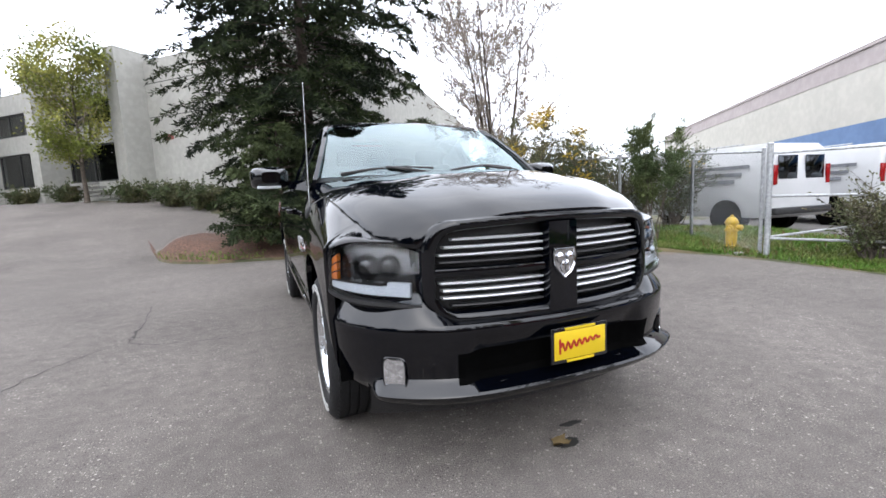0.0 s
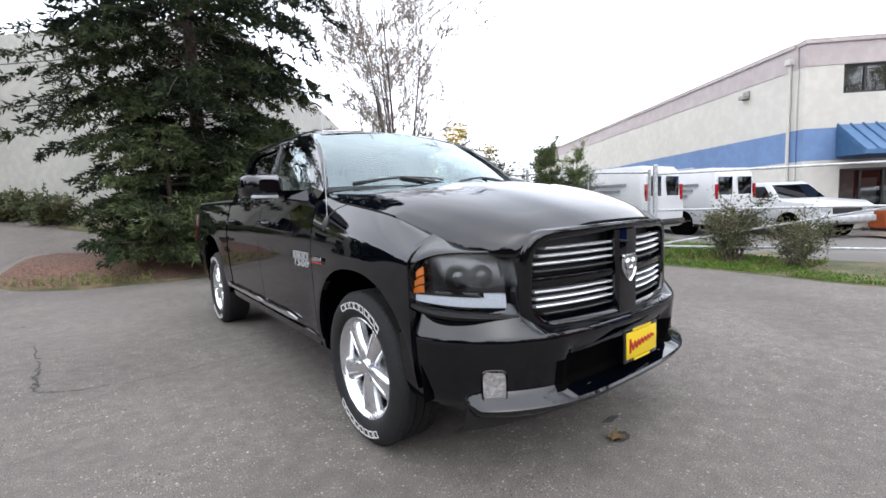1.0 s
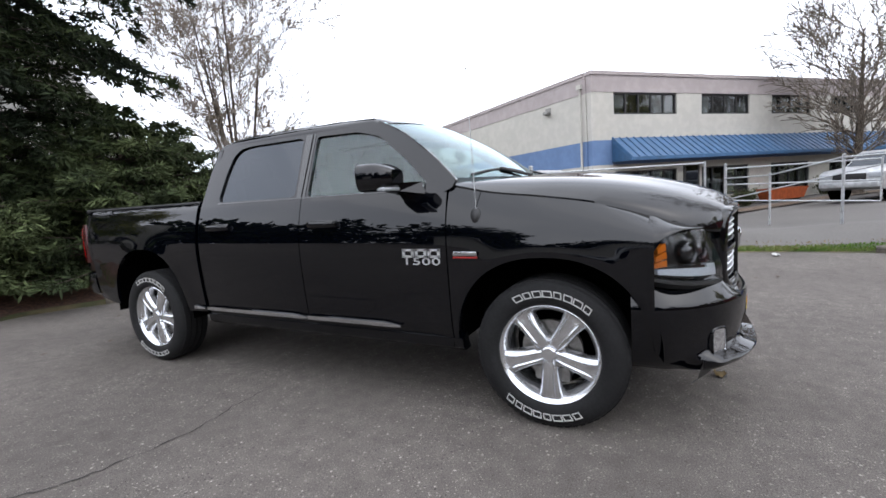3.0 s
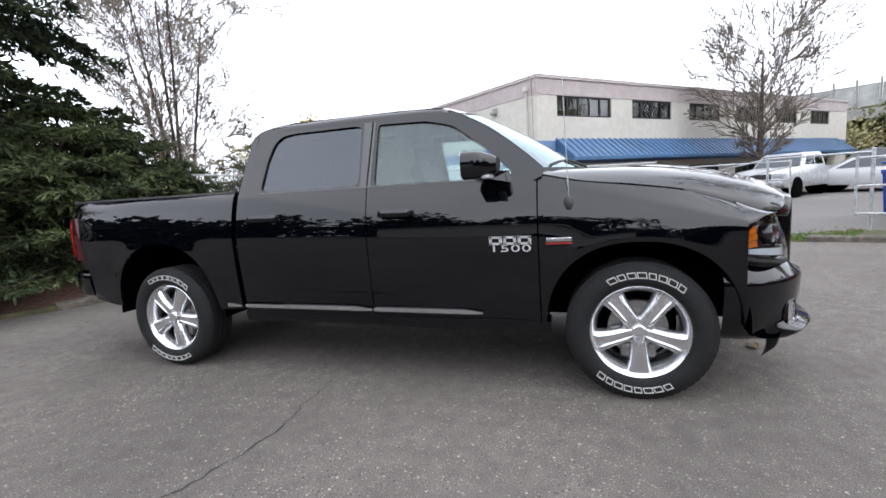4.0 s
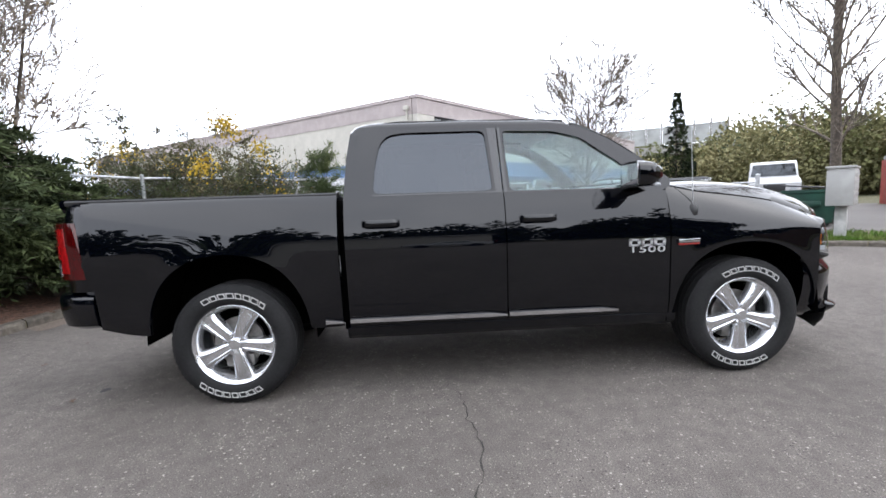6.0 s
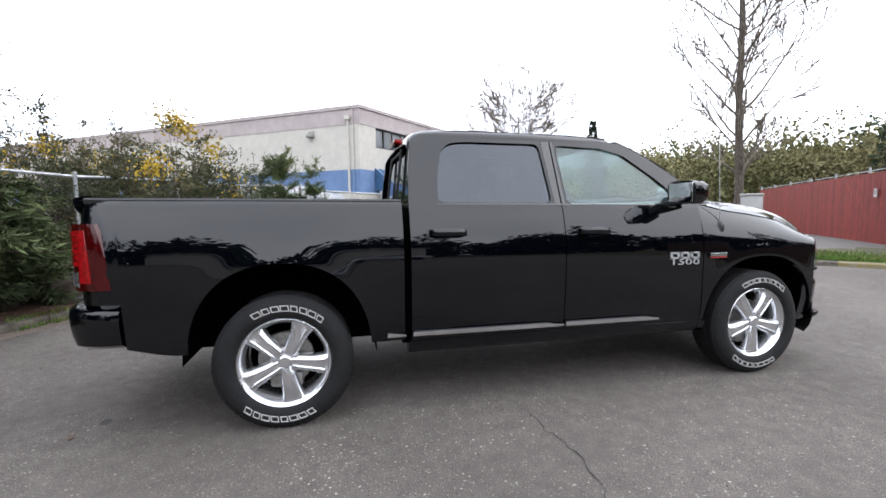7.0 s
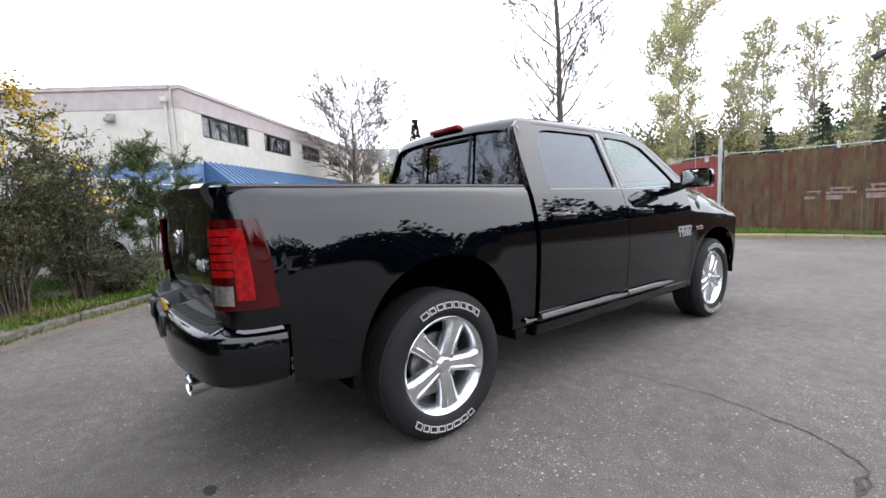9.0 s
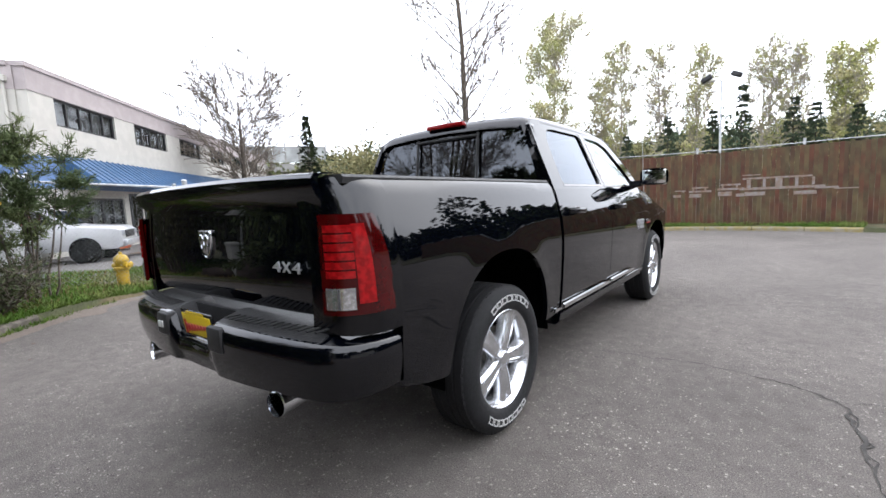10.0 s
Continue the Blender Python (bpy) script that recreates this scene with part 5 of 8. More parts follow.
def lettering(body, size, at, rot, parent, name, material, depth=0.006, width=0.2):
    """Raised characters, each a part of its own, spread over a width."""
    pitch = width / len(body)
    for i, ch in enumerate(body):
        cu = bpy.data.curves.new(name, "FONT")
        cu.body, cu.size, cu.extrude, cu.align_x, cu.align_y = ch, size, depth / 2, "CENTER", "CENTER"
        tmp = bpy.data.objects.new(name, cu)
        me = bpy.data.meshes.new_from_object(tmp)
        bpy.data.objects.remove(tmp)
        xs = [v.co.x for v in me.vertices]
        mid, k = (max(xs) + min(xs)) / 2, min(2.0, pitch * 0.84 / (max(xs) - min(xs)))
        for v in me.vertices:
            v.co.x = (v.co.x - mid) * k
        me.materials.clear()
        me.materials.append(material)
        ob = new(name, me)
        ob.parent = parent
        ob.matrix_basis = Matrix.Translation(Vector(at) + rot @ Vector(((i - (len(body) - 1) / 2) * pitch, 0, 0))) @ rot


REAR = Matrix.Rotation(math.pi, 4, "Z") @ Matrix.Rotation(radians(90), 4, "X")
lettering("4X4", 0.062, (-0.63, 4.672, 1.045), REAR, gate, "lettering", M["badge_chrome"], width=0.20)
# bed floor and front wall
bm = bmesh.new()
bm_box(bm, (0, 3.72, 0.78), (1.08, 1.80, 0.04))
bm_box(bm, (0, 2.83, 1.05), (1.56, 0.03, 0.62))
part("bed_floor", bm, M["dull_black"], truck)
# tail lamps
TP = [(0.990, 4.452), (0.991, 4.50), (0.984, 4.55), (0.955, 4.608), (0.91, 4.650), (0.845, 4.666)]
for s in SIDES:
    def tail(u0, u1, z0, z1, out, nu=12, nv=8, slant=True):
        bm = bmesh.new()
        rows = []
        for i in range(nu + 1):
            u = u0 + (u1 - u0) * i / nu
            row = []
            for j in range(nv + 1):
                v = j / nv
                z = z0 + (z1 - z0) * v
                k = (z - 0.875) / 0.375
                uu = u + (1 - u) * 0.22 * k**2 * (1 - u) if slant else u
                x, y = plan(TP, min(1, max(0, uu)))
                dx, dy = x - 0.82, y - 4.46
                q = math.hypot(dx, dy)
                tuck = 0.024 * max(0.0, (z - 1.08) / 0.17) ** 1.6 * (1 - u)
                row.append((s * (x + dx / q * out - tuck), y + dy / q * out, z))
            rows.append(row)
        bm_grid(bm, rows, 0.02, (-s * 0.7, -0.7, 0))
        return tidy(bm)
    tl = part("tail_lamp", tail(0, 1, 0.884, 1.250, 0.006), M["lamp_red"], truck, "dark red tail lamp with clear reverse light")
    part("reverse_light", tail(0.56, 0.94, 0.905, 0.985, 0.010, 8, 4, False), M["lamp_clear"], tl, "clear reverse light")
    part("inner_lamp", tail(0.30, 0.52, 0.925, 1.215, 0.009, 8, 6), M["lamp_bright"], tl, "brighter red outer strip of the lamp")
    for k in range(6):
        z = 1.020 + 0.033 * k
        part("lamp_segment", tail(0.545, 0.92, z, z + 0.027, 0.010, 8, 3, False), M["lamp_bright"], tl)
    part("reverse_divider", tail(0.745, 0.765, 0.907, 0.983, 0.012, 2, 4, False), M["lamp_grey"], tl)
# rear bumper
RP = [(0.988, 4.425), (0.988, 4.52), (0.970, 4.60), (0.915, 4.69), (0.80, 4.742), (0.5, 4.790), (0.26, 4.806), (0.0, 4.806)]
RPRO = [(-0.22, 0.842), (-0.16, 0.840), (-0.10, 0.826), (-0.035, 0.806), (-0.010, 0.796), (0.0, 0.778), (0.004, 0.72), (-0.004, 0.62), (-0.02, 0.555), (-0.06, 0.530), (-0.12, 0.535)]
rows = []
for i in range(-48, 49):
    u = 1 - abs(i) / 48
    s = 1 if i >= 0 else -1
    x, y = plan(RP, u)
    a, b = plan(RP, max(0, u - 0.01)), plan(RP, min(1, u + 0.01))
    tx, ty = b[0] - a[0], b[1] - a[1]
    k = math.hypot(tx, ty)
    nx, ny = -ty / k, tx / k
    if nx * x + ny * (y - 4.3) < 0:
        nx, ny = -nx, -ny
    notch = 1 - step(x, 0.17, 0.215)
    row = []
    for o, z in RPRO:
        zz = z - 0.03 * (1 - u) * (1 if z > 0.7 else -0.5) - 0.105 * notch * (1 if z > 0.70 else 0)
        row.append((s * (x + nx * o), y + ny * o - 0.02 * notch, zz))
    rows.append(row)
for end, k in ((0, -1), (-1, 1)):
    ring = [(x * 0.93, y, z) for x, y, z in rows[end]]
    rows = [ring] + rows if end == 0 else rows + [ring]
bm = bmesh.new()
bm_grid(bm, rows, material=lambda i, j: 1 if j < 3 and 14 < i < 84 else 0)
rb = part("rear_bumper", tidy(bm), [M["paint"], M["step_pad"]], truck, "black rear step bumper with twin tail pipes", sharp=40)
bm = bmesh.new()
bm_box(bm, (0, 4.655, 0.72), (0.44, 0.03, 0.20))
part("plate_recess", bm, M["dull_black"], rb)
dealer_plate(rb, (0.0, 4.752, 0.735), radians(8), math.pi)
for k in (-1, 1):
    bm = bmesh.new()
    bm_box(bm, (k * 0.265, 4.780, 0.735), (0.12, 0.075, 0.11), bevel=0.012)
    sock = part("trailer_socket", bm, M["dull_black"], rb)
    if k > 0:
        bm = bmesh.new()
        bm_box(bm, (0.25, 4.820, 0.735), (0.018, 0.012, 0.032), bevel=0.003)
        bm_box(bm, (0.28, 4.820, 0.735), (0.018, 0.012, 0.032), bevel=0.003)
        part("socket_pin", bm, M["sign_white"], sock)
for i in range(14):
    for s in SIDES:
        bm = bmesh.new()
        x = 0.28 + i * 0.042
        bm_box(bm, (s * x, plan(RP, 1 - x / 1.25)[1] - 0.075, 0.822), (0.016, 0.070, 0.005), bevel=0.001)
        part("step_tread", bm, M["step_pad"], rb, smooth=False)
for s in SIDES:
    bm = bmesh.new()
    m_ = Matrix.Translation((s * 0.595, 4.635, 0.515)) @ Matrix.Rotation(radians(-90), 4, "X") @ Matrix.Rotation(radians(s * 8), 4, "Y")
    bm_revolve(bm, [(0.042, -0.25), (0.046, 0.02), (0.052, 0.09), (0.054, 0.125), (0.050, 0.128), (0.046, 0.11), (0.042, 0.0)], m_, 28)
    part("tail_pipe", tidy(bm), M["chrome"], rb, "chrome tail pipe")

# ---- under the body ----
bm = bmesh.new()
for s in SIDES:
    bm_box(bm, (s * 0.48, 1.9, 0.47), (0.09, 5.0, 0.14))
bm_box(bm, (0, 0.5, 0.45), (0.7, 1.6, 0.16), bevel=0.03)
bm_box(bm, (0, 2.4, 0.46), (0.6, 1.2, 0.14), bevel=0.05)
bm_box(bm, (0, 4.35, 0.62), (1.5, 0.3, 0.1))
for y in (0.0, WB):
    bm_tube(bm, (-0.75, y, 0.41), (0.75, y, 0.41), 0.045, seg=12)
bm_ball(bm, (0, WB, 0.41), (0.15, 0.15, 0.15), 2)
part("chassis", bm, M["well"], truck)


def well_point(yc, a):
    """A place on the wheel well's section, a little outside the opening."""
    c, d = math.cos(a), math.sin(a)
    return yc + 0.562 * math.copysign(abs(c) ** 0.87, c), TYRE_R + 0.622 * abs(d) ** 0.87


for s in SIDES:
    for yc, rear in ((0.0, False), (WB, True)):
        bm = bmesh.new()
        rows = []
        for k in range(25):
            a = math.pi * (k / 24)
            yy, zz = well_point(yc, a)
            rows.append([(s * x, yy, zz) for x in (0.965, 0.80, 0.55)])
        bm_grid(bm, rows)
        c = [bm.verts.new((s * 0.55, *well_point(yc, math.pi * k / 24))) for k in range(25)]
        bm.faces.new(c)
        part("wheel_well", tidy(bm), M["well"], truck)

# ---- wheels ----
def wheel(at, s, turn):
    """Five-spoke polished wheel; local z points outwards."""
    face = 0.095
    bm = bmesh.new()
    bm_revolve(bm, [(0.248, -0.12), (0.236, -0.06), (0.232, 0.02), (0.238, 0.07), (0.252, 0.092), (0.262, 0.112), (0.274, 0.120), (0.281, 0.116), (0.283, 0.105), (0.276, 0.095), (0.268, 0.08), (0.268, -0.12), (0.248, -0.12)], None, 72)
    w = part("wheel", tidy(bm), M["alloy"], truck, "polished five-spoke wheel with white-lettered tyre", sharp=50)
    q = Matrix.Rotation(radians(90 if s > 0 else -90), 4, "Y")
    w.matrix_basis = Matrix.Translation(at) @ q @ Matrix.Rotation(turn, 4, "Z")
    # tyre
    bm = bmesh.new()
    prof = [(0.268, -0.10), (0.272, -0.118), (0.30, -0.136), (0.345, -0.140), (0.385, -0.128), (0.402, -0.112), (0.410, -0.095)]
    ribs = [-0.085, -0.050, -0.045, -0.004, 0.004, 0.045, 0.050, 0.085]
    tread = []
    for a, b in ((-0.095, -0.055), (-0.045, -0.005), (0.005, 0.045), (0.055, 0.095)):
        tread += [(0.4145, a), (0.415, (a + b) / 2), (0.4145, b), (0.405, b + 0.002), (0.405, b + 0.008)]
    prof += tread[:-2] + [(0.410, 0.097), (0.402, 0.113), (0.385, 0.129), (0.345, 0.141), (0.318, 0.139), (0.30, 0.135), (0.285, 0.126), (0.279, 0.116), (0.270, 0.10)]
    bm_revolve(bm, prof, None, 96)
    ty = part("tyre", tidy(bm), M["rubber"], w, "black tyre with raised white lettering", sharp=30)
    # shoulder lugs
    bm = bmesh.new()
    for k in range(60):
        a = 2 * math.pi * k / 60
        for z0, zz in ((0.075, 1), (-0.075, -1)):
            m_ = Matrix.Rotation(a, 4, "Z") @ Matrix.Translation((0.3985, 0, z0)) @ Matrix.Rotation(zz * radians(24), 4, "Y")
            bm_box(bm, (0, 0, 0.012 * zz), (0.009, 0.026, 0.036), m=m_)
    tagged(part("tread_rubber", bm, M["rubber"], ty, smooth=False), kind="stuff")
    # plain white raised outlines along two arcs of the sidewall
    for arc in (0.5, 1.5):
        bm = bmesh.new()
        for k in range(8):
            a = math.pi * arc + math.pi / 2 + (k - 3.5) * 0.160 - turn + 0.12 * s
            m_ = Matrix.Rotation(a, 4, "Z") @ Matrix.Translation((0.343, 0, 0.1405))
            # slanted raised outlines of uneven width
            m_ = m_ @ Matrix(((1, 0, 0, 0), (0.22, 1, 0, 0), (0, 0, 1, 0), (0, 0, 0, 1)))
            wide = (0.042, 0.036, 0.046)[(k + int(arc)) % 3]
            for c, d in (((0.0, -wide / 2, 0), (0.036, 0.0055, 0.004)), ((0.0, wide / 2, 0), (0.036, 0.0055, 0.004)), ((0.0155, 0, 0), (0.0055, wide + 0.0055, 0.004)), ((-0.0155, 0, 0), (0.0055, wide + 0.0055, 0.004))):
                bm_box(bm, c, d, m=m_)
        part("tyre_mark", bm, M["tyre_white"], ty, "raised white outlines on the sidewall", smooth=False)
    # spokes
    for k in range(5):
        m_ = Matrix.Rotation(2 * math.pi * k / 5 + math.pi, 4, "Z")
        bm = bmesh.new()
        rings = []
        # broad crowned spokes with a shallow groove, flared where they meet the rim
        for r, hw, zt, dep in ((0.030, 0.030, 0.092, 0.001), (0.055, 0.040, 0.098, 0.002), (0.09, 0.0450, 0.104, 0.005), (0.14, 0.0490, 0.107, 0.006), (0.19, 0.0545, 0.106, 0.006), (0.23, 0.0630, 0.103, 0.005), (0.252, 0.0740, 0.101, 0.004), (0.268, 0.0900, 0.103, 0.002)):
            rings.append([m_ @ Vector((r, y * hw, zt + z)) for y, z in ((-1.12, -0.06), (-1.05, -0.028), (-0.95, -0.015), (-0.74, -0.004), (-0.50, 0.0), (-0.36, -dep), (0.36, -dep), (0.50, 0.0), (0.74, -0.004), (0.95, -0.015), (1.05, -0.028), (1.12, -0.06))])
        bm_loft(bm, rings)
        part("spoke", tidy(bm), M["alloy"], w, sharp=30)
        bm = bmesh.new()
        a = 2 * math.pi * (k + 0.5) / 5 + math.pi
        bm_tube(bm, (0.066 * math.cos(a), 0.066 * math.sin(a), 0.06), (0.066 * math.cos(a), 0.066 * math.sin(a), 0.098), 0.011, 0.010, seg=6)
        part("lug_nut", bm, M["chrome"], w)
    bm = bmesh.new()
    bm_revolve(bm, [(0.055, 0.06), (0.088, 0.07), (0.090, 0.080), (0.05, 0.088), (0.043, 0.090), (0.041, 0.104), (0.034, 0.110), (0.0, 0.112)], None, 36)
    part("hub_cap", tidy(bm), M["alloy"], w)
    bm = bmesh.new()
    bm_revolve(bm, [(0.0, -0.01), (0.168, -0.01), (0.168, 0.018), (0.09, 0.018), (0.088, 0.04), (0.0, 0.04)], None, 48)
    part("brake_disc", tidy(bm), M["disc"], w)
    bm = bmesh.new()
    bm_box(bm, (0, 0, 0), (0.09, 0.20, 0.08), bevel=0.02, m=Matrix.Rotation(math.pi - turn, 4, "Z") @ Matrix.Translation((0.135, 0, 0.0)))
    part("brake_caliper", bm, M["disc"], w)
    bm = bmesh.new()
    bm_revolve(bm, [(0.232, -0.10), (0.0, -0.10)], None, 36)
    part("wheel_back", tidy(bm), M["well"], w)
    return w


for s in SIDES:
    wheel((s * 0.850, 0.0, TYRE_R), s, 0.0)
    wheel((s * 0.850, WB, TYRE_R), s, radians(-9 * s))

# ---- badges, antenna, gap fillers ----
LEFT_FACE = Matrix.Rotation(radians(-90), 4, "Z") @ Matrix.Rotation(radians(90), 4, "X")
RIGHT_FACE = Matrix.Rotation(radians(90), 4, "Z") @ Matrix.Rotation(radians(90), 4, "X")
for s, rot in ((-1, LEFT_FACE), (1, RIGHT_FACE)):
    lettering("1500", 0.060, (s * 1.000, 0.725, 0.935), rot, truck, "lettering", M["badge_chrome"], width=0.265)
    for k in range(3):
        bm = bmesh.new()
        y0 = 0.725 + 0.088 - 0.088 * k
        for c, d in (((0, 0.019), (0.078, 0.013)), ((-0.031, 0.0), (0.018, 0.05)), ((0.031, 0.0), (0.018, 0.05)), ((0, -0.019), (0.078, 0.013))):
            bm_box(bm, (s * 1.0, y0 + c[0], 0.986 + c[1]), (0.008, d[0], d[1]))
        part("chrome_mark", bm, M["badge_chrome"], truck, "plain chrome block mark", smooth=False)
    bm = bmesh.new()
    bm_box(bm, (s * 1.012, 0.435, 0.985), (0.008, 0.150, 0.024), bevel=0.003)
    part("fender_badge", bm, M["chrome"], truck, "chrome and red fender badge")
    bm = bmesh.new()
    bm_box(bm, (s * 1.012, 0.435, 0.963), (0.007, 0.150, 0.009), bevel=0.003)
    part("fender_badge", bm, M["red_mark"], truck, "red bar of the fender badge")
    # blocks behind the door gaps, coloured as dark as the gaps' shade
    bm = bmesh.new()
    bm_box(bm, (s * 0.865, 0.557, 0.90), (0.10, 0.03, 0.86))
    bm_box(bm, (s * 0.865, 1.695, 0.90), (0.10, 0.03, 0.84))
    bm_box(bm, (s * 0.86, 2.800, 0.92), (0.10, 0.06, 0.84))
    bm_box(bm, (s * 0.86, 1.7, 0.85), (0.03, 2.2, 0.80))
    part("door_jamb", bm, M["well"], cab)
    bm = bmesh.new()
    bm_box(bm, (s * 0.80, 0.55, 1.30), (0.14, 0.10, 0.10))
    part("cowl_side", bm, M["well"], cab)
bm = bmesh.new()
bm_loft(bm, [[(-0.968 + 0.25 * (z - 1.165) + 0.014 * k * math.cos(a), 0.375 + 0.022 * k * math.sin(a), z) for a in [2 * math.pi * q / 10 for q in range(10)]] for k, z in ((0.3, 1.150), (0.9, 1.160), (1.3, 1.185), (1.35, 1.208), (1.0, 1.228), (0.35, 1.236))])
mast = part("antenna", bm, M["dull_black"], truck, "thin whip antenna on the fender")
bm = bmesh.new()
bm_tube(bm, (-0.951, 0.375, 1.23), (-0.93, 0.395, 2.0), 0.0030, 0.0018, seg=6)
part("mast", bm, M["galv"], mast)
bm = bmesh.new()
bm_ball(bm, (-0.93, 0.395, 2.0), (0.005, 0.005, 0.008), 1)
part("mast_tip", bm, M["galv"], mast)
bm = bmesh.new()
bm_loft(bm, [[(-0.02, 2.45, 1.872), (-0.02, 2.57, 1.872), (-0.033, 2.575, 1.932)], [(-0.055, 2.45, 1.872), (-0.055, 2.57, 1.872), (-0.042, 2.575, 1.932)]])
part("roof_fin", tidy(bm), M["paint"], cab)

# the body sits a little higher at the back
def rake(y):
    return 0.0095 * max(-0.7, y - 1.3)


for ob in list(truck.children_recursive):
    chain, o = [], ob
    while o is not None and o is not truck:
        chain.append(o)
        o = o.parent
    if any(k.name.startswith("wheel") and not k.name.startswith("wheel_well") for k in chain):
        continue
    if any(k.matrix_basis.translation.length > 0.01 for k in chain[1:]):
        continue
    if ob.matrix_basis.translation.length > 0.01:
        ob.location.z += rake(ob.location.y)
        continue
    for v in ob.data.vertices:
        v.co.z += rake(v.co.y)

# ---- plants ----
def gz(x, y):
    return float(ground_z(x, y))


def tubes(segments, sides):
    """Tapered tubes for a list of (a, b, ra, rb)."""
    A = np.array([s[0] for s in segments], float)
    B = np.array([s[1] for s in segments], float)
    RA, RB = np.array([s[2] for s in segments]), np.array([s[3] for s in segments])
    d = B - A
    d /= np.linalg.norm(d, axis=1, keepdims=True) + 1e-9
    ref = np.where(np.abs(d[:, 2:3]) > 0.9, np.array([[1.0, 0, 0]]), np.array([[0, 0, 1.0]]))
    u = np.cross(d, ref)
    u /= np.linalg.norm(u, axis=1, keepdims=True) + 1e-9
    w = np.cross(d, u)
    ang = np.arange(sides) * 2 * np.pi / sides
    ring = np.cos(ang)[None, :, None] * u[:, None, :] + np.sin(ang)[None, :, None] * w[:, None, :]
    v = np.concatenate([A[:, None] + ring * RA[:, None, None], B[:, None] + ring * RB[:, None, None]], 1).reshape(-1, 3)
    base = np.arange(len(A))[:, None] * 2 * sides
    f = []
    for j in range(sides):
        k = (j + 1) % sides
        f.append(np.concatenate([base + j, base + k, base + k + sides, base + j + sides], 1))
    return v, np.concatenate(f)


def branch_out(rng, start, way, length, radius, depth, out, tips, kids=(4, 6), angle=0.75, up=0.25, shrink=0.6, wobble=0.14):
    """Grow a limb of a few bent segments with side limbs; out collects segments by depth."""
    p, d = np.array(start, float), np.array(way, float)
    n = 5 if depth > 1 else 3
    joints = [p]
    for i in range(n):
        d = d + rng.normal(0, wobble, 3)
        d[2] += up * 0.12
        d /= np.linalg.norm(d)
        q = p + d * length / n
        out.append((p, q, radius * (1 - 0.8 * i / n), radius * (1 - 0.8 * (i + 1) / n), depth))
        p = q
        joints.append(p)
    if depth == 0:
        tips.append((p, d))
        return
    for k in range(rng.integers(kids[0], kids[1] + 1)):
        t = rng.uniform(0.25, 1.0)
        i = min(n - 1, int(t * n))
        at = joints[i] + (joints[i + 1] - joints[i]) * (t * n - i)
        side = np.cross(d, rng.normal(size=3))
        side /= np.linalg.norm(side) + 1e-9
        nd = d * math.cos(angle) + side * math.sin(angle)
        nd[2] += up * 0.3
        nd /= np.linalg.norm(nd)
        branch_out(rng, at, nd, length * shrink * rng.uniform(0.7, 1.15) * (1.15 - 0.5 * t), radius * 0.42 * (1.2 - 0.5 * t), depth - 1, out, tips, kids, angle, up, shrink, wobble)


def trunk_skin(pts, radii, sides=10):
    """One connected tapered tube along a bent line."""
    v, f = [], []
    for i, (p, r) in enumerate(zip(pts, radii)):
        for j in range(sides):
            t = 2 * math.pi * j / sides
            v.append((p[0] + r * math.cos(t), p[1] + r * math.sin(t), p[2]))
    for i in range(len(pts) - 1):
        for j in range(sides):
            k = (j + 1) % sides
            f.append((i * sides + j, i * sides + k, (i + 1) * sides + k, (i + 1) * sides + j))
    f.append(tuple(range((len(pts) - 1) * sides, len(pts) * sides)))
    return v, f


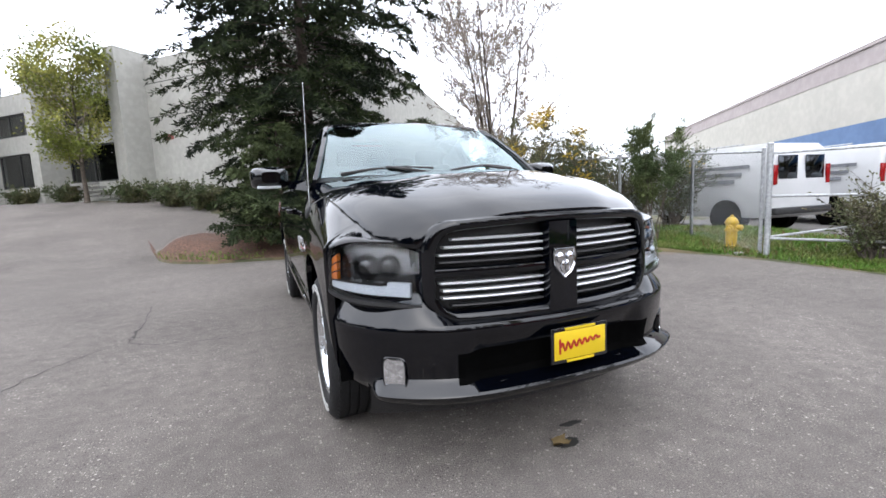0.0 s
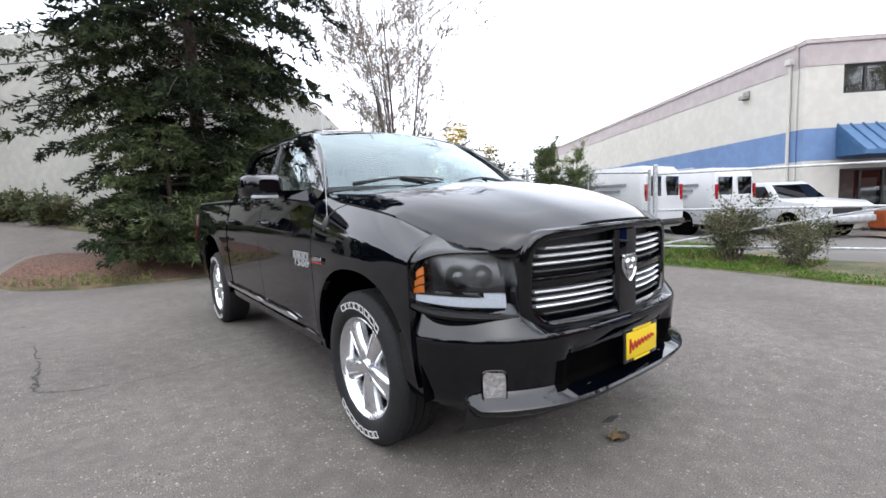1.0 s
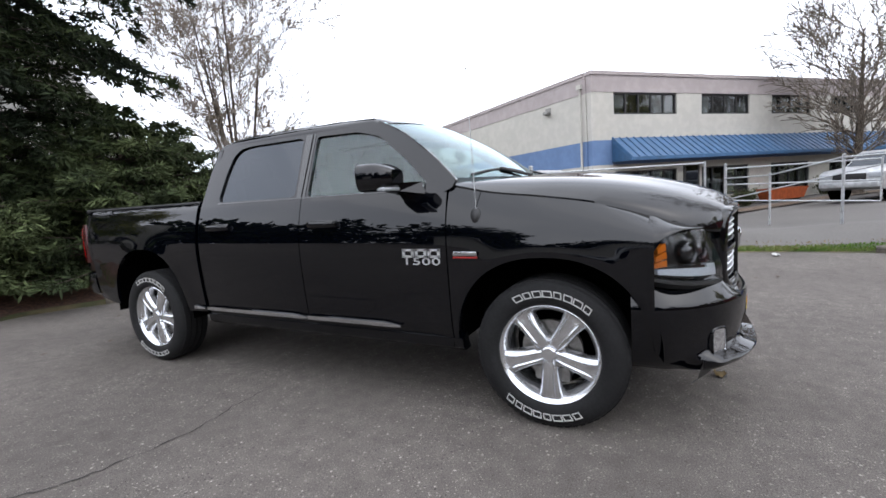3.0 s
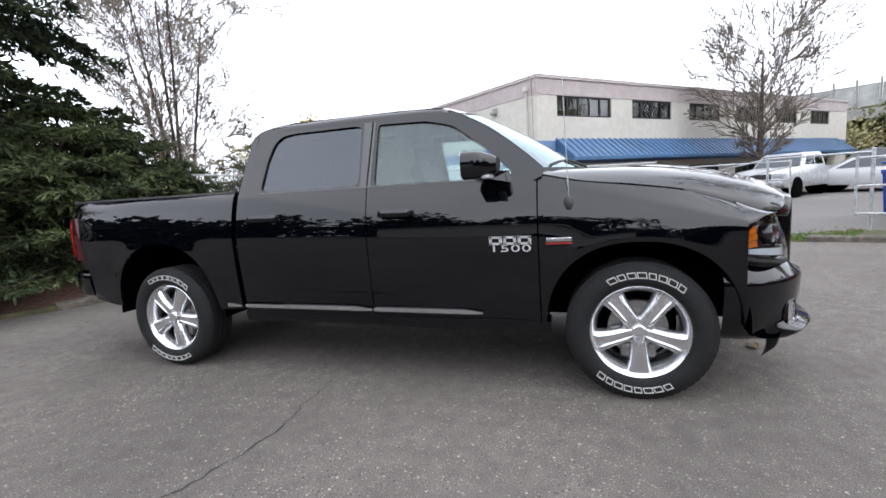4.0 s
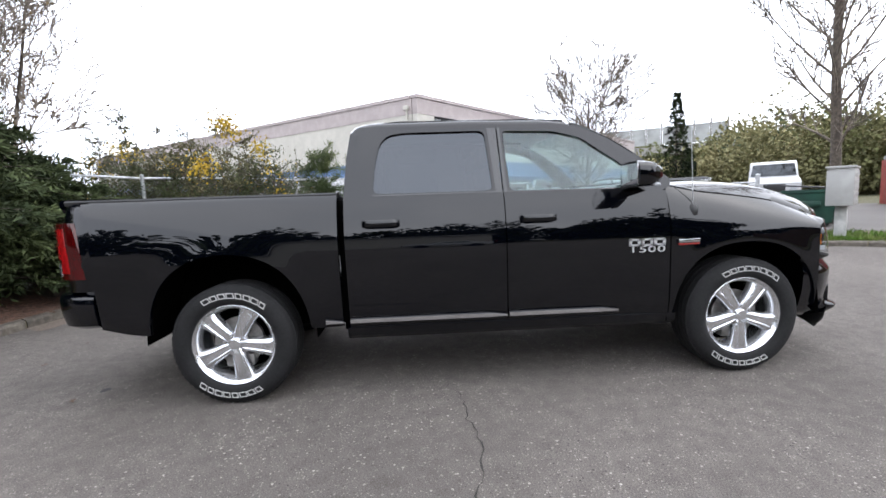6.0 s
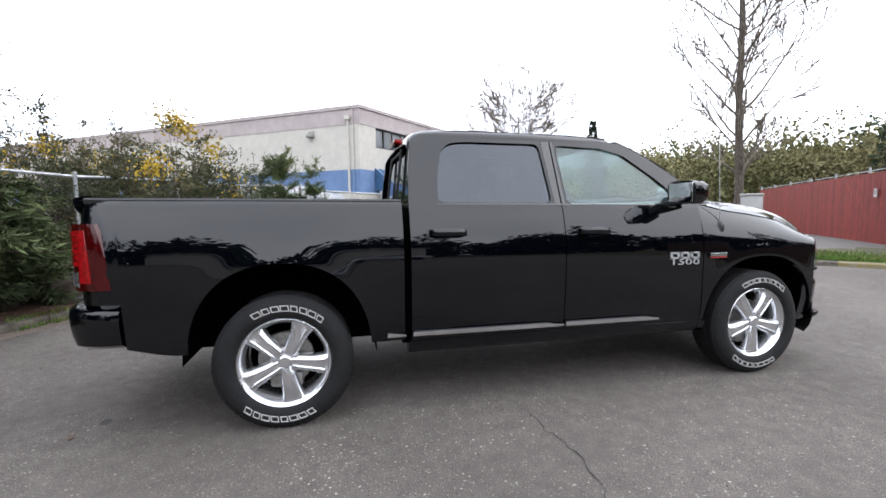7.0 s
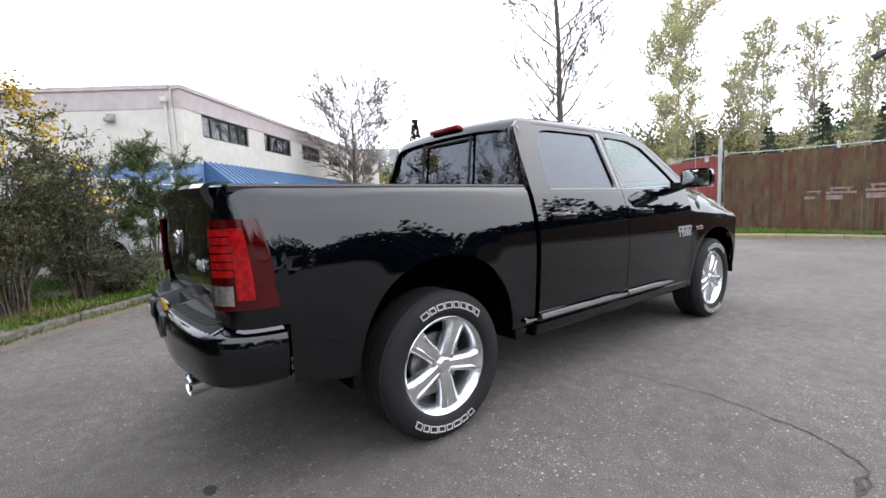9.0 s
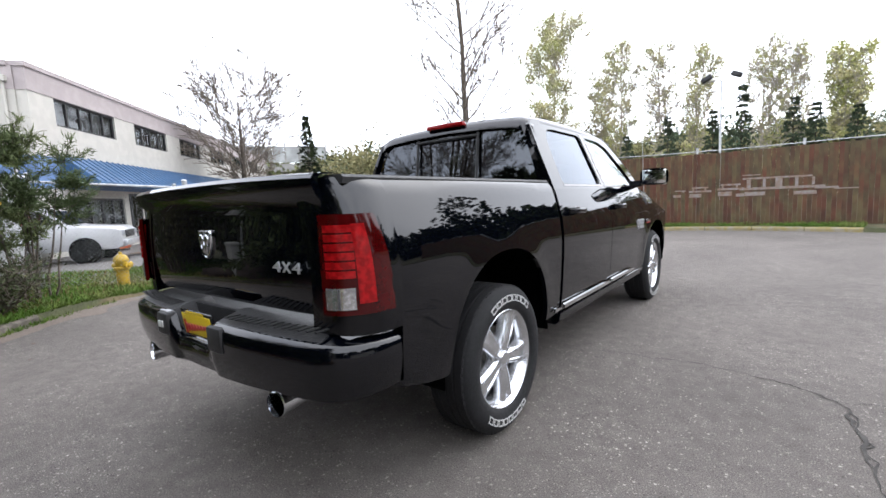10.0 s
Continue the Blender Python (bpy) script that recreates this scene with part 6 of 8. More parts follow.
def bare_tree(name, at, height, spread, seed, trunk_r, label, first=0.25, leader=True, leaves=0, leaf_mat="leaf", depth=3, limbs=24, tint="twig", stems=1, leaf_size=0.12, steep=0.7, slim=0.45, kids=(4, 6), bark="bark", group="", fine=0.004, wobble=0.10):
    """A leafless or thinly leaved tree: trunk, limbs and twigs; leaves as small blades near the tips."""
    rng = np.random.default_rng(seed)
    segs, tips = [], []
    tree = thing(name, label, "tree", (*at, gz(*at)), rng.uniform(0, 6.28), group)
    for st in range(stems):
        lean = rng.normal(0, 0.03 if stems == 1 else 0.22, 2)
        n = 12
        pts = [np.array([0.0, 0, -0.15])]
        for i in range(n):
            pts.append(pts[-1] + np.array([lean[0] + rng.normal(0, 0.02), lean[1] + rng.normal(0, 0.02), 1]) * height / n)
        rad = lambda t: trunk_r * (1 - t) ** 0.8 / (stems ** 0.4) + 0.008
        v, f = trunk_skin(pts, [rad(i / n) * (1.45 if i == 0 else 1) for i in range(n + 1)])
        raw("trunk", v, f, M[bark], tree, smooth=True)
        for k in range(limbs // stems):
            t = first + (0.985 - first) * (k + rng.uniform(0, 1)) / (limbs // stems)
            i = min(n - 1, int(t * n))
            p = pts[i] + (pts[i + 1] - pts[i]) * (t * n - i)
            a = k * 2.4 + rng.uniform(-0.4, 0.4)
            shape = math.sin(math.pi * min(1, 0.18 + 0.82 * (1 - (t - first) / (1 - first)))) ** 0.7
            ln = spread * (0.35 + 0.75 * shape) * rng.uniform(0.75, 1.15)
            w = np.array([math.cos(a), math.sin(a), steep * rng.uniform(0.7, 1.4)])
            branch_out(rng, p, w / np.linalg.norm(w), ln, rad(t) * slim + 0.005, depth - 1, segs, tips, kids=kids, angle=0.62, shrink=0.52, wobble=wobble)
    v, f = tubes([(a, b, max(r1, fine), max(r2, fine * 0.7), k) for a, b, r1, r2, k in segs], 4)
    tagged(raw("branchwork", v, f, M[tint], tree, smooth=True), kind="stuff")
    if leaves:
        ends = np.array([t[0] for t in tips])
        pick = rng.integers(0, len(ends), leaves)
        p = ends[pick] + rng.normal(0, 0.22, (leaves, 3))
        v, f = cards(p, rng.normal(size=(leaves, 3)), rng.uniform(0.6, 1.3, leaves) * leaf_size, rng.uniform(0.25, 0.4, leaves) * leaf_size, rng)
        tagged(raw("crown", v, f, M[leaf_mat], tree), kind="stuff")
    return tree


def conifer(name, at, height, radius, seed, label, low=0.3, rows=34, per=8, shoots=14, needles=12, needle="needle", droop=0.35, size=0.2, wide=0.024, power=1.15, skirt=1.0, fringe=0.3, ragged=0.45, group="", reach=0.22):
    """An evergreen: trunk, drooping boughs, side shoots along them, and needle sprays on the shoots."""
    rng = np.random.default_rng(seed)
    tree = thing(name, label, "tree", (*at, gz(*at)), 0, group)
    n = 8
    v, f = trunk_skin([(0, 0, -0.2 + height * i / n) for i in range(n + 1)], [radius * 0.05 * (1 - i / n) + 0.015 for i in range(n + 1)])
    raw("trunk", v, f, M["bark_dark"], tree, smooth=True)
    bough, P, W, L, WD = [], [], [], [], []
    for r in range(rows):
        t = (r + rng.uniform(0, 0.5)) / rows
        z = low + (height - low) * t
        for k in range(per):
            a = rng.uniform(0, 2 * math.pi)
            ln = radius * (1 - t ** power) * rng.uniform(1.12 - ragged, 1.12) * (skirt + (1 - skirt) * min(1.0, t / reach)) + 0.12
            lift = rng.uniform(0.05, 0.32)
            ca, sa = math.cos(a), math.sin(a)
            prev = np.array([0, 0, z])
            for i in range(6):
                u = (i + 1) / 6
                q = np.array([ca * ln * u, sa * ln * u, max(0.1, z + ln * (lift * u - droop * u * u))])
                bough.append((prev, q, 0.022 * (1 - u) + 0.006, 0.022 * (1 - u) + 0.003))
                prev = q
            m_ = max(5, int(shoots * (0.3 + 0.7 * ln / radius)))
            u = 0.18 + 0.82 * rng.uniform(0, 1, m_) ** 0.8
            u[0] = 0.97
            sgn = rng.choice([-1.0, 1.0], m_)
            base = np.stack([ca * ln * u, sa * ln * u, z + ln * (lift * u - droop * u * u)], 1)
            fwd = rng.uniform(0.55, 1.1, m_)
            way = np.stack([ca * fwd - sa * sgn * 0.9, sa * fwd + ca * sgn * 0.9, rng.normal(-0.22, 0.18, m_) + lift - 2 * droop * u * 0.6], 1)
            way /= np.linalg.norm(way, axis=1, keepdims=True)
            sl = (0.15 * min(1.0, ln / 0.9) + fringe * (1.15 - u) * ln) * rng.uniform(0.6, 1.2, m_)
            sl = np.minimum(sl, 1.3)
            c = np.maximum(4, (needles * (0.4 + sl / 0.6)).astype(int))
            idx = np.repeat(np.arange(m_), c)
            k_ = len(idx)
            s = rng.uniform(0.0, 1.0, k_)
            pts = base[idx] + way[idx] * (sl[idx] * s)[:, None] + rng.normal(0, 0.02, (k_, 3))
            pts[:, 2] -= 0.22 * sl[idx] * s * s
            pts[:, 2] = np.maximum(pts[:, 2], 0.06)
            P.append(pts)
            W.append(way[idx] + rng.normal(0, 0.5, (k_, 3)))
            L.append(rng.uniform(0.6, 1.25, k_) * size)
            WD.append(rng.uniform(0.6, 1.3, k_) * wide)
    v, f = tubes(bough, 3)
    tagged(raw("bough_wood", v, f, M["bark_dark"], tree), kind="stuff")
    v, f = cards(np.concatenate(P), np.concatenate(W), np.concatenate(L), np.concatenate(WD), rng)
    tagged(raw("crown", v, f, M[needle], tree), kind="stuff")
    return tree


def shrub(name, at, height, width, seed, label, leaf="broom_leaf", flowers=0, stems=26, leaf_n=5200, leaf_len=0.055, category="shrub", lean=(0, 0), bare=0.25, group="", slender=1.0):
    """A loose shrub of many upright stems with small leaves, and flowers in tufts."""
    rng = np.random.default_rng(seed)
    ob = thing(name, label, category, (*at, gz(*at)), 0, group)
    leaf_n = int(leaf_n * 1.25)
    segs, P, F = [], [], []
    for s in range(stems):
        a, r = rng.uniform(0, 6.28), width * 0.5 * rng.uniform(0.1, 1) ** 0.6
        h = height * rng.uniform(0.55, 1.0) * (1 - 0.25 * (r / (width * 0.5)))
        p = np.array([math.cos(a) * r * 0.25, math.sin(a) * r * 0.25, -0.05])
        top = np.array([math.cos(a) * r + lean[0], math.sin(a) * r + lean[1], h])
        last = p
        for i in range(6):
            u = (i + 1) / 6
            q = p + (top - p) * np.array([u ** 1.4, u ** 1.4, u]) + rng.normal(0, 0.03, 3)
            segs.append((last, q, 0.016 * (1 - u) + 0.005, 0.016 * (1 - u) + 0.003))
            if u > bare:
                for k in range(5):
                    w = rng.normal(size=3) * np.array([1, 1, 0.5]) + np.array([0, 0, 0.7])
                    e = q + w / np.linalg.norm(w) * rng.uniform(0.12, 0.42)
                    segs.append((q, e, 0.005, 0.002))
                    P.append((q, e))
            last = q
    v, f = tubes(segs, 4)
    tagged(raw("stemwork", v, f, M["bark"], ob), kind="stuff")
    A, B = np.array([p[0] for p in P]), np.array([p[1] for p in P])
    pick = rng.integers(0, len(A), leaf_n)
    u = rng.uniform(0.1, 1.1, (leaf_n, 1))
    pts = A[pick] + (B[pick] - A[pick]) * u + rng.normal(0, 0.03, (leaf_n, 3))
    v, f = cards(pts, (B - A)[pick] + rng.normal(0, 0.25, (leaf_n, 3)), rng.uniform(0.6, 1.3, leaf_n) * leaf_len, rng.uniform(0.16, 0.3, leaf_n) * leaf_len * slender, rng)
    tagged(raw("foliage", v, f, M[leaf], ob), kind="stuff")
    if flowers:
        hi = np.argsort(-B[:, 2])[: len(B) // 3]
        spots = B[rng.choice(hi, 4)]
        pts = spots[rng.integers(0, 4, flowers)] + rng.normal(0, 0.12, (flowers, 3))
        v, f = cards(pts, rng.normal(size=(flowers, 3)), np.full(flowers, 0.05), np.full(flowers, 0.022), rng)
        tagged(raw("blossom", v, f, M["flower"], ob), kind="stuff")
    return ob


# the big evergreen in the mulch bed, and low juniper at its foot
conifer("evergreen_tree", (0.2, 10.7), 13.5, 4.05, 3, "tall dark evergreen with drooping boughs in a mulch bed", low=0.25, rows=44, per=9, shoots=26, needles=21, droop=0.34, size=0.16, wide=0.020, power=2.2, fringe=0.22, skirt=0.55, reach=0.42)
conifer("juniper", (1.6, 8.6), 2.8, 2.4, 8, "low spreading green juniper beside the tall evergreen", low=0.1, rows=17, per=11, shoots=20, needles=18, droop=0.16, size=0.14, wide=0.017, power=1.8, group="junipers in the bed", needle="needle_mid")
conifer("juniper", (0.45, 9.4), 2.2, 1.25, 9, "low dark juniper under the tall evergreen", low=0.1, rows=10, per=9, shoots=18, needles=16, droop=0.16, size=0.14, wide=0.017, power=1.8, group="junipers in the bed", needle="needle_mid")
conifer("juniper", (-0.75, 8.9), 2.9, 1.45, 13, "low dark juniper at the front of the mulch bed", low=0.08, rows=12, per=10, shoots=18, needles=17, droop=0.16, size=0.14, wide=0.017, power=1.8, group="junipers in the bed", needle="needle_mid")
conifer("juniper", (3.0, 9.5), 3.3, 2.3, 12, "upright green juniper behind the bed", low=0.1, rows=14, per=8, shoots=18, needles=15, droop=0.16, size=0.14, wide=0.017, power=1.6, group="junipers in the bed", needle="needle_mid")
conifer("juniper", (2.75, 8.35), 2.35, 1.6, 14, "low spreading juniper at the end of the bed", low=0.1, rows=13, per=9, shoots=18, needles=16, droop=0.16, size=0.14, wide=0.017, power=1.8, group="junipers in the bed", needle="needle_mid")
# leafless trees
bare_tree("bare_tree", (7.7, 12.9), 7.4, 3.4, 21, 0.13, "leafless many-stemmed tree with a few tan leaves", first=0.12, limbs=78, stems=6, leaves=2200, leaf_mat="dry", leaf_size=0.09, depth=4, steep=1.2, slim=0.3, fine=0.0095, wobble=0.07)
bare_tree("bare_tree", (7.65, -9.15), 14.5, 4.3, 22, 0.135, "tall leafless tree with fine upswept twigs", first=0.13, limbs=60, depth=3, steep=0.95, slim=0.30, kids=(6, 8), fine=0.011, wobble=0.07, tint="branch")
bare_tree("bare_tree", (23.6, -8.5), 7.6, 3.4, 23, 0.19, "leafless spreading tree before the warehouse", first=0.2, limbs=54, depth=3, steep=0.8, slim=0.3, kids=(7, 9), fine=0.014, wobble=0.07, tint="branch")
conifer("spruce_tree", (31.2, -18.7), 9.0, 1.9, 31, "narrow dark green spruce beyond the yard", low=0.2, rows=40, per=7, shoots=8, needles=6, size=0.2, wide=0.055, droop=0.5, power=0.95, ragged=0.6)
conifer("spruce_tree", (32.6, -20.6), 4.6, 1.2, 32, "small dark green spruce beside a taller one", low=0.2, rows=18, per=7, shoots=8, needles=6, size=0.28, wide=0.07, droop=0.4, power=0.85)
# shrubs along the wire fence
FS = "shrubs along the wire fence"
shrub("broom_shrub", (4.75, 6.0), 3.1, 1.7, 41, "tall broom shrub with yellow flowers at the wire fence", flowers=1000, leaf_n=9000, group=FS)
shrub("broom_shrub", (4.3, 7.1), 2.7, 1.5, 42, "tall green broom shrub at the wire fence", leaf_n=8000, group=FS)
shrub("broom_shrub", (5.35, 5.25), 2.6, 1.2, 43, "half-bare brown broom shrub with some flowers", flowers=160, leaf_n=4000, leaf="leaf_dark", group=FS)
shrub("broom_shrub", (6.1, 7.0), 3.0, 1.8, 44, "loose green shrub behind the wire fence", flowers=150, leaf_n=6500, group=FS)
shrub("broom_shrub", (7.6, 6.6), 2.3, 1.6, 45, "loose brownish shrub behind the wire fence", leaf_n=4500, leaf="leaf_dark", flowers=120, group=FS)
shrub("broom_shrub", (5.0, 9.0), 2.6, 2.0, 46, "dense green shrub beside the mulch bed", leaf_n=7500, leaf="leaf_dark", flowers=90, group=FS)
shrub("young_pine", (6.3, 4.25), 2.6, 1.3, 47, "young pine with tufted upright branches", leaf_n=9000, leaf="needle_light", stems=8, leaf_len=0.11, category="tree", bare=0.5, slender=0.3)
shrub("broom_shrub", (5.7, 8.0), 3.3, 2.2, 53, "tall broom shrub with yellow flowers beyond the fence", leaf_n=9000, flowers=420, group=FS)
shrub("broom_shrub", (7.1, 7.6), 3.0, 2.2, 54, "tall brownish shrub beyond the fence", leaf_n=8000, leaf="leaf_dark", flowers=240, group=FS)
shrub("broom_shrub", (8.5, 5.7), 2.5, 1.8, 50, "loose brownish green shrub behind the wire fence", leaf_n=6500, leaf="leaf_dark", flowers=60, group=FS)
shrub("broom_shrub", (6.9, 5.4), 2.2, 1.4, 51, "thin green shrub growing through the wire fence", leaf_n=4500, flowers=80, group=FS)
shrub("bramble", (7.0, 0.9), 1.25, 1.1, 48, "low leafy bramble at the gate post", leaf_n=3000, leaf="broom_leaf", leaf_len=0.055, stems=14, bare=0.3)
shrub("bramble", (6.9, 0.0), 0.9, 1.0, 52, "low leafy bramble under the gate", leaf_n=1900, leaf="broom_leaf", leaf_len=0.05, stems=11, bare=0.3)
shrub("bramble", (5.6, 4.9), 0.8, 1.5, 49, "low leafy bramble along the fence", leaf_n=2200, leaf="leaf_dark", leaf_len=0.06)
# trees and hedge along the far fence
for i, (x, y, h, n) in enumerate(((17.8, -40.6, 17.5, 9000), (11.0, -42.5, 15.6, 2600), (7.3, -43.4, 15.0, 1300), (5.0, -43.8, 13.6, 2600), (-0.5, -44.3, 13.4, 1300), (-2.6, -44.4, 12.6, 1300), (-6.0, -44.2, 11.2, 5000), (14.5, -47.0, 14.0, 2600))):
    bare_tree("poplar", (x, y), h - 1.0, 4.6 if i == 0 else 2.3, 60 + i, 0.14, "slim poplar just coming into pale yellow-green leaf" if n > 2000 else "slim nearly bare pale poplar", first=0.16, limbs=44, leaves=int(n * 1.7), leaf_mat="poplar_leaf", leaf_size=0.21, depth=3, steep=1.7, tint="hazed_pale_twig", bark="hazed_pale_twig", slim=0.3, kids=(5, 8), fine=0.024, group="poplars beyond the fence")
for i, (x, y, h, r) in enumerate(((6.0, -38.5, 6.6, 1.6), (0.6, -39.3, 8.4, 1.7), (2.6, -39.0, 6.6, 1.5), (-2.8, -40.0, 7.0, 1.7), (-4.2, -40.3, 6.4, 1.6), (-6.6, -40.2, 6.0, 1.8), (14.5, -38.0, 5.8, 1.9), (21.0, -37.0, 6.4, 2.1), (10.0, -40.5, 5.6, 1.8))):
    conifer("fir_tree", (x, y), h * 1.14, r, 80 + i, "dark green fir behind the slatted fence", low=0.3, rows=22, per=7, shoots=8, needles=6, size=0.22, wide=0.055, droop=0.3, power=0.95, needle="needle_far", group="firs behind the fence")


def woods(name, spots, label, material, seed, blades=60, size=0.6):
    """Many leafy crowns, too far to count, in one mesh."""
    rng = np.random.default_rng(seed)
    P, W, S = [], [], []
    for x, y, h, r in spots:
        z0 = gz(x, y)
        k = blades
        u = rng.normal(size=(k, 3))
        u /= np.linalg.norm(u, axis=1, keepdims=True)
        p = u * np.array([r, r, h * 0.5]) * rng.uniform(0.55, 1.08, (k, 1)) + np.array([x, y, z0 + h * 0.5])
        P.append(p); W.append(u + rng.normal(0, 0.6, (k, 3))); S.append(rng.uniform(0.6, 1.3, k) * size)
    S = np.concatenate(S)
    v, f = cards(np.concatenate(P), np.concatenate(W), S, S * 0.42, rng)
    return tagged(raw(name, v, f, M[material]), label, "woods", kind="stuff")


rngw = np.random.default_rng(17)
def scatter(n, a0, a1, d0, d1, h, r):
    out = []
    for _ in range(n):
        a, d = radians(rngw.uniform(a0, a1)), rngw.uniform(d0, d1)
        k = rngw.uniform(0.7, 1.3)
        out.append((d * math.cos(a), d * math.sin(a), h * k, r * k))
    return out


woods("hillside_woods", scatter(420, -105, -20, 62, 170, 6.5, 3.2), "far hillside covered in spring-green woods", "leaf_far", 5, 760, 0.5)
woods("roadside_trees", scatter(80, -74, -36, 46, 60, 8.0, 2.6), "rough spring-green trees behind the slatted fence", "leaf_far", 12, 620, 0.34)
woods("hillside_firs", scatter(150, -105, -35, 55, 150, 8.5, 2.2), "dark evergreens among the hillside woods", "needle_far", 6, 300, 0.5)
woods("hedge", scatter(60, -60, -22, 50, 62, 4.0, 2.4), "rough green hedge below the bridge", "leaf_far", 7, 700, 0.33)
# trees across the street behind, which the paint mirrors
woods("street_firs", scatter(16, 120, 240, 36, 46, 12.5, 2.0), "taller firs across the street", "needle", 9, 420, 0.8)
woods("street_trees", scatter(60, 118, 242, 34, 48, 8.5, 3.6), "dark row of trees across the street", "needle", 8, 320, 1.1)

# ---- kerb round the lot ----
kerb = thing("kerb", "worn concrete kerb round the asphalt lot", "kerb", kind="structure")
def kerb_piece(a0, a1, material):
    bm = bmesh.new()
    rings = []
    for k in range(4):
        a = a0 + (a1 - a0) * k / 3
        r = float(edge_radius(a))
        def at(o, z):
            x, y = HUB[0] + (r + o) * math.cos(a), HUB[1] + (r + o) * math.sin(a)
            return (x, y, float(ramp_z(x, y)) + z)
        rings.append([at(-0.02, -0.05), at(-0.01, 0.075), at(0.02, 0.10), at(0.13, 0.11), at(0.15, 0.09), at(0.15, -0.05)])
    bm_loft(bm, rings)
    part("kerb_stone", bm, material, kerb)


a = radians(-100)
while a < radians(62):
    r = float(edge_radius(a))
    da = 1.15 / r
    yellow = math.degrees(a) < -62
    if not -36 < math.degrees(a) < 20:
        kerb_piece(a, a + da * 0.985, M["kerb_yellow"] if yellow else M["kerb"])
    a += da

# ---- asphalt marks ----
def ribbon(name, pts, width, material, label, seed, z=0.004):
    rng = random.Random(seed)
    v, f = [], []
    dense = []
    for p, q in zip(pts, pts[1:]):
        n = max(2, int(math.dist(p, q) / 0.05))
        dense += [(p[0] + (q[0] - p[0]) * i / n + rng.gauss(0, 0.012), p[1] + (q[1] - p[1]) * i / n + rng.gauss(0, 0.012)) for i in range(n)]
    for i in range(len(dense)):
        a, b = dense[max(0, i - 1)], dense[min(len(dense) - 1, i + 1)]
        d = math.hypot(b[0] - a[0], b[1] - a[1]) + 1e-6
        nx, ny = -(b[1] - a[1]) / d, (b[0] - a[0]) / d
        w = width * rng.uniform(0.3, 1.2) * min(1, 0.2 + i / 6, 0.2 + (len(dense) - 1 - i) / 6)
        x, y = dense[i]
        for s in (1, -1):
            v.append((x + s * nx * w, y + s * ny * w, float(ramp_z(x, y)) + z))
    for i in range(len(dense) - 1):
        f.append((2 * i, 2 * i + 1, 2 * i + 3, 2 * i + 2))
    return tagged(raw(name, v, f, material), label, "crack", kind="structure")


M["crack"] = mat("crack_shadow", (0.0384, 0.0352, 0.032), rough=1.0, vary=0.3)
M["tar"] = mat("old_tar", (0.0544, 0.05312, 0.0512), rough=0.9, vary=0.25)
ribbon("crack", [(-1.0, 2.07), (-1.4, 2.03), (-1.72, 1.99), (-2.0, 2.05), (-2.3, 2.14), (-2.5, 2.3), (-2.53, 2.6), (-2.53, 3.05), (-2.6, 3.6), (-2.67, 4.17)], 0.006, M["crack"], "thin crack across the asphalt", 1)
ribbon("crack", [(-2.5, 2.27), (-2.69, 2.2), (-2.9, 1.88), (-3.08, 1.44), (-3.4, 0.9)], 0.006, M["crack"], "thin crack across the asphalt", 2)
ribbon("crack", [(-2.5, 2.3), (-2.52, 2.6), (-2.52, 2.85), (-2.53, 3.1)], 0.013, M["crack"], "open crack in the asphalt", 3, 0.006)

def patch(name, at, r, material, label, seed, z=0.004, flat=0.6):
    rng = random.Random(seed)
    bm = bmesh.new()
    vs = [bm.verts.new((at[0] + r * rng.uniform(0.7, 1.15) * math.cos(t), at[1] + flat * r * rng.uniform(0.7, 1.15) * math.sin(t), z)) for t in [2 * math.pi * k / 18 for k in range(18)]]
    bm.faces.new(vs)
    return solid(name, bm, material, label, "stain", kind="structure", smooth=False)


M["oil"] = mat("oil_stain", (0.0224, 0.02112, 0.0192), rough=0.6, vary=0.3)
M["rust_dirt"] = mat("brown_dirt_stain", (0.118, 0.088, 0.068), rough=0.95, vary=0.2, scale=40, second=(0.150, 0.124, 0.104))
patch("stain", (0.07, -0.89), 0.075, M["oil"], "small dark oil stain on asphalt", 1)
patch("stain", (0.20, -0.75), 0.07, M["oil"], "small dark oil stain on asphalt", 2, 0.005, 0.35)
patch("stain", (-0.58, 4.72), 0.05, M["oil"], "small dark oil stain on asphalt", 3)
rl = random.Random(11)
def litter(at, r, material, label, seed):
    rng = random.Random(seed)
    bm = bmesh.new()
    n = 5
    vs = [[bm.verts.new((at[0] + (i / n - 0.5) * r * 2 + rng.gauss(0, r * 0.1), at[1] + (j / n - 0.5) * r * 1.3 + rng.gauss(0, r * 0.1), gz(*at) + 0.012 + rng.uniform(0, r * 0.45))) for j in range(n)] for i in range(n)]
    for i in range(n - 1):
        for j in range(n - 1):
            bm.faces.new((vs[i][j], vs[i + 1][j], vs[i + 1][j + 1], vs[i][j + 1]))
    return solid("litter", bm, material, label, "litter")


litter((0.04, -0.88), 0.055, M["dry"], "crumpled tan leaf on the asphalt", 1)
litter((5.45, -2.15), 0.09, M["sign_white"], "scrap of white paper at the verge", 2)
litter((6.35, 2.45), 0.10, M["concrete"], "pale scrap lying in the grass", 3)
for k in range(22):
    x, y = rl.uniform(-3.5, 5.5), rl.choice([rl.uniform(4.6, 7.0), rl.uniform(-6, -1.5)])
    litter((x if y > 0 else rl.uniform(2, 5.5), y), rl.uniform(0.018, 0.035), M["dirt"], "small dry brown leaf on asphalt", 20 + k)

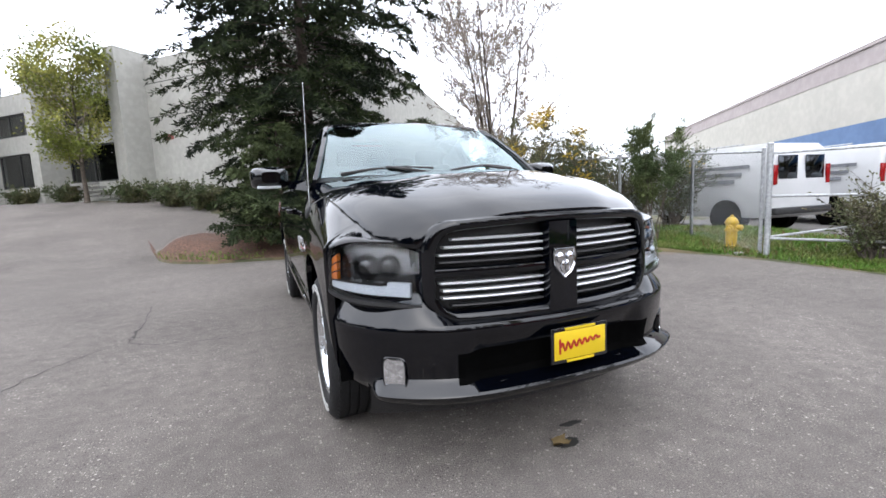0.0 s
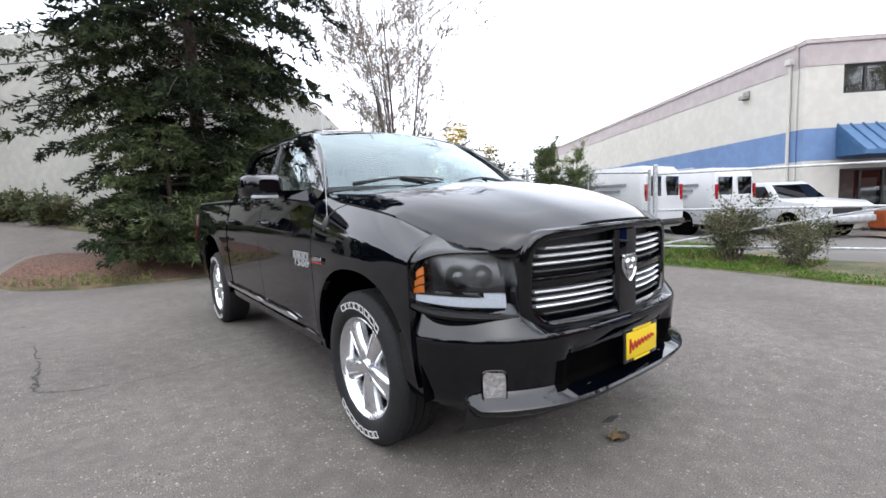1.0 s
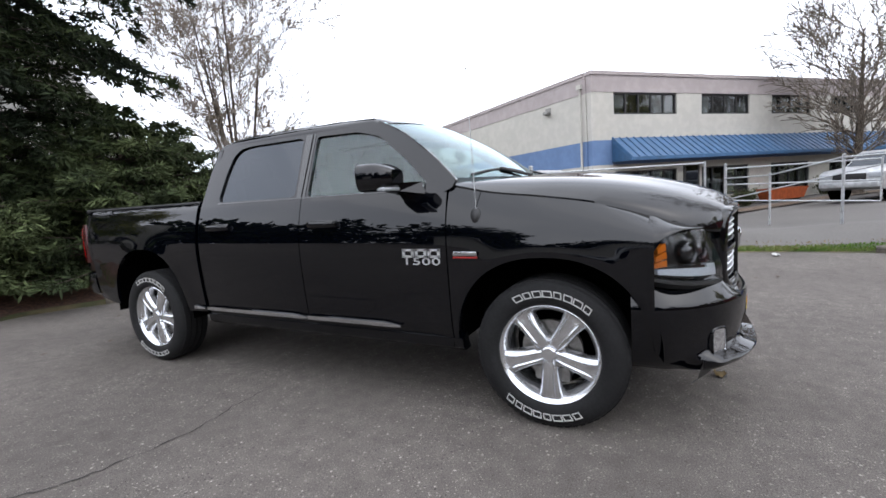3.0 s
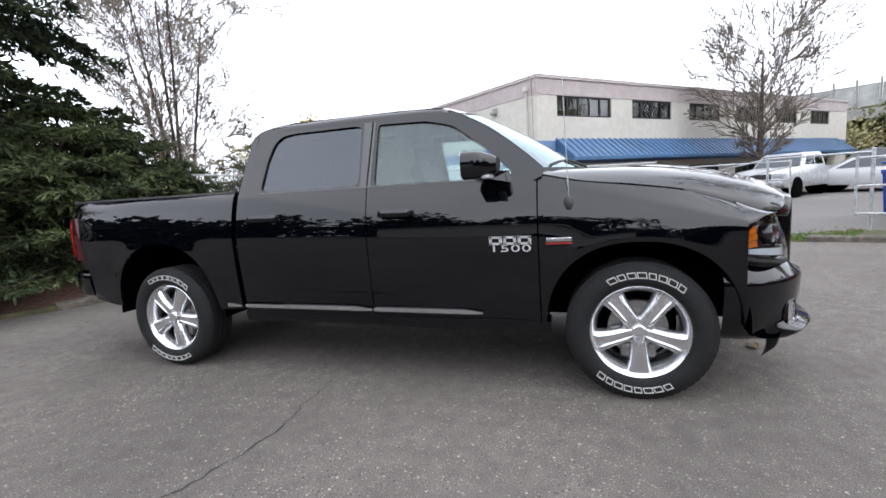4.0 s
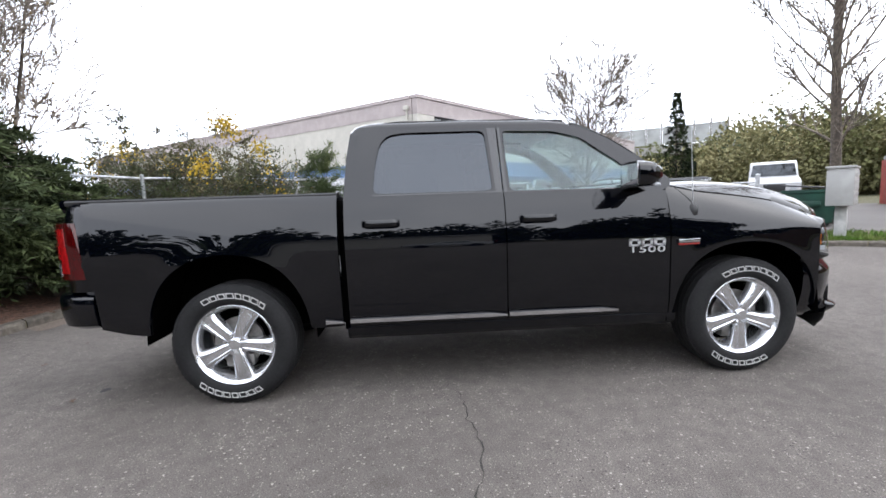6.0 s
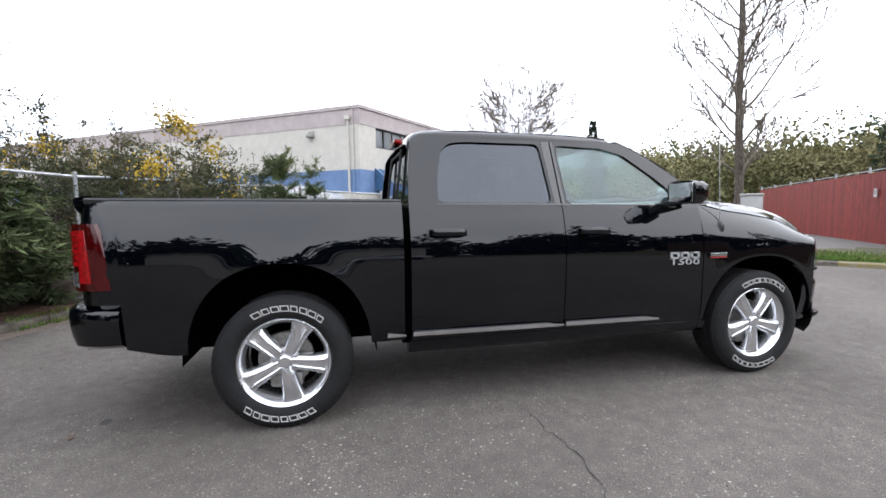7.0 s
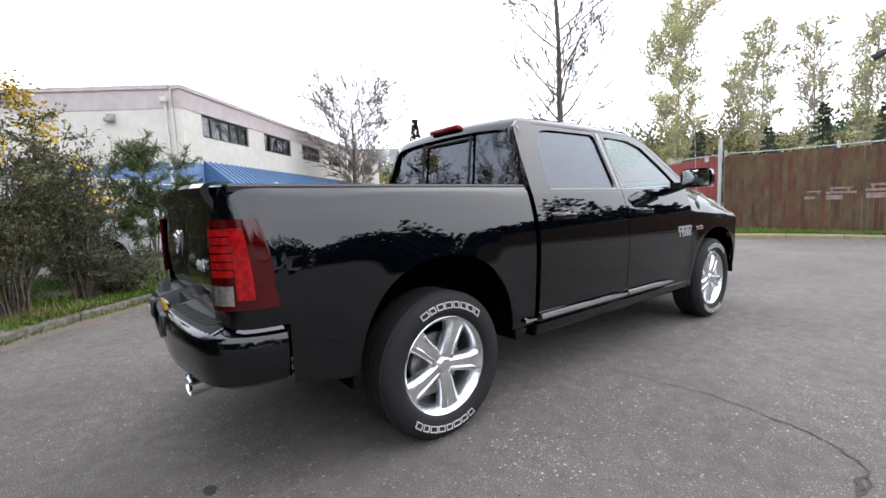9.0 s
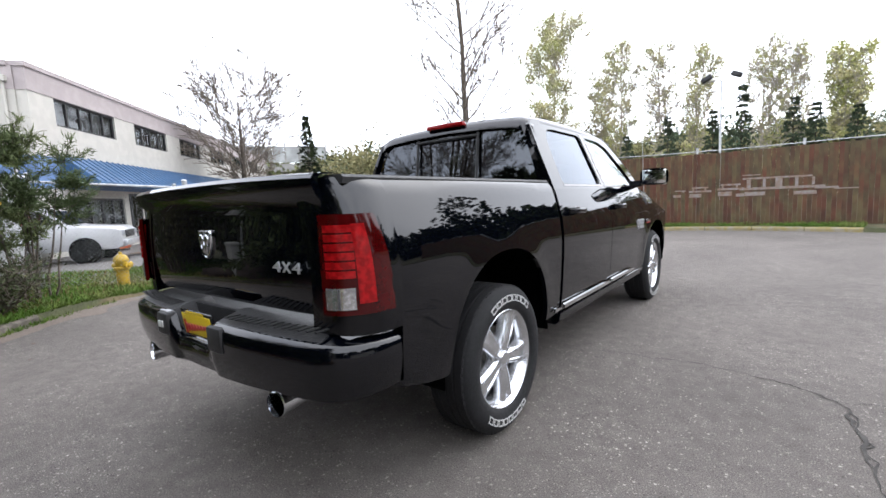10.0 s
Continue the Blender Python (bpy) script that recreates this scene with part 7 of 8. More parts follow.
# ---- mulch bed and grass ----
v, f = [], []
NB, NR = 60, 10
for i in range(NB + 1):
    a = radians(47 + 54.5 * i / NB)
    for j in range(NR + 1):
        r = float(edge_radius(a)) + 0.0 + (3.7 * (j / NR) ** 1.3) * (0.25 + 0.75 * min(1, 1.6 * math.sin(math.pi * min(1, 0.05 + 0.95 * i / NB))))
        x, y = HUB[0] + r * math.cos(a), HUB[1] + r * math.sin(a)
        v.append((x, y, gz(x, y) + 0.018 + 0.02 * noise.noise((x * 3, y * 3, 0))))
for i in range(NB):
    for j in range(NR):
        k = i * (NR + 1) + j
        f.append((k, k + NR + 1, k + NR + 2, k + 1))
tagged(raw("mulch_bed", v, f, M["mulch"], smooth=True), "reddish bark mulch bed under the evergreen", "garden bed", kind="structure")
v, f = [], []
ND_, NR_ = 44, 24
for i in range(ND_ + 1):
    a = radians(62 + 43 * i / ND_)
    c_, s_ = math.cos(a), math.sin(a)
    # the strip before the grey building
    far_r = (-1.0345 * (1.0 - 13.06) + 0.51 + 2.0) / (c_ + 1.0345 * s_)
    for j in range(NR_ + 1):
        near_r = float(edge_radius(a)) + 3.3 if a < radians(100) else 9.2 + 0.2 * math.degrees(a - radians(100))
        r = near_r + (far_r - near_r) * j / NR_
        x, y = HUB[0] + r * c_, HUB[1] + r * s_
        v.append((x, y, max(gz(x, y) if a < radians(100) else 0.0, float(ramp_z(x, y))) + 0.035))
for i in range(ND_):
    for j in range(NR_):
        k = i * (NR_ + 1) + j
        f.append((k, k + NR_ + 1, k + NR_ + 2, k + 1))
tagged(raw("driveway", v, f, M["asphalt"], smooth=True), "asphalt drive climbing behind the mulch bed", "pavement", kind="structure")
q = [along(BC, BD, s_, o_) for s_, o_ in ((0.0, 2.2), (28.0, 2.2), (28.0, 3.4), (0.0, 3.4))]
sheet("planting_strip", q, 12, M["dirt"], 0.06, "brown planting strip before the warehouse")


def grass(name, n, a0, a1, o0, o1, seed, material, label, h=0.10):
    rng = np.random.default_rng(seed)
    a = np.radians(rng.uniform(a0, a1, n))
    o = o0 + (o1 - o0) * rng.uniform(0, 1, n) ** 1.4
    r = edge_radius(a) + o
    x, y = HUB[0] + r * np.cos(a), HUB[1] + r * np.sin(a)
    lump = np.array([noise.noise((px * 0.9, py * 0.9, seed)) for px, py in zip(x, y)])
    keep = lump > -0.25 + 0.3 * rng.uniform(-1, 1, n)
    x, y = x[keep], y[keep]
    k = len(x)
    p = np.stack([x, y, ground_z(x, y) - 0.01], 1)
    w = np.stack([rng.normal(0, 0.45, k), rng.normal(0, 0.45, k), np.ones(k)], 1)
    hh = h * rng.uniform(0.5, 1.5, k)
    v, f = cards(p, w, hh, np.full(k, 0.006) + 0.02 * h, rng, bend=0.3)
    return tagged(raw(name, v, f, M[material]), label, "grass", kind="stuff")


grass("verge_grass", 40000, 2, 46, 0.05, 3.4, 1, "blade", "short green verge grass along the lot", 0.085)
grass("verge_grass", 9000, -8, 2, 0.03, 1.6, 6, "blade", "thin green verge grass along the lot", 0.055)
grass("verge_grass", 7000, -34, -8, 0.02, 0.7, 7, "blade", "thin green verge grass along the lot", 0.045)
grass("dry_grass", 3000, 4, 46, 0.2, 3.0, 2, "dry", "dry tan grass stalks on the verge", 0.10)
grass("dry_grass", 1400, -34, 4, 0.1, 1.2, 9, "dry", "sparse dry grass on the worn verge", 0.04)
grass("far_verge_grass", 16000, -100, -42, 0.15, 1.5, 3, "blade", "green grass strip below the slatted fence", 0.10)
grass("bed_weeds", 600, 84, 101, 0.1, 0.7, 4, "blade", "bright weeds at the mulch bed's edge", 0.10)

grass("kerb_weeds", 2600, 18, 54, -0.12, 0.16, 8, "blade", "weeds growing along the kerb's foot", 0.06)
# silt washed along the kerb
v, f = [], []
rng_ = random.Random(4)
for i in range(121):
    a = radians(16 + 44 * i / 120)
    r = float(edge_radius(a))
    wide = 0.30 + 0.55 * max(0.0, noise.noise((i * 0.09, 2.0, 0.0))) + rng_.uniform(0, 0.05)
    for o in (-wide, 0.0):
        x, y = HUB[0] + (r + o) * math.cos(a), HUB[1] + (r + o) * math.sin(a)
        v.append((x, y, 0.004))
for i in range(120):
    f.append((2 * i, 2 * i + 1, 2 * i + 3, 2 * i + 2))
tagged(raw("silt", v, f, M["rust_dirt"]), "brown silt washed along the kerb", "dirt", kind="structure")

# rocks and a utility pedestal at the bed's end
def boulder(at, s, seed):
    rng = random.Random(seed)
    bm = bmesh.new()
    bmesh.ops.create_icosphere(bm, subdivisions=3, radius=1.0)
    for vtx in bm.verts:
        k = 1 + 0.35 * noise.noise(vtx.co * 1.3 + Vector((seed, 0, 0))) + 0.12 * noise.noise(vtx.co * 4 + Vector((seed, 3, 0)))
        vtx.co = Vector((vtx.co.x * s[0], vtx.co.y * s[1], vtx.co.z * s[2])) * k
    return solid("boulder", bm, M["rock"], "rough dark brown boulder beside the shrubs", "rock", (*at, gz(*at) + s[2] * 0.45), rng.uniform(0, 6))


boulder((3.6, 7.0), (0.42, 0.36, 0.34), 1)
boulder((2.95, 7.55), (0.36, 0.30, 0.26), 2)
boulder((4.15, 6.55), (0.22, 0.25, 0.17), 3)
ped = thing("utility_pedestal", "small grey-green utility pedestal among the shrubs", "utility box", (3.85, 6.75, gz(3.85, 6.75)))
bm = bmesh.new()
bm_box(bm, (0, 0, 0.38), (0.16, 0.16, 0.80), bevel=0.02)
part("body", bm, M["mailbox"], ped)
bm = bmesh.new()
bm_box(bm, (0, 0, 0.80), (0.19, 0.19, 0.10), bevel=0.03)
part("cap", bm, M["mailbox"], ped)

# ---- hydrant ----
hyd = thing("fire_hydrant", "yellow fire hydrant standing in the grass", "hydrant", (6.98, 3.03, gz(6.98, 3.03) - 0.02))
bm = bmesh.new()
bm_revolve(bm, [(0.0, 0.0), (0.14, 0.0), (0.14, 0.04), (0.095, 0.05), (0.095, 0.30), (0.12, 0.31), (0.12, 0.35), (0.095, 0.36), (0.10, 0.46), (0.0, 0.46)], None, 24)
part("barrel", tidy(bm), M["hydrant"], hyd)
bm = bmesh.new()
bm_revolve(bm, [(0.0, 0.455), (0.115, 0.455), (0.118, 0.48), (0.09, 0.54), (0.05, 0.575), (0.025, 0.58), (0.025, 0.62), (0.0, 0.62)], None, 24)
part("bonnet", tidy(bm), M["hydrant"], hyd)
for k in range(3):
    t = radians(200 + k * 90)
    bm = bmesh.new()
    bm_tube(bm, (0.08 * math.cos(t), 0.08 * math.sin(t), 0.38), (0.17 * math.cos(t), 0.17 * math.sin(t), 0.38), 0.055, 0.055, seg=14)
    bm_tube(bm, (0.17 * math.cos(t), 0.17 * math.sin(t), 0.38), (0.195 * math.cos(t), 0.195 * math.sin(t), 0.38), 0.03, 0.02, seg=6)
    part("nozzle_cap", bm, M["hydrant"], hyd)

# ---- wire fence along the yard ----
def fence_run(name, posts, top, label, mesh_wires=True, rails=("top",), post_r=0.03):
    """Posts at (x, y), a pipe along the top, and a net of wires."""
    ob = thing(name, label, "fence", (0, 0, 0))
    for x, y in posts:
        bm = bmesh.new()
        z = gz(x, y)
        bm_tube(bm, (x, y, z - 0.1), (x, y, z + top), post_r, seg=10)
        bm_ball(bm, (x, y, z + top), (post_r * 1.15, post_r * 1.15, post_r * 0.8), 2)
        part("post", bm, M["galv"], ob)
    for (x0, y0), (x1, y1) in zip(posts, posts[1:]):
        z0, z1 = gz(x0, y0), gz(x1, y1)
        for r in rails:
            h = {"top": top - 0.05, "mid": top * 0.55, "bottom": 0.12}[r]
            bm = bmesh.new()
            bm_tube(bm, (x0, y0, z0 + h), (x1, y1, z1 + h), 0.021, seg=8)
            part("rail", bm, M["galv"], ob)
        if mesh_wires:
            L = math.dist((x0, y0), (x1, y1))
            segs = []
            step_ = 0.075
            H = top - 0.1
            n = int((L + H) / step_)
            for i in range(n):
                for sgn in (1, -1):
                    s0 = i * step_ - H
                    a_, b_ = max(0, s0), min(L, s0 + H)
                    if b_ - a_ < 0.03:
                        continue
                    za, zb2 = a_ - s0, b_ - s0
                    if sgn < 0:
                        za, zb2 = H - za, H - zb2
                    pa = np.array([x0 + (x1 - x0) * a_ / L, y0 + (y1 - y0) * a_ / L, z0 + (z1 - z0) * a_ / L + 0.05 + za])
                    pb = np.array([x0 + (x1 - x0) * b_ / L, y0 + (y1 - y0) * b_ / L, z0 + (z1 - z0) * b_ / L + 0.05 + zb2])
                    segs.append((pa, pb, 0.0012, 0.0012))
            v, f = tubes(segs, 3)
            tagged(raw("wire_net", v, f, M["mesh_wire"], ob), kind="stuff")
    return ob


fence_run("wire_fence", [(1.8, 9.9), (3.1, 8.4), (4.15, 7.1), (5.1, 6.0), (6.15, 5.0), (7.2, 4.05)], 1.85, "grey chain-link fence overgrown with shrubs")
fence_run("wire_fence", [(7.2, 4.05), (6.52, 2.22)], 1.78, "short chain-link bay beside the gate post")
fence_run("wire_fence", [(15.0, -2.45), (12.0, -3.2), (9.0, -3.95), (6.2, -4.6)], 1.45, "long bare pipe fence round the yard", False, ("top",))
# gate leaves of bent pipe
def gate(name, hinge, end, z0, z1, label, sag=0.0, brace=0.0):
    ob = thing(name, label, "gate", (0, 0, 0))
    bm = bmesh.new()
    bm_tube(bm, (*hinge, gz(*hinge) - 0.1), (*hinge, z1 + 0.15), 0.045, seg=12)
    bm_ball(bm, (*hinge, z1 + 0.15), (0.05, 0.05, 0.035), 2)
    part("gate_post", bm, M["galv"], ob)
    for za, zb2 in ((z1, z1 - sag), (z0, z0 - sag), ((z0 + z1) / 2, (z0 + z1) / 2 - sag)):
        bm = bmesh.new()
        bm_tube(bm, (*hinge, za), (*end, zb2), 0.022, seg=8)
        part("rail", bm, M["galv"], ob)
    bm = bmesh.new()
    bm_tube(bm, (*end, z0 - sag), (*end, z1 - sag + 0.05), 0.024, seg=8)
    part("end_post", bm, M["galv"], ob)
    if brace:
        bm = bmesh.new()
        bm_tube(bm, (*hinge, z0 + 0.02), (*end, brace), 0.020, seg=8)
        part("brace", bm, M["galv"], ob)
    return ob


gate("pipe_gate", (6.45, 2.07), (8.0, -1.35), 0.32, 1.70, "open bent-pipe gate leaf without netting", 0.03, 1.04)
gate("pipe_gate", (15.0, -2.45), (12.2, -5.6), 0.55, 1.65, "bent-pipe gate leaf across the yard", 0.1, 1.4)
gate("pipe_gate", (5.48, -5.2), (5.95, -4.25), 0.45, 1.42, "short galvanised gate before a blue bin")

# ---- bins, mailbox ----
def bin_box(name, at, rz, size, material, label, sign=False):
    ob = thing(name, label, "dumpster", (*at, gz(*at)), rz)
    w, d, h = size
    bm = bmesh.new()
    rings = [[(-w / 2 * k, -d / 2 * k, z), (w / 2 * k, -d / 2 * k, z), (w / 2 * k, d / 2 * k, z), (-w / 2 * k, d / 2 * k, z)] for k, z in ((0.94, 0.10), (1.0, h * 0.8), (1.03, h * 0.82), (1.03, h * 0.88))]
    bm_loft(bm, rings)
    part("body", bm, material, ob, smooth=False)
    for k in (-1, 1):
        bm = bmesh.new()
        bm_loft(bm, [[(k * (w * 0.255) + sx * w * 0.25, sy * d * 0.52, h * 0.88 + (0.12 if sy > 0 else 0) + dz) for sx, sy in ((-1, -1), (1, -1), (1, 1), (-1, 1))] for dz in (0, 0.04)])
        part("lid", bm, M["dull_black"] if material is M["green_bin"] else material, ob, smooth=False)
        bm = bmesh.new()
        bm_box(bm, (k * (w / 2 + 0.06), 0, h * 0.55), (0.12, d * 0.5, 0.14), bevel=0.01)
        part("fork_pocket", bm, material, ob)
    for i in range(5):
        bm = bmesh.new()
        bm_box(bm, (-w / 2 + w * (i + 0.5) / 5, -d / 2 - 0.01, h * 0.45), (0.05, 0.06, h * 0.66), bevel=0.01)
        part("rib", bm, material, ob)
    for sx in (-1, 1):
        for sy in (-1, 1):
            bm = bmesh.new()
            bm_tube(bm, (sx * w * 0.4 - 0.03, sy * d * 0.36, 0.06), (sx * w * 0.4 + 0.03, sy * d * 0.36, 0.06), 0.06, seg=12)
            part("castor", bm, M["dull_black"], ob)
    if sign:
        bm = bmesh.new()
        bm_box(bm, (0.12, -d / 2 - 0.055, h * 0.62), (0.62, 0.012, 0.34), bevel=0.003)
        sg = part("sign", bm, M["sign_white"], ob, "white sign with coloured bars")
        bm = bmesh.new()
        bm_box(bm, (0.22, -d / 2 - 0.064, h * 0.62 + 0.09), (0.26, 0.006, 0.07))
        part("sign_bar", bm, M["plate_yellow"], sg)
        for i in range(2):
            bm = bmesh.new()
            bm_box(bm, (0.10, -d / 2 - 0.064, h * 0.62 - 0.03 - 0.07 * i), (0.44, 0.006, 0.03))
            part("sign_bar", bm, M["text_grey"], sg)
    return ob


bin_box("dumpster", (7.25, -6.15), radians(-52), (1.55, 1.0, 1.10), M["blue_bin"], "blue steel dumpster with a white sign", True)
bin_box("dumpster", (7.75, -8.5), radians(-45), (1.5, 1.1, 1.10), M["green_bin"], "dark green steel dumpster on the verge")

mb = thing("cluster_mailbox", "grey cluster mailbox on a white post at the kerb", "mailbox", (5.42, -7.12, gz(5.42, -7.12)), radians(-50))
bm = bmesh.new()
bm_box(bm, (0, 0, 1.12), (1.06, 0.45, 0.80), bevel=0.015)
part("cabinet", bm, M["mailbox"], mb)
bm = bmesh.new()
bm_box(bm, (0, 0, 1.545), (1.12, 0.50, 0.05), bevel=0.015)
part("top", bm, M["mailbox"], mb)
bm = bmesh.new()
bm_box(bm, (0, 0, 0.34), (0.24, 0.20, 0.76), bevel=0.01)
part("post", bm, M["sign_white"], mb)
for i in range(4):
    for j in range(5):
        bm = bmesh.new()
        bm_box(bm, (-0.39 + 0.26 * i, -0.228, 0.80 + 0.15 * j), (0.245, 0.010, 0.138), bevel=0.003)
        d = part("door", bm, M["mailbox"], mb)
        bm = bmesh.new()
        bm_box(bm, (-0.31 + 0.26 * i, -0.236, 0.80 + 0.15 * j), (0.02, 0.008, 0.02))
        part("lock", bm, M["galv"], d)

# ---- slatted fences ----
def slat_fence(name, a, b, z_top, material, label, slat=0.101, gap=0.003, keep=None):
    ob = thing(name, label, "fence", (0, 0, 0))
    L = math.dist(a, b)
    rz = math.atan2(b[1] - a[1], b[0] - a[0])
    n = int(L / (slat + gap))
    z0 = 0.12
    bm = bmesh.new()
    bm_box(bm, (0, 0, (z_top - z0) / 2), (slat, 0.012, z_top - z0), bevel=0.002)
    me = finish(bm, "slat", material, False)
    rng = random.Random(len(name))
    off = Vector((-math.sin(rz), math.cos(rz), 0)) * 0.06
    if off.dot(Vector((HUB[0] - a[0], HUB[1] - a[1], 0))) > 0:
        off = -off
    for i in range(n):
        s = (i + 0.5) * (slat + gap)
        x, y = a[0] + (b[0] - a[0]) * s / L, a[1] + (b[1] - a[1]) * s / L
        o = new("slat", me)
        o.parent = ob
        o.location, o.rotation_euler = (x, y, gz(x, y) - 0.02 + rng.uniform(-0.012, 0.012)), (0, rng.gauss(0, 0.0015), rz)
    for i in range(int(L / 2.6) + 1):
        x, y = a[0] + (b[0] - a[0]) * i * 2.6 / L, a[1] + (b[1] - a[1]) * i * 2.6 / L
        bm = bmesh.new()
        bm_tube(bm, (x, y, gz(x, y) - 0.1), (x, y, gz(x, y) + z_top + 0.05), 0.035, seg=10)
        p = part("post", bm, M["galv"], ob)
        p.location = off
    bm = bmesh.new()
    last = None
    for i in range(13):
        x, y = a[0] + (b[0] - a[0]) * i / 12, a[1] + (b[1] - a[1]) * i / 12
        p = (x, y, gz(x, y) + z_top - 0.06)
        if last:
            bm_tube(bm, last, p, 0.012, seg=8)
        last = p
    part("rail", bm, M["galv"], ob).location = off
    return ob


slat_fence("slat_fence", (2.75, -10.2), (17.5, -21.3), 2.32, M["red_slat"], "chain-link fence filled with dull red slats")
slat_fence("slat_fence", (2.55, -10.2), (-14.5, -10.7), 2.34, M["brown_slat"], "chain-link fence filled with rusty brown slats")
cp = thing("corner_post", "tall grey corner post between two slatted fences", "post", (2.65, -10.12, gz(2.65, -10.12)))
bm = bmesh.new()
bm_tube(bm, (0, 0, -0.1), (0, 0, 2.75), 0.055, seg=12)
part("pole", bm, M["galv"], cp)
for x, y in ((3.1, -10.4), (6.3, -12.83)):
    sg = thing("small_sign", "small white sign on the red slats", "sign", (x, y, gz(x, y) + (2.15 if x < 4 else 1.55)), math.atan2(-11.1, 14.75))
    bm = bmesh.new()
    bm_box(bm, (0, 0.04, 0), (0.20, 0.008, 0.18 if x < 4 else 0.26))
    part("plate", bm, M["sign_white"], sg, smooth=False)
    for k in range(2):
        bm = bmesh.new()
        bm_box(bm, (0, 0.046, 0.04 - 0.07 * k), (0.13, 0.004, 0.025))
        part("bar", bm, M["text_grey"], sg, smooth=False)
# faded pale paint on the slats
M["faded"] = mat("faded_grey_paint", (0.34, 0.31, 0.29), rough=0.85, scale=9, vary=0.35, second=(0.18, 0.12, 0.085), mix_lo=0.35, mix_hi=0.65)
M["faded_red"] = mat("faded_pink_paint", (0.2304, 0.0832, 0.0704), rough=0.85, scale=9, vary=0.35, second=(0.192, 0.032, 0.0256), mix_lo=0.35, mix_hi=0.65)
def faded_mural(origin, d, n, scale, material, label, strokes):
    ob = thing("faded_mural", label, "painting", (0, 0, 0))
    rz = math.atan2(d[1], d[0])
    for s, z, w, h in strokes:
        bm = bmesh.new()
        bm_box(bm, (origin[0] + d[0] * s * scale + n[0] * 0.014, origin[1] + d[1] * s * scale + n[1] * 0.014, origin[2] + z * scale), (w * scale, 0.005, h * scale), rz=rz)
        part("stroke", bm, material, ob, smooth=False)
    return ob


WAGON = [(0.0, 0.48, 1.6, 0.05), (-0.6, 0.58, 0.45, 0.03), (-0.65, 0.33, 0.10, 0.24), (-0.28, 0.33, 0.07, 0.24), (0.06, 0.33, 0.16, 0.24), (0.46, 0.33, 0.07, 0.24), (0.82, 0.34, 0.06, 0.22), (0.1, 0.18, 1.95, 0.07), (1.1, 0.14, 0.5, 0.05), (-0.5, 0.03, 0.5, 0.11), (0.65, 0.02, 0.5, 0.10), (1.5, 0.10, 0.5, 0.03)]
SALOON = [(0.0, 0.33, 0.5, 0.05), (-0.2, 0.27, 0.05, 0.09), (0.16, 0.27, 0.05, 0.09), (0.0, 0.20, 0.68, 0.06), (-0.14, 0.06, 0.36, 0.13), (0.24, 0.01, 0.2, 0.09)]
W_, N_ = (-1.0, -0.029), (-0.029, 1.0)
faded_mural((-2.05, -10.335, 1.0), W_, N_, 1.0, M["faded"], "faded grey paint of a wagon shape on brown slats", WAGON)
faded_mural((-0.95, -10.303, 1.0), W_, N_, 1.0, M["faded"], "faded grey paint of a car shape on brown slats", SALOON)
faded_mural((-0.15, -10.279, 0.98), W_, N_, 0.9, M["faded"], "faint grey paint of a car shape on brown slats", SALOON[:5])
faded_mural((0.4, -10.263, 1.0), W_, N_, 0.6, M["faded"], "faint grey paint strokes on brown slats", SALOON[::2])
faded_mural((5.55, -12.31, 1.25), (0.80, -0.60), (0.60, 0.80), 0.9, M["faded_red"], "faded pink paint strokes on red slats", SALOON[:5])

# ---- lamp pole beyond the fence ----
lp = thing("floodlight_pole", "tall pole with two dark floodlights", "street lamp", (1.6, -34.2, gz(1.6, -34.2)))
bm = bmesh.new()
bm_tube(bm, (0, 0, -0.2), (0, 0, 8.9), 0.11, 0.06, seg=10)
part("pole", bm, M["galv"], lp)
bm = bmesh.new()
bm_tube(bm, (-0.9, 0, 8.8), (0.9, 0, 8.95), 0.04, seg=8)
part("arm", bm, M["galv"], lp)
for k in (-1, 1):
    bm = bmesh.new()
    bm_box(bm, (0, 0, 0), (0.75, 0.5, 0.35), bevel=0.08, m=Matrix.Translation((k * 0.95, 0.1, 9.15)) @ Matrix.Rotation(radians(25 * k), 4, "Y"))
    part("floodlight", bm, M["dull_black"], lp)

# ---- the grey concrete building up the drive ----
NC, ND, NS = np.array([1.9, 14.5]), np.array([-0.719, 0.695]), np.array([0.577, 0.817])
NZ, NT = 1.0, 8.05
grey_building = thing("office_building", "grey concrete building with tall piers and dark windows", "building", (0, 0, 0))
PIERS = [10.8, 17.2, 23.6, 30.0]
bm = bmesh.new()
wall_piece(bm, NC, ND, 0, 10.6, NZ - 1, NT - 0.1, -0.3, 0)
part("plain_wall", bm, M["grey_wall"], grey_building, smooth=False)
for z in (6.9, 5.4):
    bm = bmesh.new()
    wall_piece(bm, NC, ND, 0.02, 10.4, z, z + 0.045, 0.0, 0.004)
    part("wall_joint", bm, M["joint"], grey_building, smooth=False)
bm = bmesh.new()
wall_piece(bm, NC, NS, 0.3, 30, NZ - 1, NT - 0.1, -0.3, 0)
part("side_wall", bm, M["grey_wall"], grey_building, smooth=False)
bm = bmesh.new()
e1, e2 = NC + ND * 38, NC + NS * 30
bm.faces.new([bm.verts.new((*p, NT - 0.25)) for p in (NC + (ND + NS) * 0.2, e1, e1 + NS * 30, e2)])
part("roof", bm, M["concrete"], grey_building, smooth=False)
rng = random.Random(9)
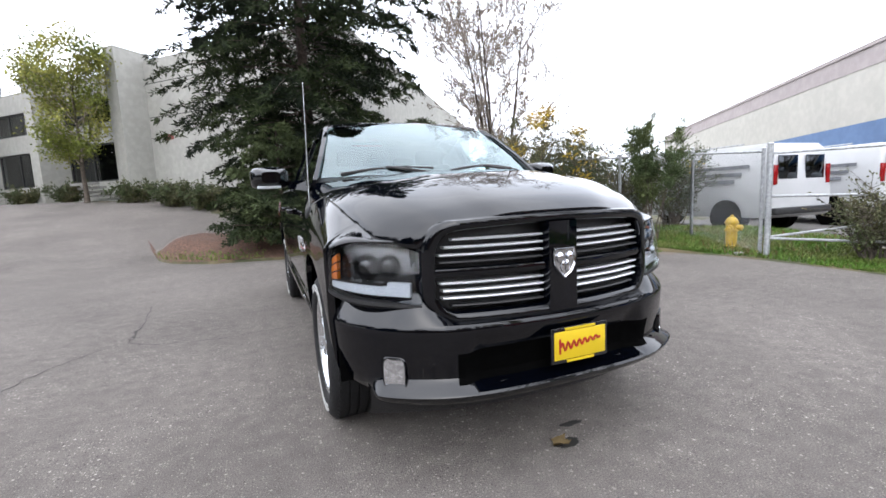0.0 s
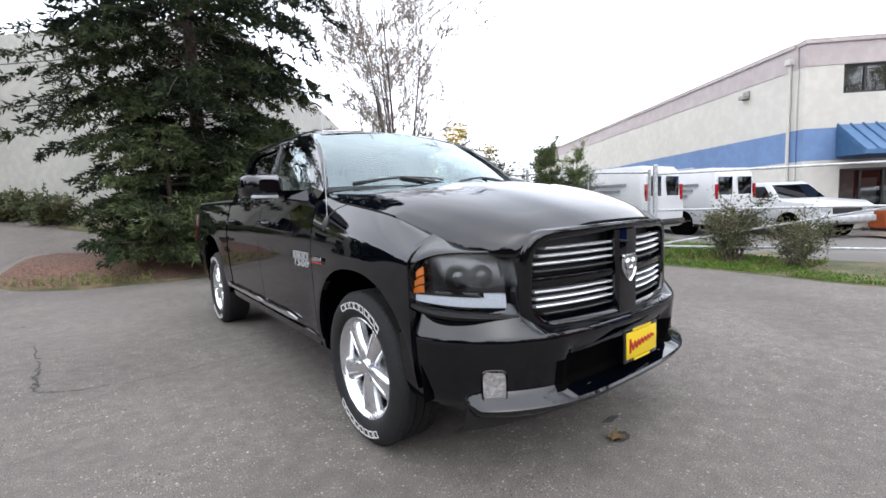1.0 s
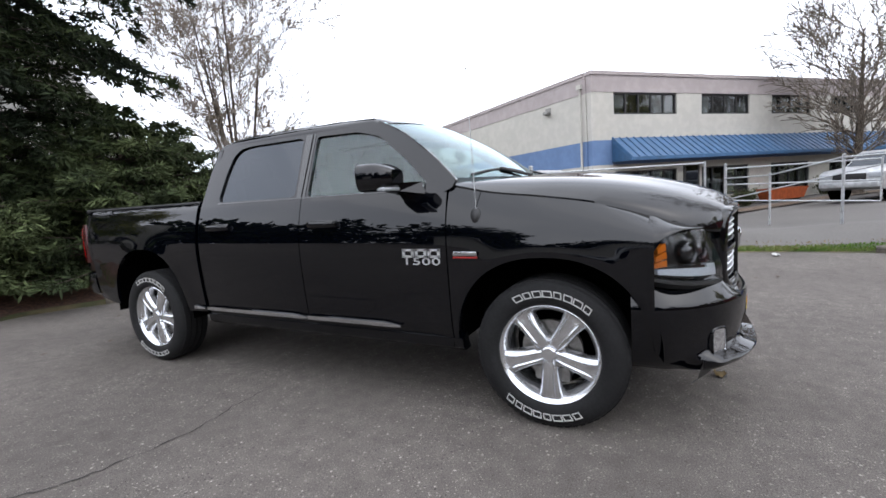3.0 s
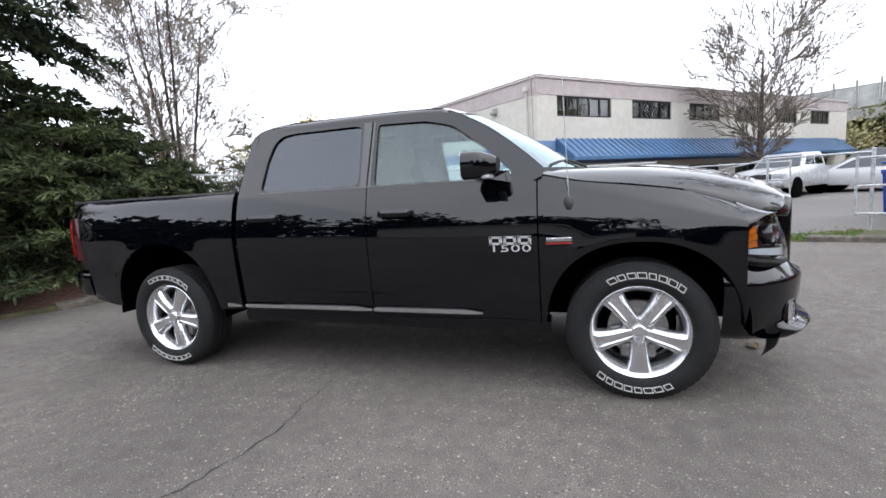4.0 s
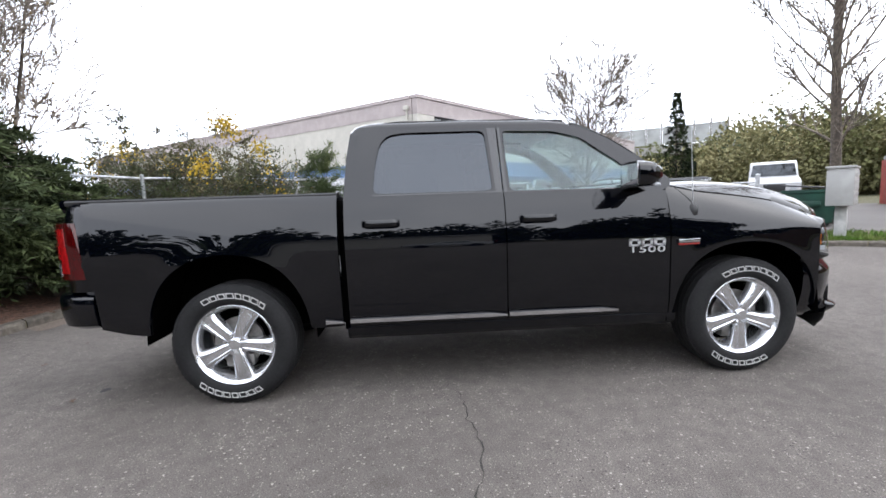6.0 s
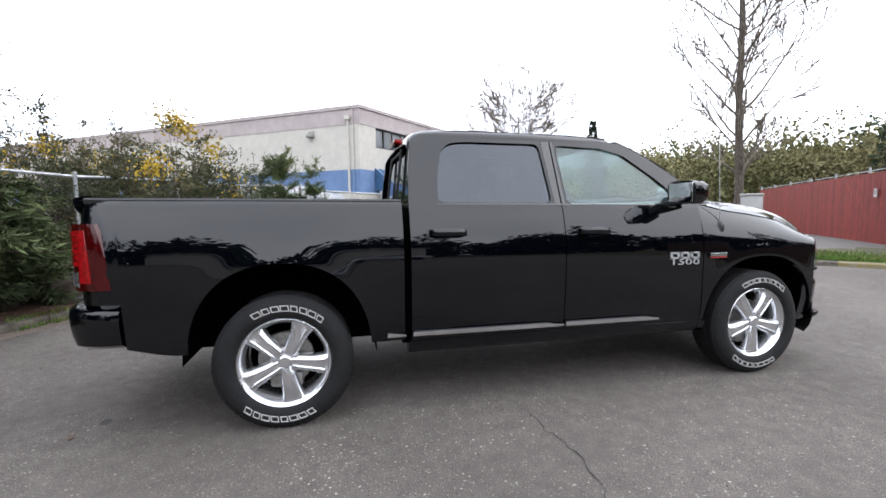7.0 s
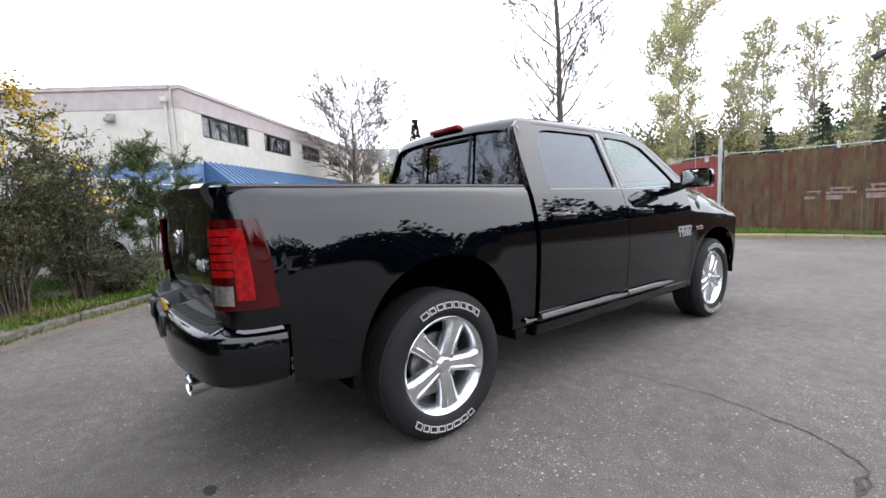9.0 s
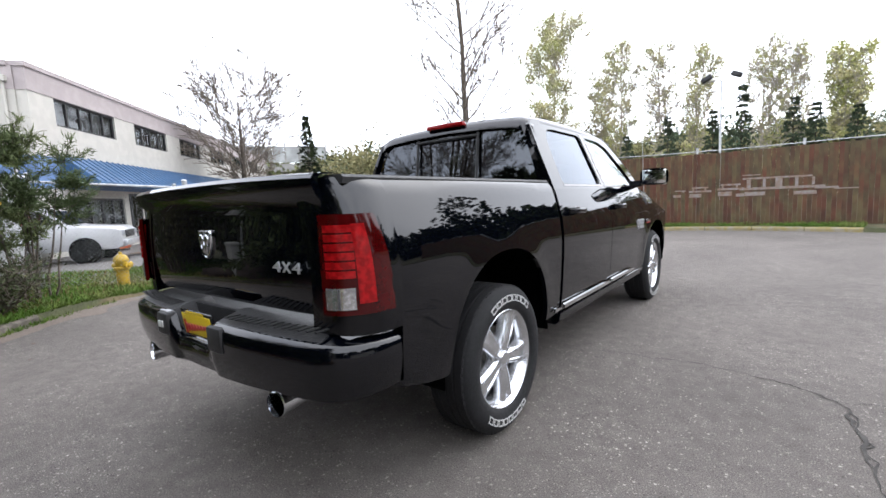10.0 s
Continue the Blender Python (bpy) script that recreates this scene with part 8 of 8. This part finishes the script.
for i, s in enumerate(PIERS):
    bm = bmesh.new()
    wall_piece(bm, NC, ND, s - 0.35, s + 0.35, NZ - 1, NT + 0.25, -0.3, 1.25)
    part("pier", bm, M["grey_wall"], grey_building, smooth=False)
    s0, s1 = s + 0.35, s + 6.05
    bm = bmesh.new()
    for z0, z1 in ((6.75, NT - 0.25), (4.6, 5.55), (1.2, 2.75)):
        wall_piece(bm, NC, ND, s0, s1, z0, z1, -0.3, 0)
    part("bay_wall", bm, M["grey_wall"], grey_building, smooth=False)
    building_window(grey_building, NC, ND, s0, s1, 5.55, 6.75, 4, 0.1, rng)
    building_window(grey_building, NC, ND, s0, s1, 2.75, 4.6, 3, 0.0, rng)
bm = bmesh.new()
wall_piece(bm, NC, ND, 9.0, 9.5, 4.35, 4.6, 0.004, 0.012)
part("wall_mark", bm, M["faded_red"], grey_building, "small faded pink mark", smooth=False)
bare_tree("small_tree", (-8.2, 21.2), 5.6, 1.9, 33, 0.09, "small tree with thin yellow-green spring leaves", first=0.3, limbs=26, leaves=14000, leaf_size=0.12, depth=3, leaf_mat="leaf")
for i, (x, y, h) in enumerate(((-6.3, 20.6, 0.9), (-4.4, 18.6, 1.1), (-9.6, 23.6, 0.9), (-12.0, 25.8, 0.8), (-3.2, 17.6, 1.0))):
    shrub("low_shrub", (x, y), h, 1.9, 70 + i, "rounded dark green shrub at the building's foot", leaf="leaf_dark", leaf_n=2600, leaf_len=0.13, stems=18, bare=0.1)
st = thing("entrance_steps", "short flight of pale steps with a rail", "steps", (-8.0, 22.4, gz(-8.0, 22.4)), math.atan2(0.695, -0.719))
for k in range(5):
    bm = bmesh.new()
    bm_box(bm, (0, 0.28 * k - 0.5, 0.09 + 0.17 * k), (1.6, 0.30, 0.10))
    part("step", bm, M["concrete"], st, smooth=False)

# ---- parked vehicles in the yard ----
def side_profile(bm, prof, w, tuck=0.0, bevel=0.05):
    """A body from a side outline (x forward, z), w wide, with rounded edges; upper points drawn in by tuck."""
    zmax = max(p[1] for p in prof)
    zmin = min(p[1] for p in prof)
    def half(z):
        t = max(0.0, (z - 1.0) / max(0.01, zmax - 1.0))
        return w / 2 - tuck * t
    loops = []
    for k, ins in ((-1, bevel), (-1, 0.0), (1, 0.0), (1, bevel)):
        cx, cz = sum(p[0] for p in prof) / len(prof), sum(p[1] for p in prof) / len(prof)
        loops.append([(x - ins * (1 if x > cx else -1), k * (half(z) - (0 if ins else bevel * 0.7) + (0.0)) if not ins else k * half(z), z - ins * (1 if z > cz else -1)) for x, z in prof])
    order = [loops[1], loops[0], loops[3], loops[2]]
    a, b, c, d = order
    seq = [[(x, -half(z), z) for (x, z) in [(p[0], p[2]) for p in loops[0]]], [(x, -half(z) + bevel * 0.6, z) for x, z in prof], [(x, half(z) - bevel * 0.6, z) for x, z in prof], [(x, half(z), z) for (x, z) in [(p[0], p[2]) for p in loops[3]]]]
    return bm_loft(bm, seq)


def vehicle(name, at, rz, label, category, paint, prof, w, wheels, windows, lights, tuck=0.15, r=0.36, extra=None, size=1.0):
    ob = thing(name, label, category, (*at, gz(*at) + 0.004), rz)
    ob.scale = (size, size, size)
    bm = side_profile(bmesh.new(), prof, w, tuck)
    part("body", tidy(bm), paint, ob, sharp=40)
    zmax = max(p[1] for p in prof)
    for xw in wheels:
        for s in (-1, 1):
            bm = bmesh.new()
            bm_revolve(bm, [(r * 0.62, -0.10), (r * 0.9, -0.11), (r, -0.08), (r, 0.08), (r * 0.9, 0.11), (r * 0.62, 0.10), (r * 0.62, -0.10)], Matrix.Translation((xw, s * (w / 2 - 0.13), r)) @ Matrix.Rotation(radians(90), 4, "X"), 28)
            t = part("wheel", tidy(bm), M["rubber"], ob)
            bm = bmesh.new()
            bm_revolve(bm, [(0.0, 0.07), (r * 0.3, 0.08), (r * 0.5, 0.05), (r * 0.63, 0.09), (r * 0.63, -0.09), (0.0, -0.05)], Matrix.Translation((xw, s * (w / 2 - 0.13), r)) @ Matrix.Rotation(radians(90 * s), 4, "X"), 20)
            part("rim", tidy(bm), M["silver"], t)
            # solid near-black disc in place of a shaded wheel opening
            bm = bmesh.new()
            bm_tube(bm, (xw, s * (w / 2 - 0.30), r * 1.02), (xw, s * (w / 2 + 0.006), r * 1.02), r * 1.18, seg=28)
            part("wheel_arch", bm, M["well"], ob)
    def half(z):
        return w / 2 - tuck * max(0.0, (z - 1.0) / max(0.01, zmax - 1.0))
    for kind, quad in windows:
        bm = bmesh.new()
        if kind == "side":
            for s in (-1, 1):
                bm = bmesh.new()
                vs = [bm.verts.new((x, s * (half(z) + 0.006), z)) for x, z in quad]
                vs2 = [bm.verts.new((x, s * (half(z) - 0.03), z)) for x, z in quad]
                bm.faces.new(vs)
                for k in range(len(vs)):
                    bm.faces.new((vs[k], vs[(k + 1) % len(vs)], vs2[(k + 1) % len(vs)], vs2[k]))
                part("side_window", tidy(bm), M["tint"], ob, smooth=False)
        else:
            (x0, z0), (x1, z1), k0, k1 = quad
            rows = [[(x0 + (x1 - x0) * u, y * (k0 + (k1 - k0) * u) * w / 2, z0 + (z1 - z0) * u) for y in (-1, 0, 1)] for u in (0, 1)]
            bm_grid(bm, rows, 0.03, (-1 if x0 > 0 else 1, 0, 0))
            part("windscreen" if kind == "front" else "rear_window", tidy(bm), M["tint"], ob, smooth=False)
    for nm, c, sz, m_ in lights:
        for s in ((-1, 1) if c[1] else (1,)):
            bm = bmesh.new()
            bm_box(bm, (c[0], s * c[1], c[2]), sz, bevel=min(sz) * 0.25)
            part(nm, bm, M[m_], ob)
    if extra:
        extra(ob)
    return ob


def heading(dx, dy):
    return math.atan2(dy, dx)


def van_extra(ob):
    for s in (-1, 1):
        for k in range(3):
            bm = bmesh.new()
            bm_box(bm, (-1.5, s * (0.995 - 0.10 * (0.35 - 0.1 * k)), 1.58 - 0.17 * k), (1.5 - 0.35 * k, 0.012, 0.085))
            part("side_bar", bm, M["text_grey"], ob, smooth=False)
        bm = bmesh.new()
        bm_box(bm, (-2.78, s * 0.45, 1.52), (0.03, 0.62, 0.55), bevel=0.01)
        part("rear_window", bm, M["tint"], ob)
        bm = bmesh.new()
        bm_tube(bm, (-1.9, s * 0.7, 2.13), (1.0, s * 0.7, 2.13), 0.02, seg=6)
        part("roof_rack", bm, M["galv"], ob)
    bm = bmesh.new()
    bm_box(bm, (-2.80, 0.35, 0.95), (0.02, 0.30, 0.15))
    part("plate", bm, M["text_grey"], ob, smooth=False)
    bm = bmesh.new()
    bm_box(bm, (-2.83, 0, 0.52), (0.12, 1.9, 0.16), bevel=0.03)
    part("bumper", bm, M["dull_black"], ob)


VAN = [(-2.80, 0.42), (-2.82, 1.0), (-2.72, 1.95), (-2.60, 2.08), (0.95, 2.10), (1.20, 2.02), (1.85, 1.42), (2.65, 1.22), (2.86, 1.05), (2.88, 0.50), (2.75, 0.36), (-2.70, 0.36)]
VW = [("side", [(0.55, 1.28), (1.62, 1.30), (1.22, 1.85), (0.55, 1.88)]), ("front", [(1.87, 1.44), (1.24, 2.0), 0.9, 0.78])]
VL = [("tail_light", (-2.80, 0.88, 1.35), (0.05, 0.12, 0.45), "lamp_bright"), ("headlight", (2.84, 0.78, 0.86), (0.08, 0.30, 0.18), "led")]
vehicle("van", (10.66, 6.58), heading(0.07, 0.998), "white cargo van with grey lettering bars parked in the yard", "van", M["van_white"], VAN, 2.0, (-1.7, 1.75), VW, VL, 0.15, 0.36, van_extra)
vehicle("van", (14.34, 5.79), heading(0.259, 0.966), "white cargo van parked beside another van", "van", M["van_white"], VAN, 2.0, (-1.7, 1.75), VW, VL, 0.15, 0.36, van_extra)
PICK = [(-2.75, 0.50), (-2.78, 1.18), (-0.75, 1.20), (-0.70, 1.72), (-0.55, 1.80), (0.60, 1.80), (0.85, 1.70), (1.35, 1.22), (2.55, 1.12), (2.75, 0.95), (2.78, 0.52), (2.6, 0.40), (-2.6, 0.40)]
PW = [("side", [(-0.55, 1.28), (0.15, 1.28), (0.15, 1.68), (-0.50, 1.68)]), ("side", [(0.22, 1.28), (1.05, 1.28), (0.70, 1.66), (0.22, 1.68)]), ("front", [(1.34, 1.25), (0.87, 1.70), 0.86, 0.72]), ("rear", [(-0.74, 1.26), (-0.70, 1.70), 0.82, 0.72])]
PL = [("headlight", (2.75, 0.74, 0.90), (0.06, 0.34, 0.18), "led"), ("tail_light", (-2.77, 0.86, 0.98), (0.05, 0.12, 0.34), "lamp_bright"), ("grille", (2.77, 0, 0.86), (0.05, 1.0, 0.24), "dull_black"), ("bumper", (2.82, 0, 0.58), (0.14, 1.8, 0.2), "silver")]
vehicle("pickup", (15.6, 2.8), heading(-0.5, -0.866), "white pickup parked beside the warehouse wall", "pickup truck", M["van_white"], PICK, 1.95, (-1.75, 1.75), PW, PL, 0.2, 0.37, None, 0.92)
vehicle("pickup", (19.6, -8.4), heading(-0.719, 0.695), "silver pickup parked before the warehouse", "pickup truck", M["silver"], PICK, 1.95, (-1.75, 1.75), PW, PL, 0.2, 0.37)
SUV = [(-2.35, 0.48), (-2.40, 1.10), (-2.15, 1.72), (-1.95, 1.80), (0.35, 1.80), (0.60, 1.72), (1.15, 1.20), (2.20, 1.08), (2.38, 0.90), (2.40, 0.50), (2.25, 0.38), (-2.25, 0.38)]
SW = [("side", [(-1.9, 1.25), (-0.6, 1.25), (-0.6, 1.68), (-1.85, 1.68)]), ("side", [(-0.52, 1.25), (0.90, 1.25), (0.50, 1.66), (-0.52, 1.68)]), ("front", [(1.14, 1.23), (0.62, 1.70), 0.86, 0.72])]
SL = [("headlight", (2.36, 0.70, 0.85), (0.06, 0.34, 0.16), "led"), ("tail_light", (-2.38, 0.82, 1.15), (0.05, 0.12, 0.34), "lamp_bright")]
vehicle("car", (21.2, -12.2), heading(0.55, 0.83), "black sport utility car parked across the yard", "car", M["car_black"], SUV, 1.9, (-1.45, 1.45), SW, SL, 0.22, 0.37)
SED = [(-2.2, 0.45), (-2.25, 0.92), (-1.6, 1.02), (-0.95, 1.40), (0.25, 1.42), (0.95, 1.00), (2.05, 0.86), (2.25, 0.70), (2.25, 0.42), (2.1, 0.32), (-2.1, 0.32)]
DW = [("side", [(-1.35, 1.02), (0.72, 1.02), (0.18, 1.34), (-0.90, 1.33)]), ("front", [(0.94, 1.03), (0.28, 1.39), 0.84, 0.72])]
vehicle("car", (19.8, -11.0), heading(0.55, 0.83), "white car parked beside the black one", "car", M["van_white"], SED, 1.8, (-1.35, 1.35), DW, SL[1:], 0.2, 0.32)
TRK = [(-2.4, 0.7), (-2.4, 1.2), (0.2, 1.2), (0.25, 2.35), (0.35, 2.45), (1.35, 2.45), (1.50, 2.35), (1.75, 1.62), (2.75, 1.45), (2.95, 1.25), (2.98, 0.55), (2.8, 0.45), (-2.3, 0.45)]
TW = [("side", [(0.65, 1.55), (1.62, 1.58), (1.40, 2.2), (0.65, 2.22)]), ("front", [(1.76, 1.65), (1.52, 2.3), 0.88, 0.80])]
TL = [("headlight", (2.95, 0.80, 0.95), (0.08, 0.28, 0.22), "led"), ("grille", (2.97, 0, 1.0), (0.05, 0.95, 0.42), "dull_black"), ("bumper", (3.05, 0, 0.55), (0.16, 2.2, 0.24), "dull_black")]
vehicle("flatbed_truck", (20.8, -18.2), heading(-0.80, 0.60), "white flatbed truck facing the lot", "truck", M["van_white"], TRK, 2.3, (-1.6, 1.9), TW, TL, 0.12, 0.45)

# orange skips and tubs before the warehouse
for s, w in ((2.2, 1.0), (10.5, 2.6)):
    x, y = along(BC, BD, s, 0.75)
    ob = thing("orange_bin", "low orange steel bin by the warehouse windows", "bin", (x, y, gz(x, y) + 0.02), math.atan2(BD[1], BD[0]))
    bm = bmesh.new()
    bm_loft(bm, [[(-w / 2 * k, -0.35 * k, z), (w / 2 * k, -0.35 * k, z), (w / 2 * k, 0.35 * k, z), (-w / 2 * k, 0.35 * k, z)] for k, z in ((0.85, 0.08), (1.0, 0.55), (1.04, 0.56), (1.04, 0.62))])
    part("tub", bm, M["orange"], ob, smooth=False)
    for k in (-1, 1):
        bm = bmesh.new()
        bm_box(bm, (k * w * 0.32, 0, 0.05), (0.1, 0.6, 0.1))
        part("skid", bm, M["dull_black"], ob, smooth=False)
for s in (7.9, 13.9):
    x, y = along(BC, BD, s, 0.7)
    shrub("low_shrub", (x, y), 0.8, 0.9, int(s), "small clipped green shrub before the warehouse", leaf="leaf_dark", leaf_n=1500, leaf_len=0.1, stems=14, bare=0.1)
# entrance door
bm = bmesh.new()
wall_piece(bm, BC, BD, 5.0, 5.95, 0.30, 2.15, 0.004, 0.05)
dr = part("door", bm, M["frame_dark"], white_building, "dark glazed entrance door", smooth=False)
bm = bmesh.new()
wall_piece(bm, BC, BD, 5.12, 5.83, 0.45, 2.05, 0.055, 0.06)
part("door_glass", bm, M["tint"], dr, smooth=False)

# ---- bridge far off ----
br = thing("road_bridge", "pale elevated road bridge with panelled railing", "bridge", (0, 0, 0))
B0, B1 = np.array([98.0, 0.0]), np.array([69.2, -51.0])
bl = math.dist(B0, B1)
bd = (B1 - B0) / bl
brz = math.atan2(bd[1], bd[0])
mid = (B0 + B1) / 2
bm = bmesh.new()
bm_box(bm, (*mid, 8.2), (bl, 9.0, 1.4), rz=brz)
part("deck", bm, M["concrete"], br, smooth=False)
for k in range(int(bl / 2.4)):
    c = B0 + bd * (k + 0.5) * 2.4
    n_ = np.array([-bd[1], bd[0]])
    if n_ @ (HUB - c) < 0:
        n_ = -n_
    e = c + n_ * 4.5
    bm = bmesh.new()
    bm_box(bm, (*e, 10.6), (2.1, 0.12, 2.9), rz=brz)
    part("rail_panel", bm, M["steel_bridge"], br, smooth=False)
    bm = bmesh.new()
    bm_box(bm, (*(e + bd * 1.2), 10.9), (0.25, 0.35, 3.8), rz=brz)
    part("rail_post", bm, M["concrete"], br, smooth=False)
for k in range(4):
    c = B0 + bd * (6 + k * 14)
    bm = bmesh.new()
    bm_tube(bm, (*c, gz(*c) - 1), (*c, 7.6), 0.9, seg=14)
    part("pier", bm, M["concrete"], br)

# ---- across the street, behind the camera ----
ob = thing("long_shed", "long pale shed across the street", "building", (-31.0, 6.0, 0))
bm = bmesh.new()
bm_box(bm, (0, 0, 1.9), (8, 17, 3.8))
part("wall", bm, M["white_wall"], ob, smooth=False)
bm = bmesh.new()
bm_loft(bm, [[(-4.4, y, 3.8), (4.4, y, 3.8), (4.4, y, 4.0), (0, y, 4.7), (-4.4, y, 4.0)] for y in (-8.9, 8.9)])
part("roof", bm, M["concrete"], ob, smooth=False)
vehicle("car", (-20.0, 1.0), heading(0.1, 1), "silver car parked across the street", "car", M["silver"], SED, 1.8, (-1.35, 1.35), DW, SL[1:], 0.2, 0.32)
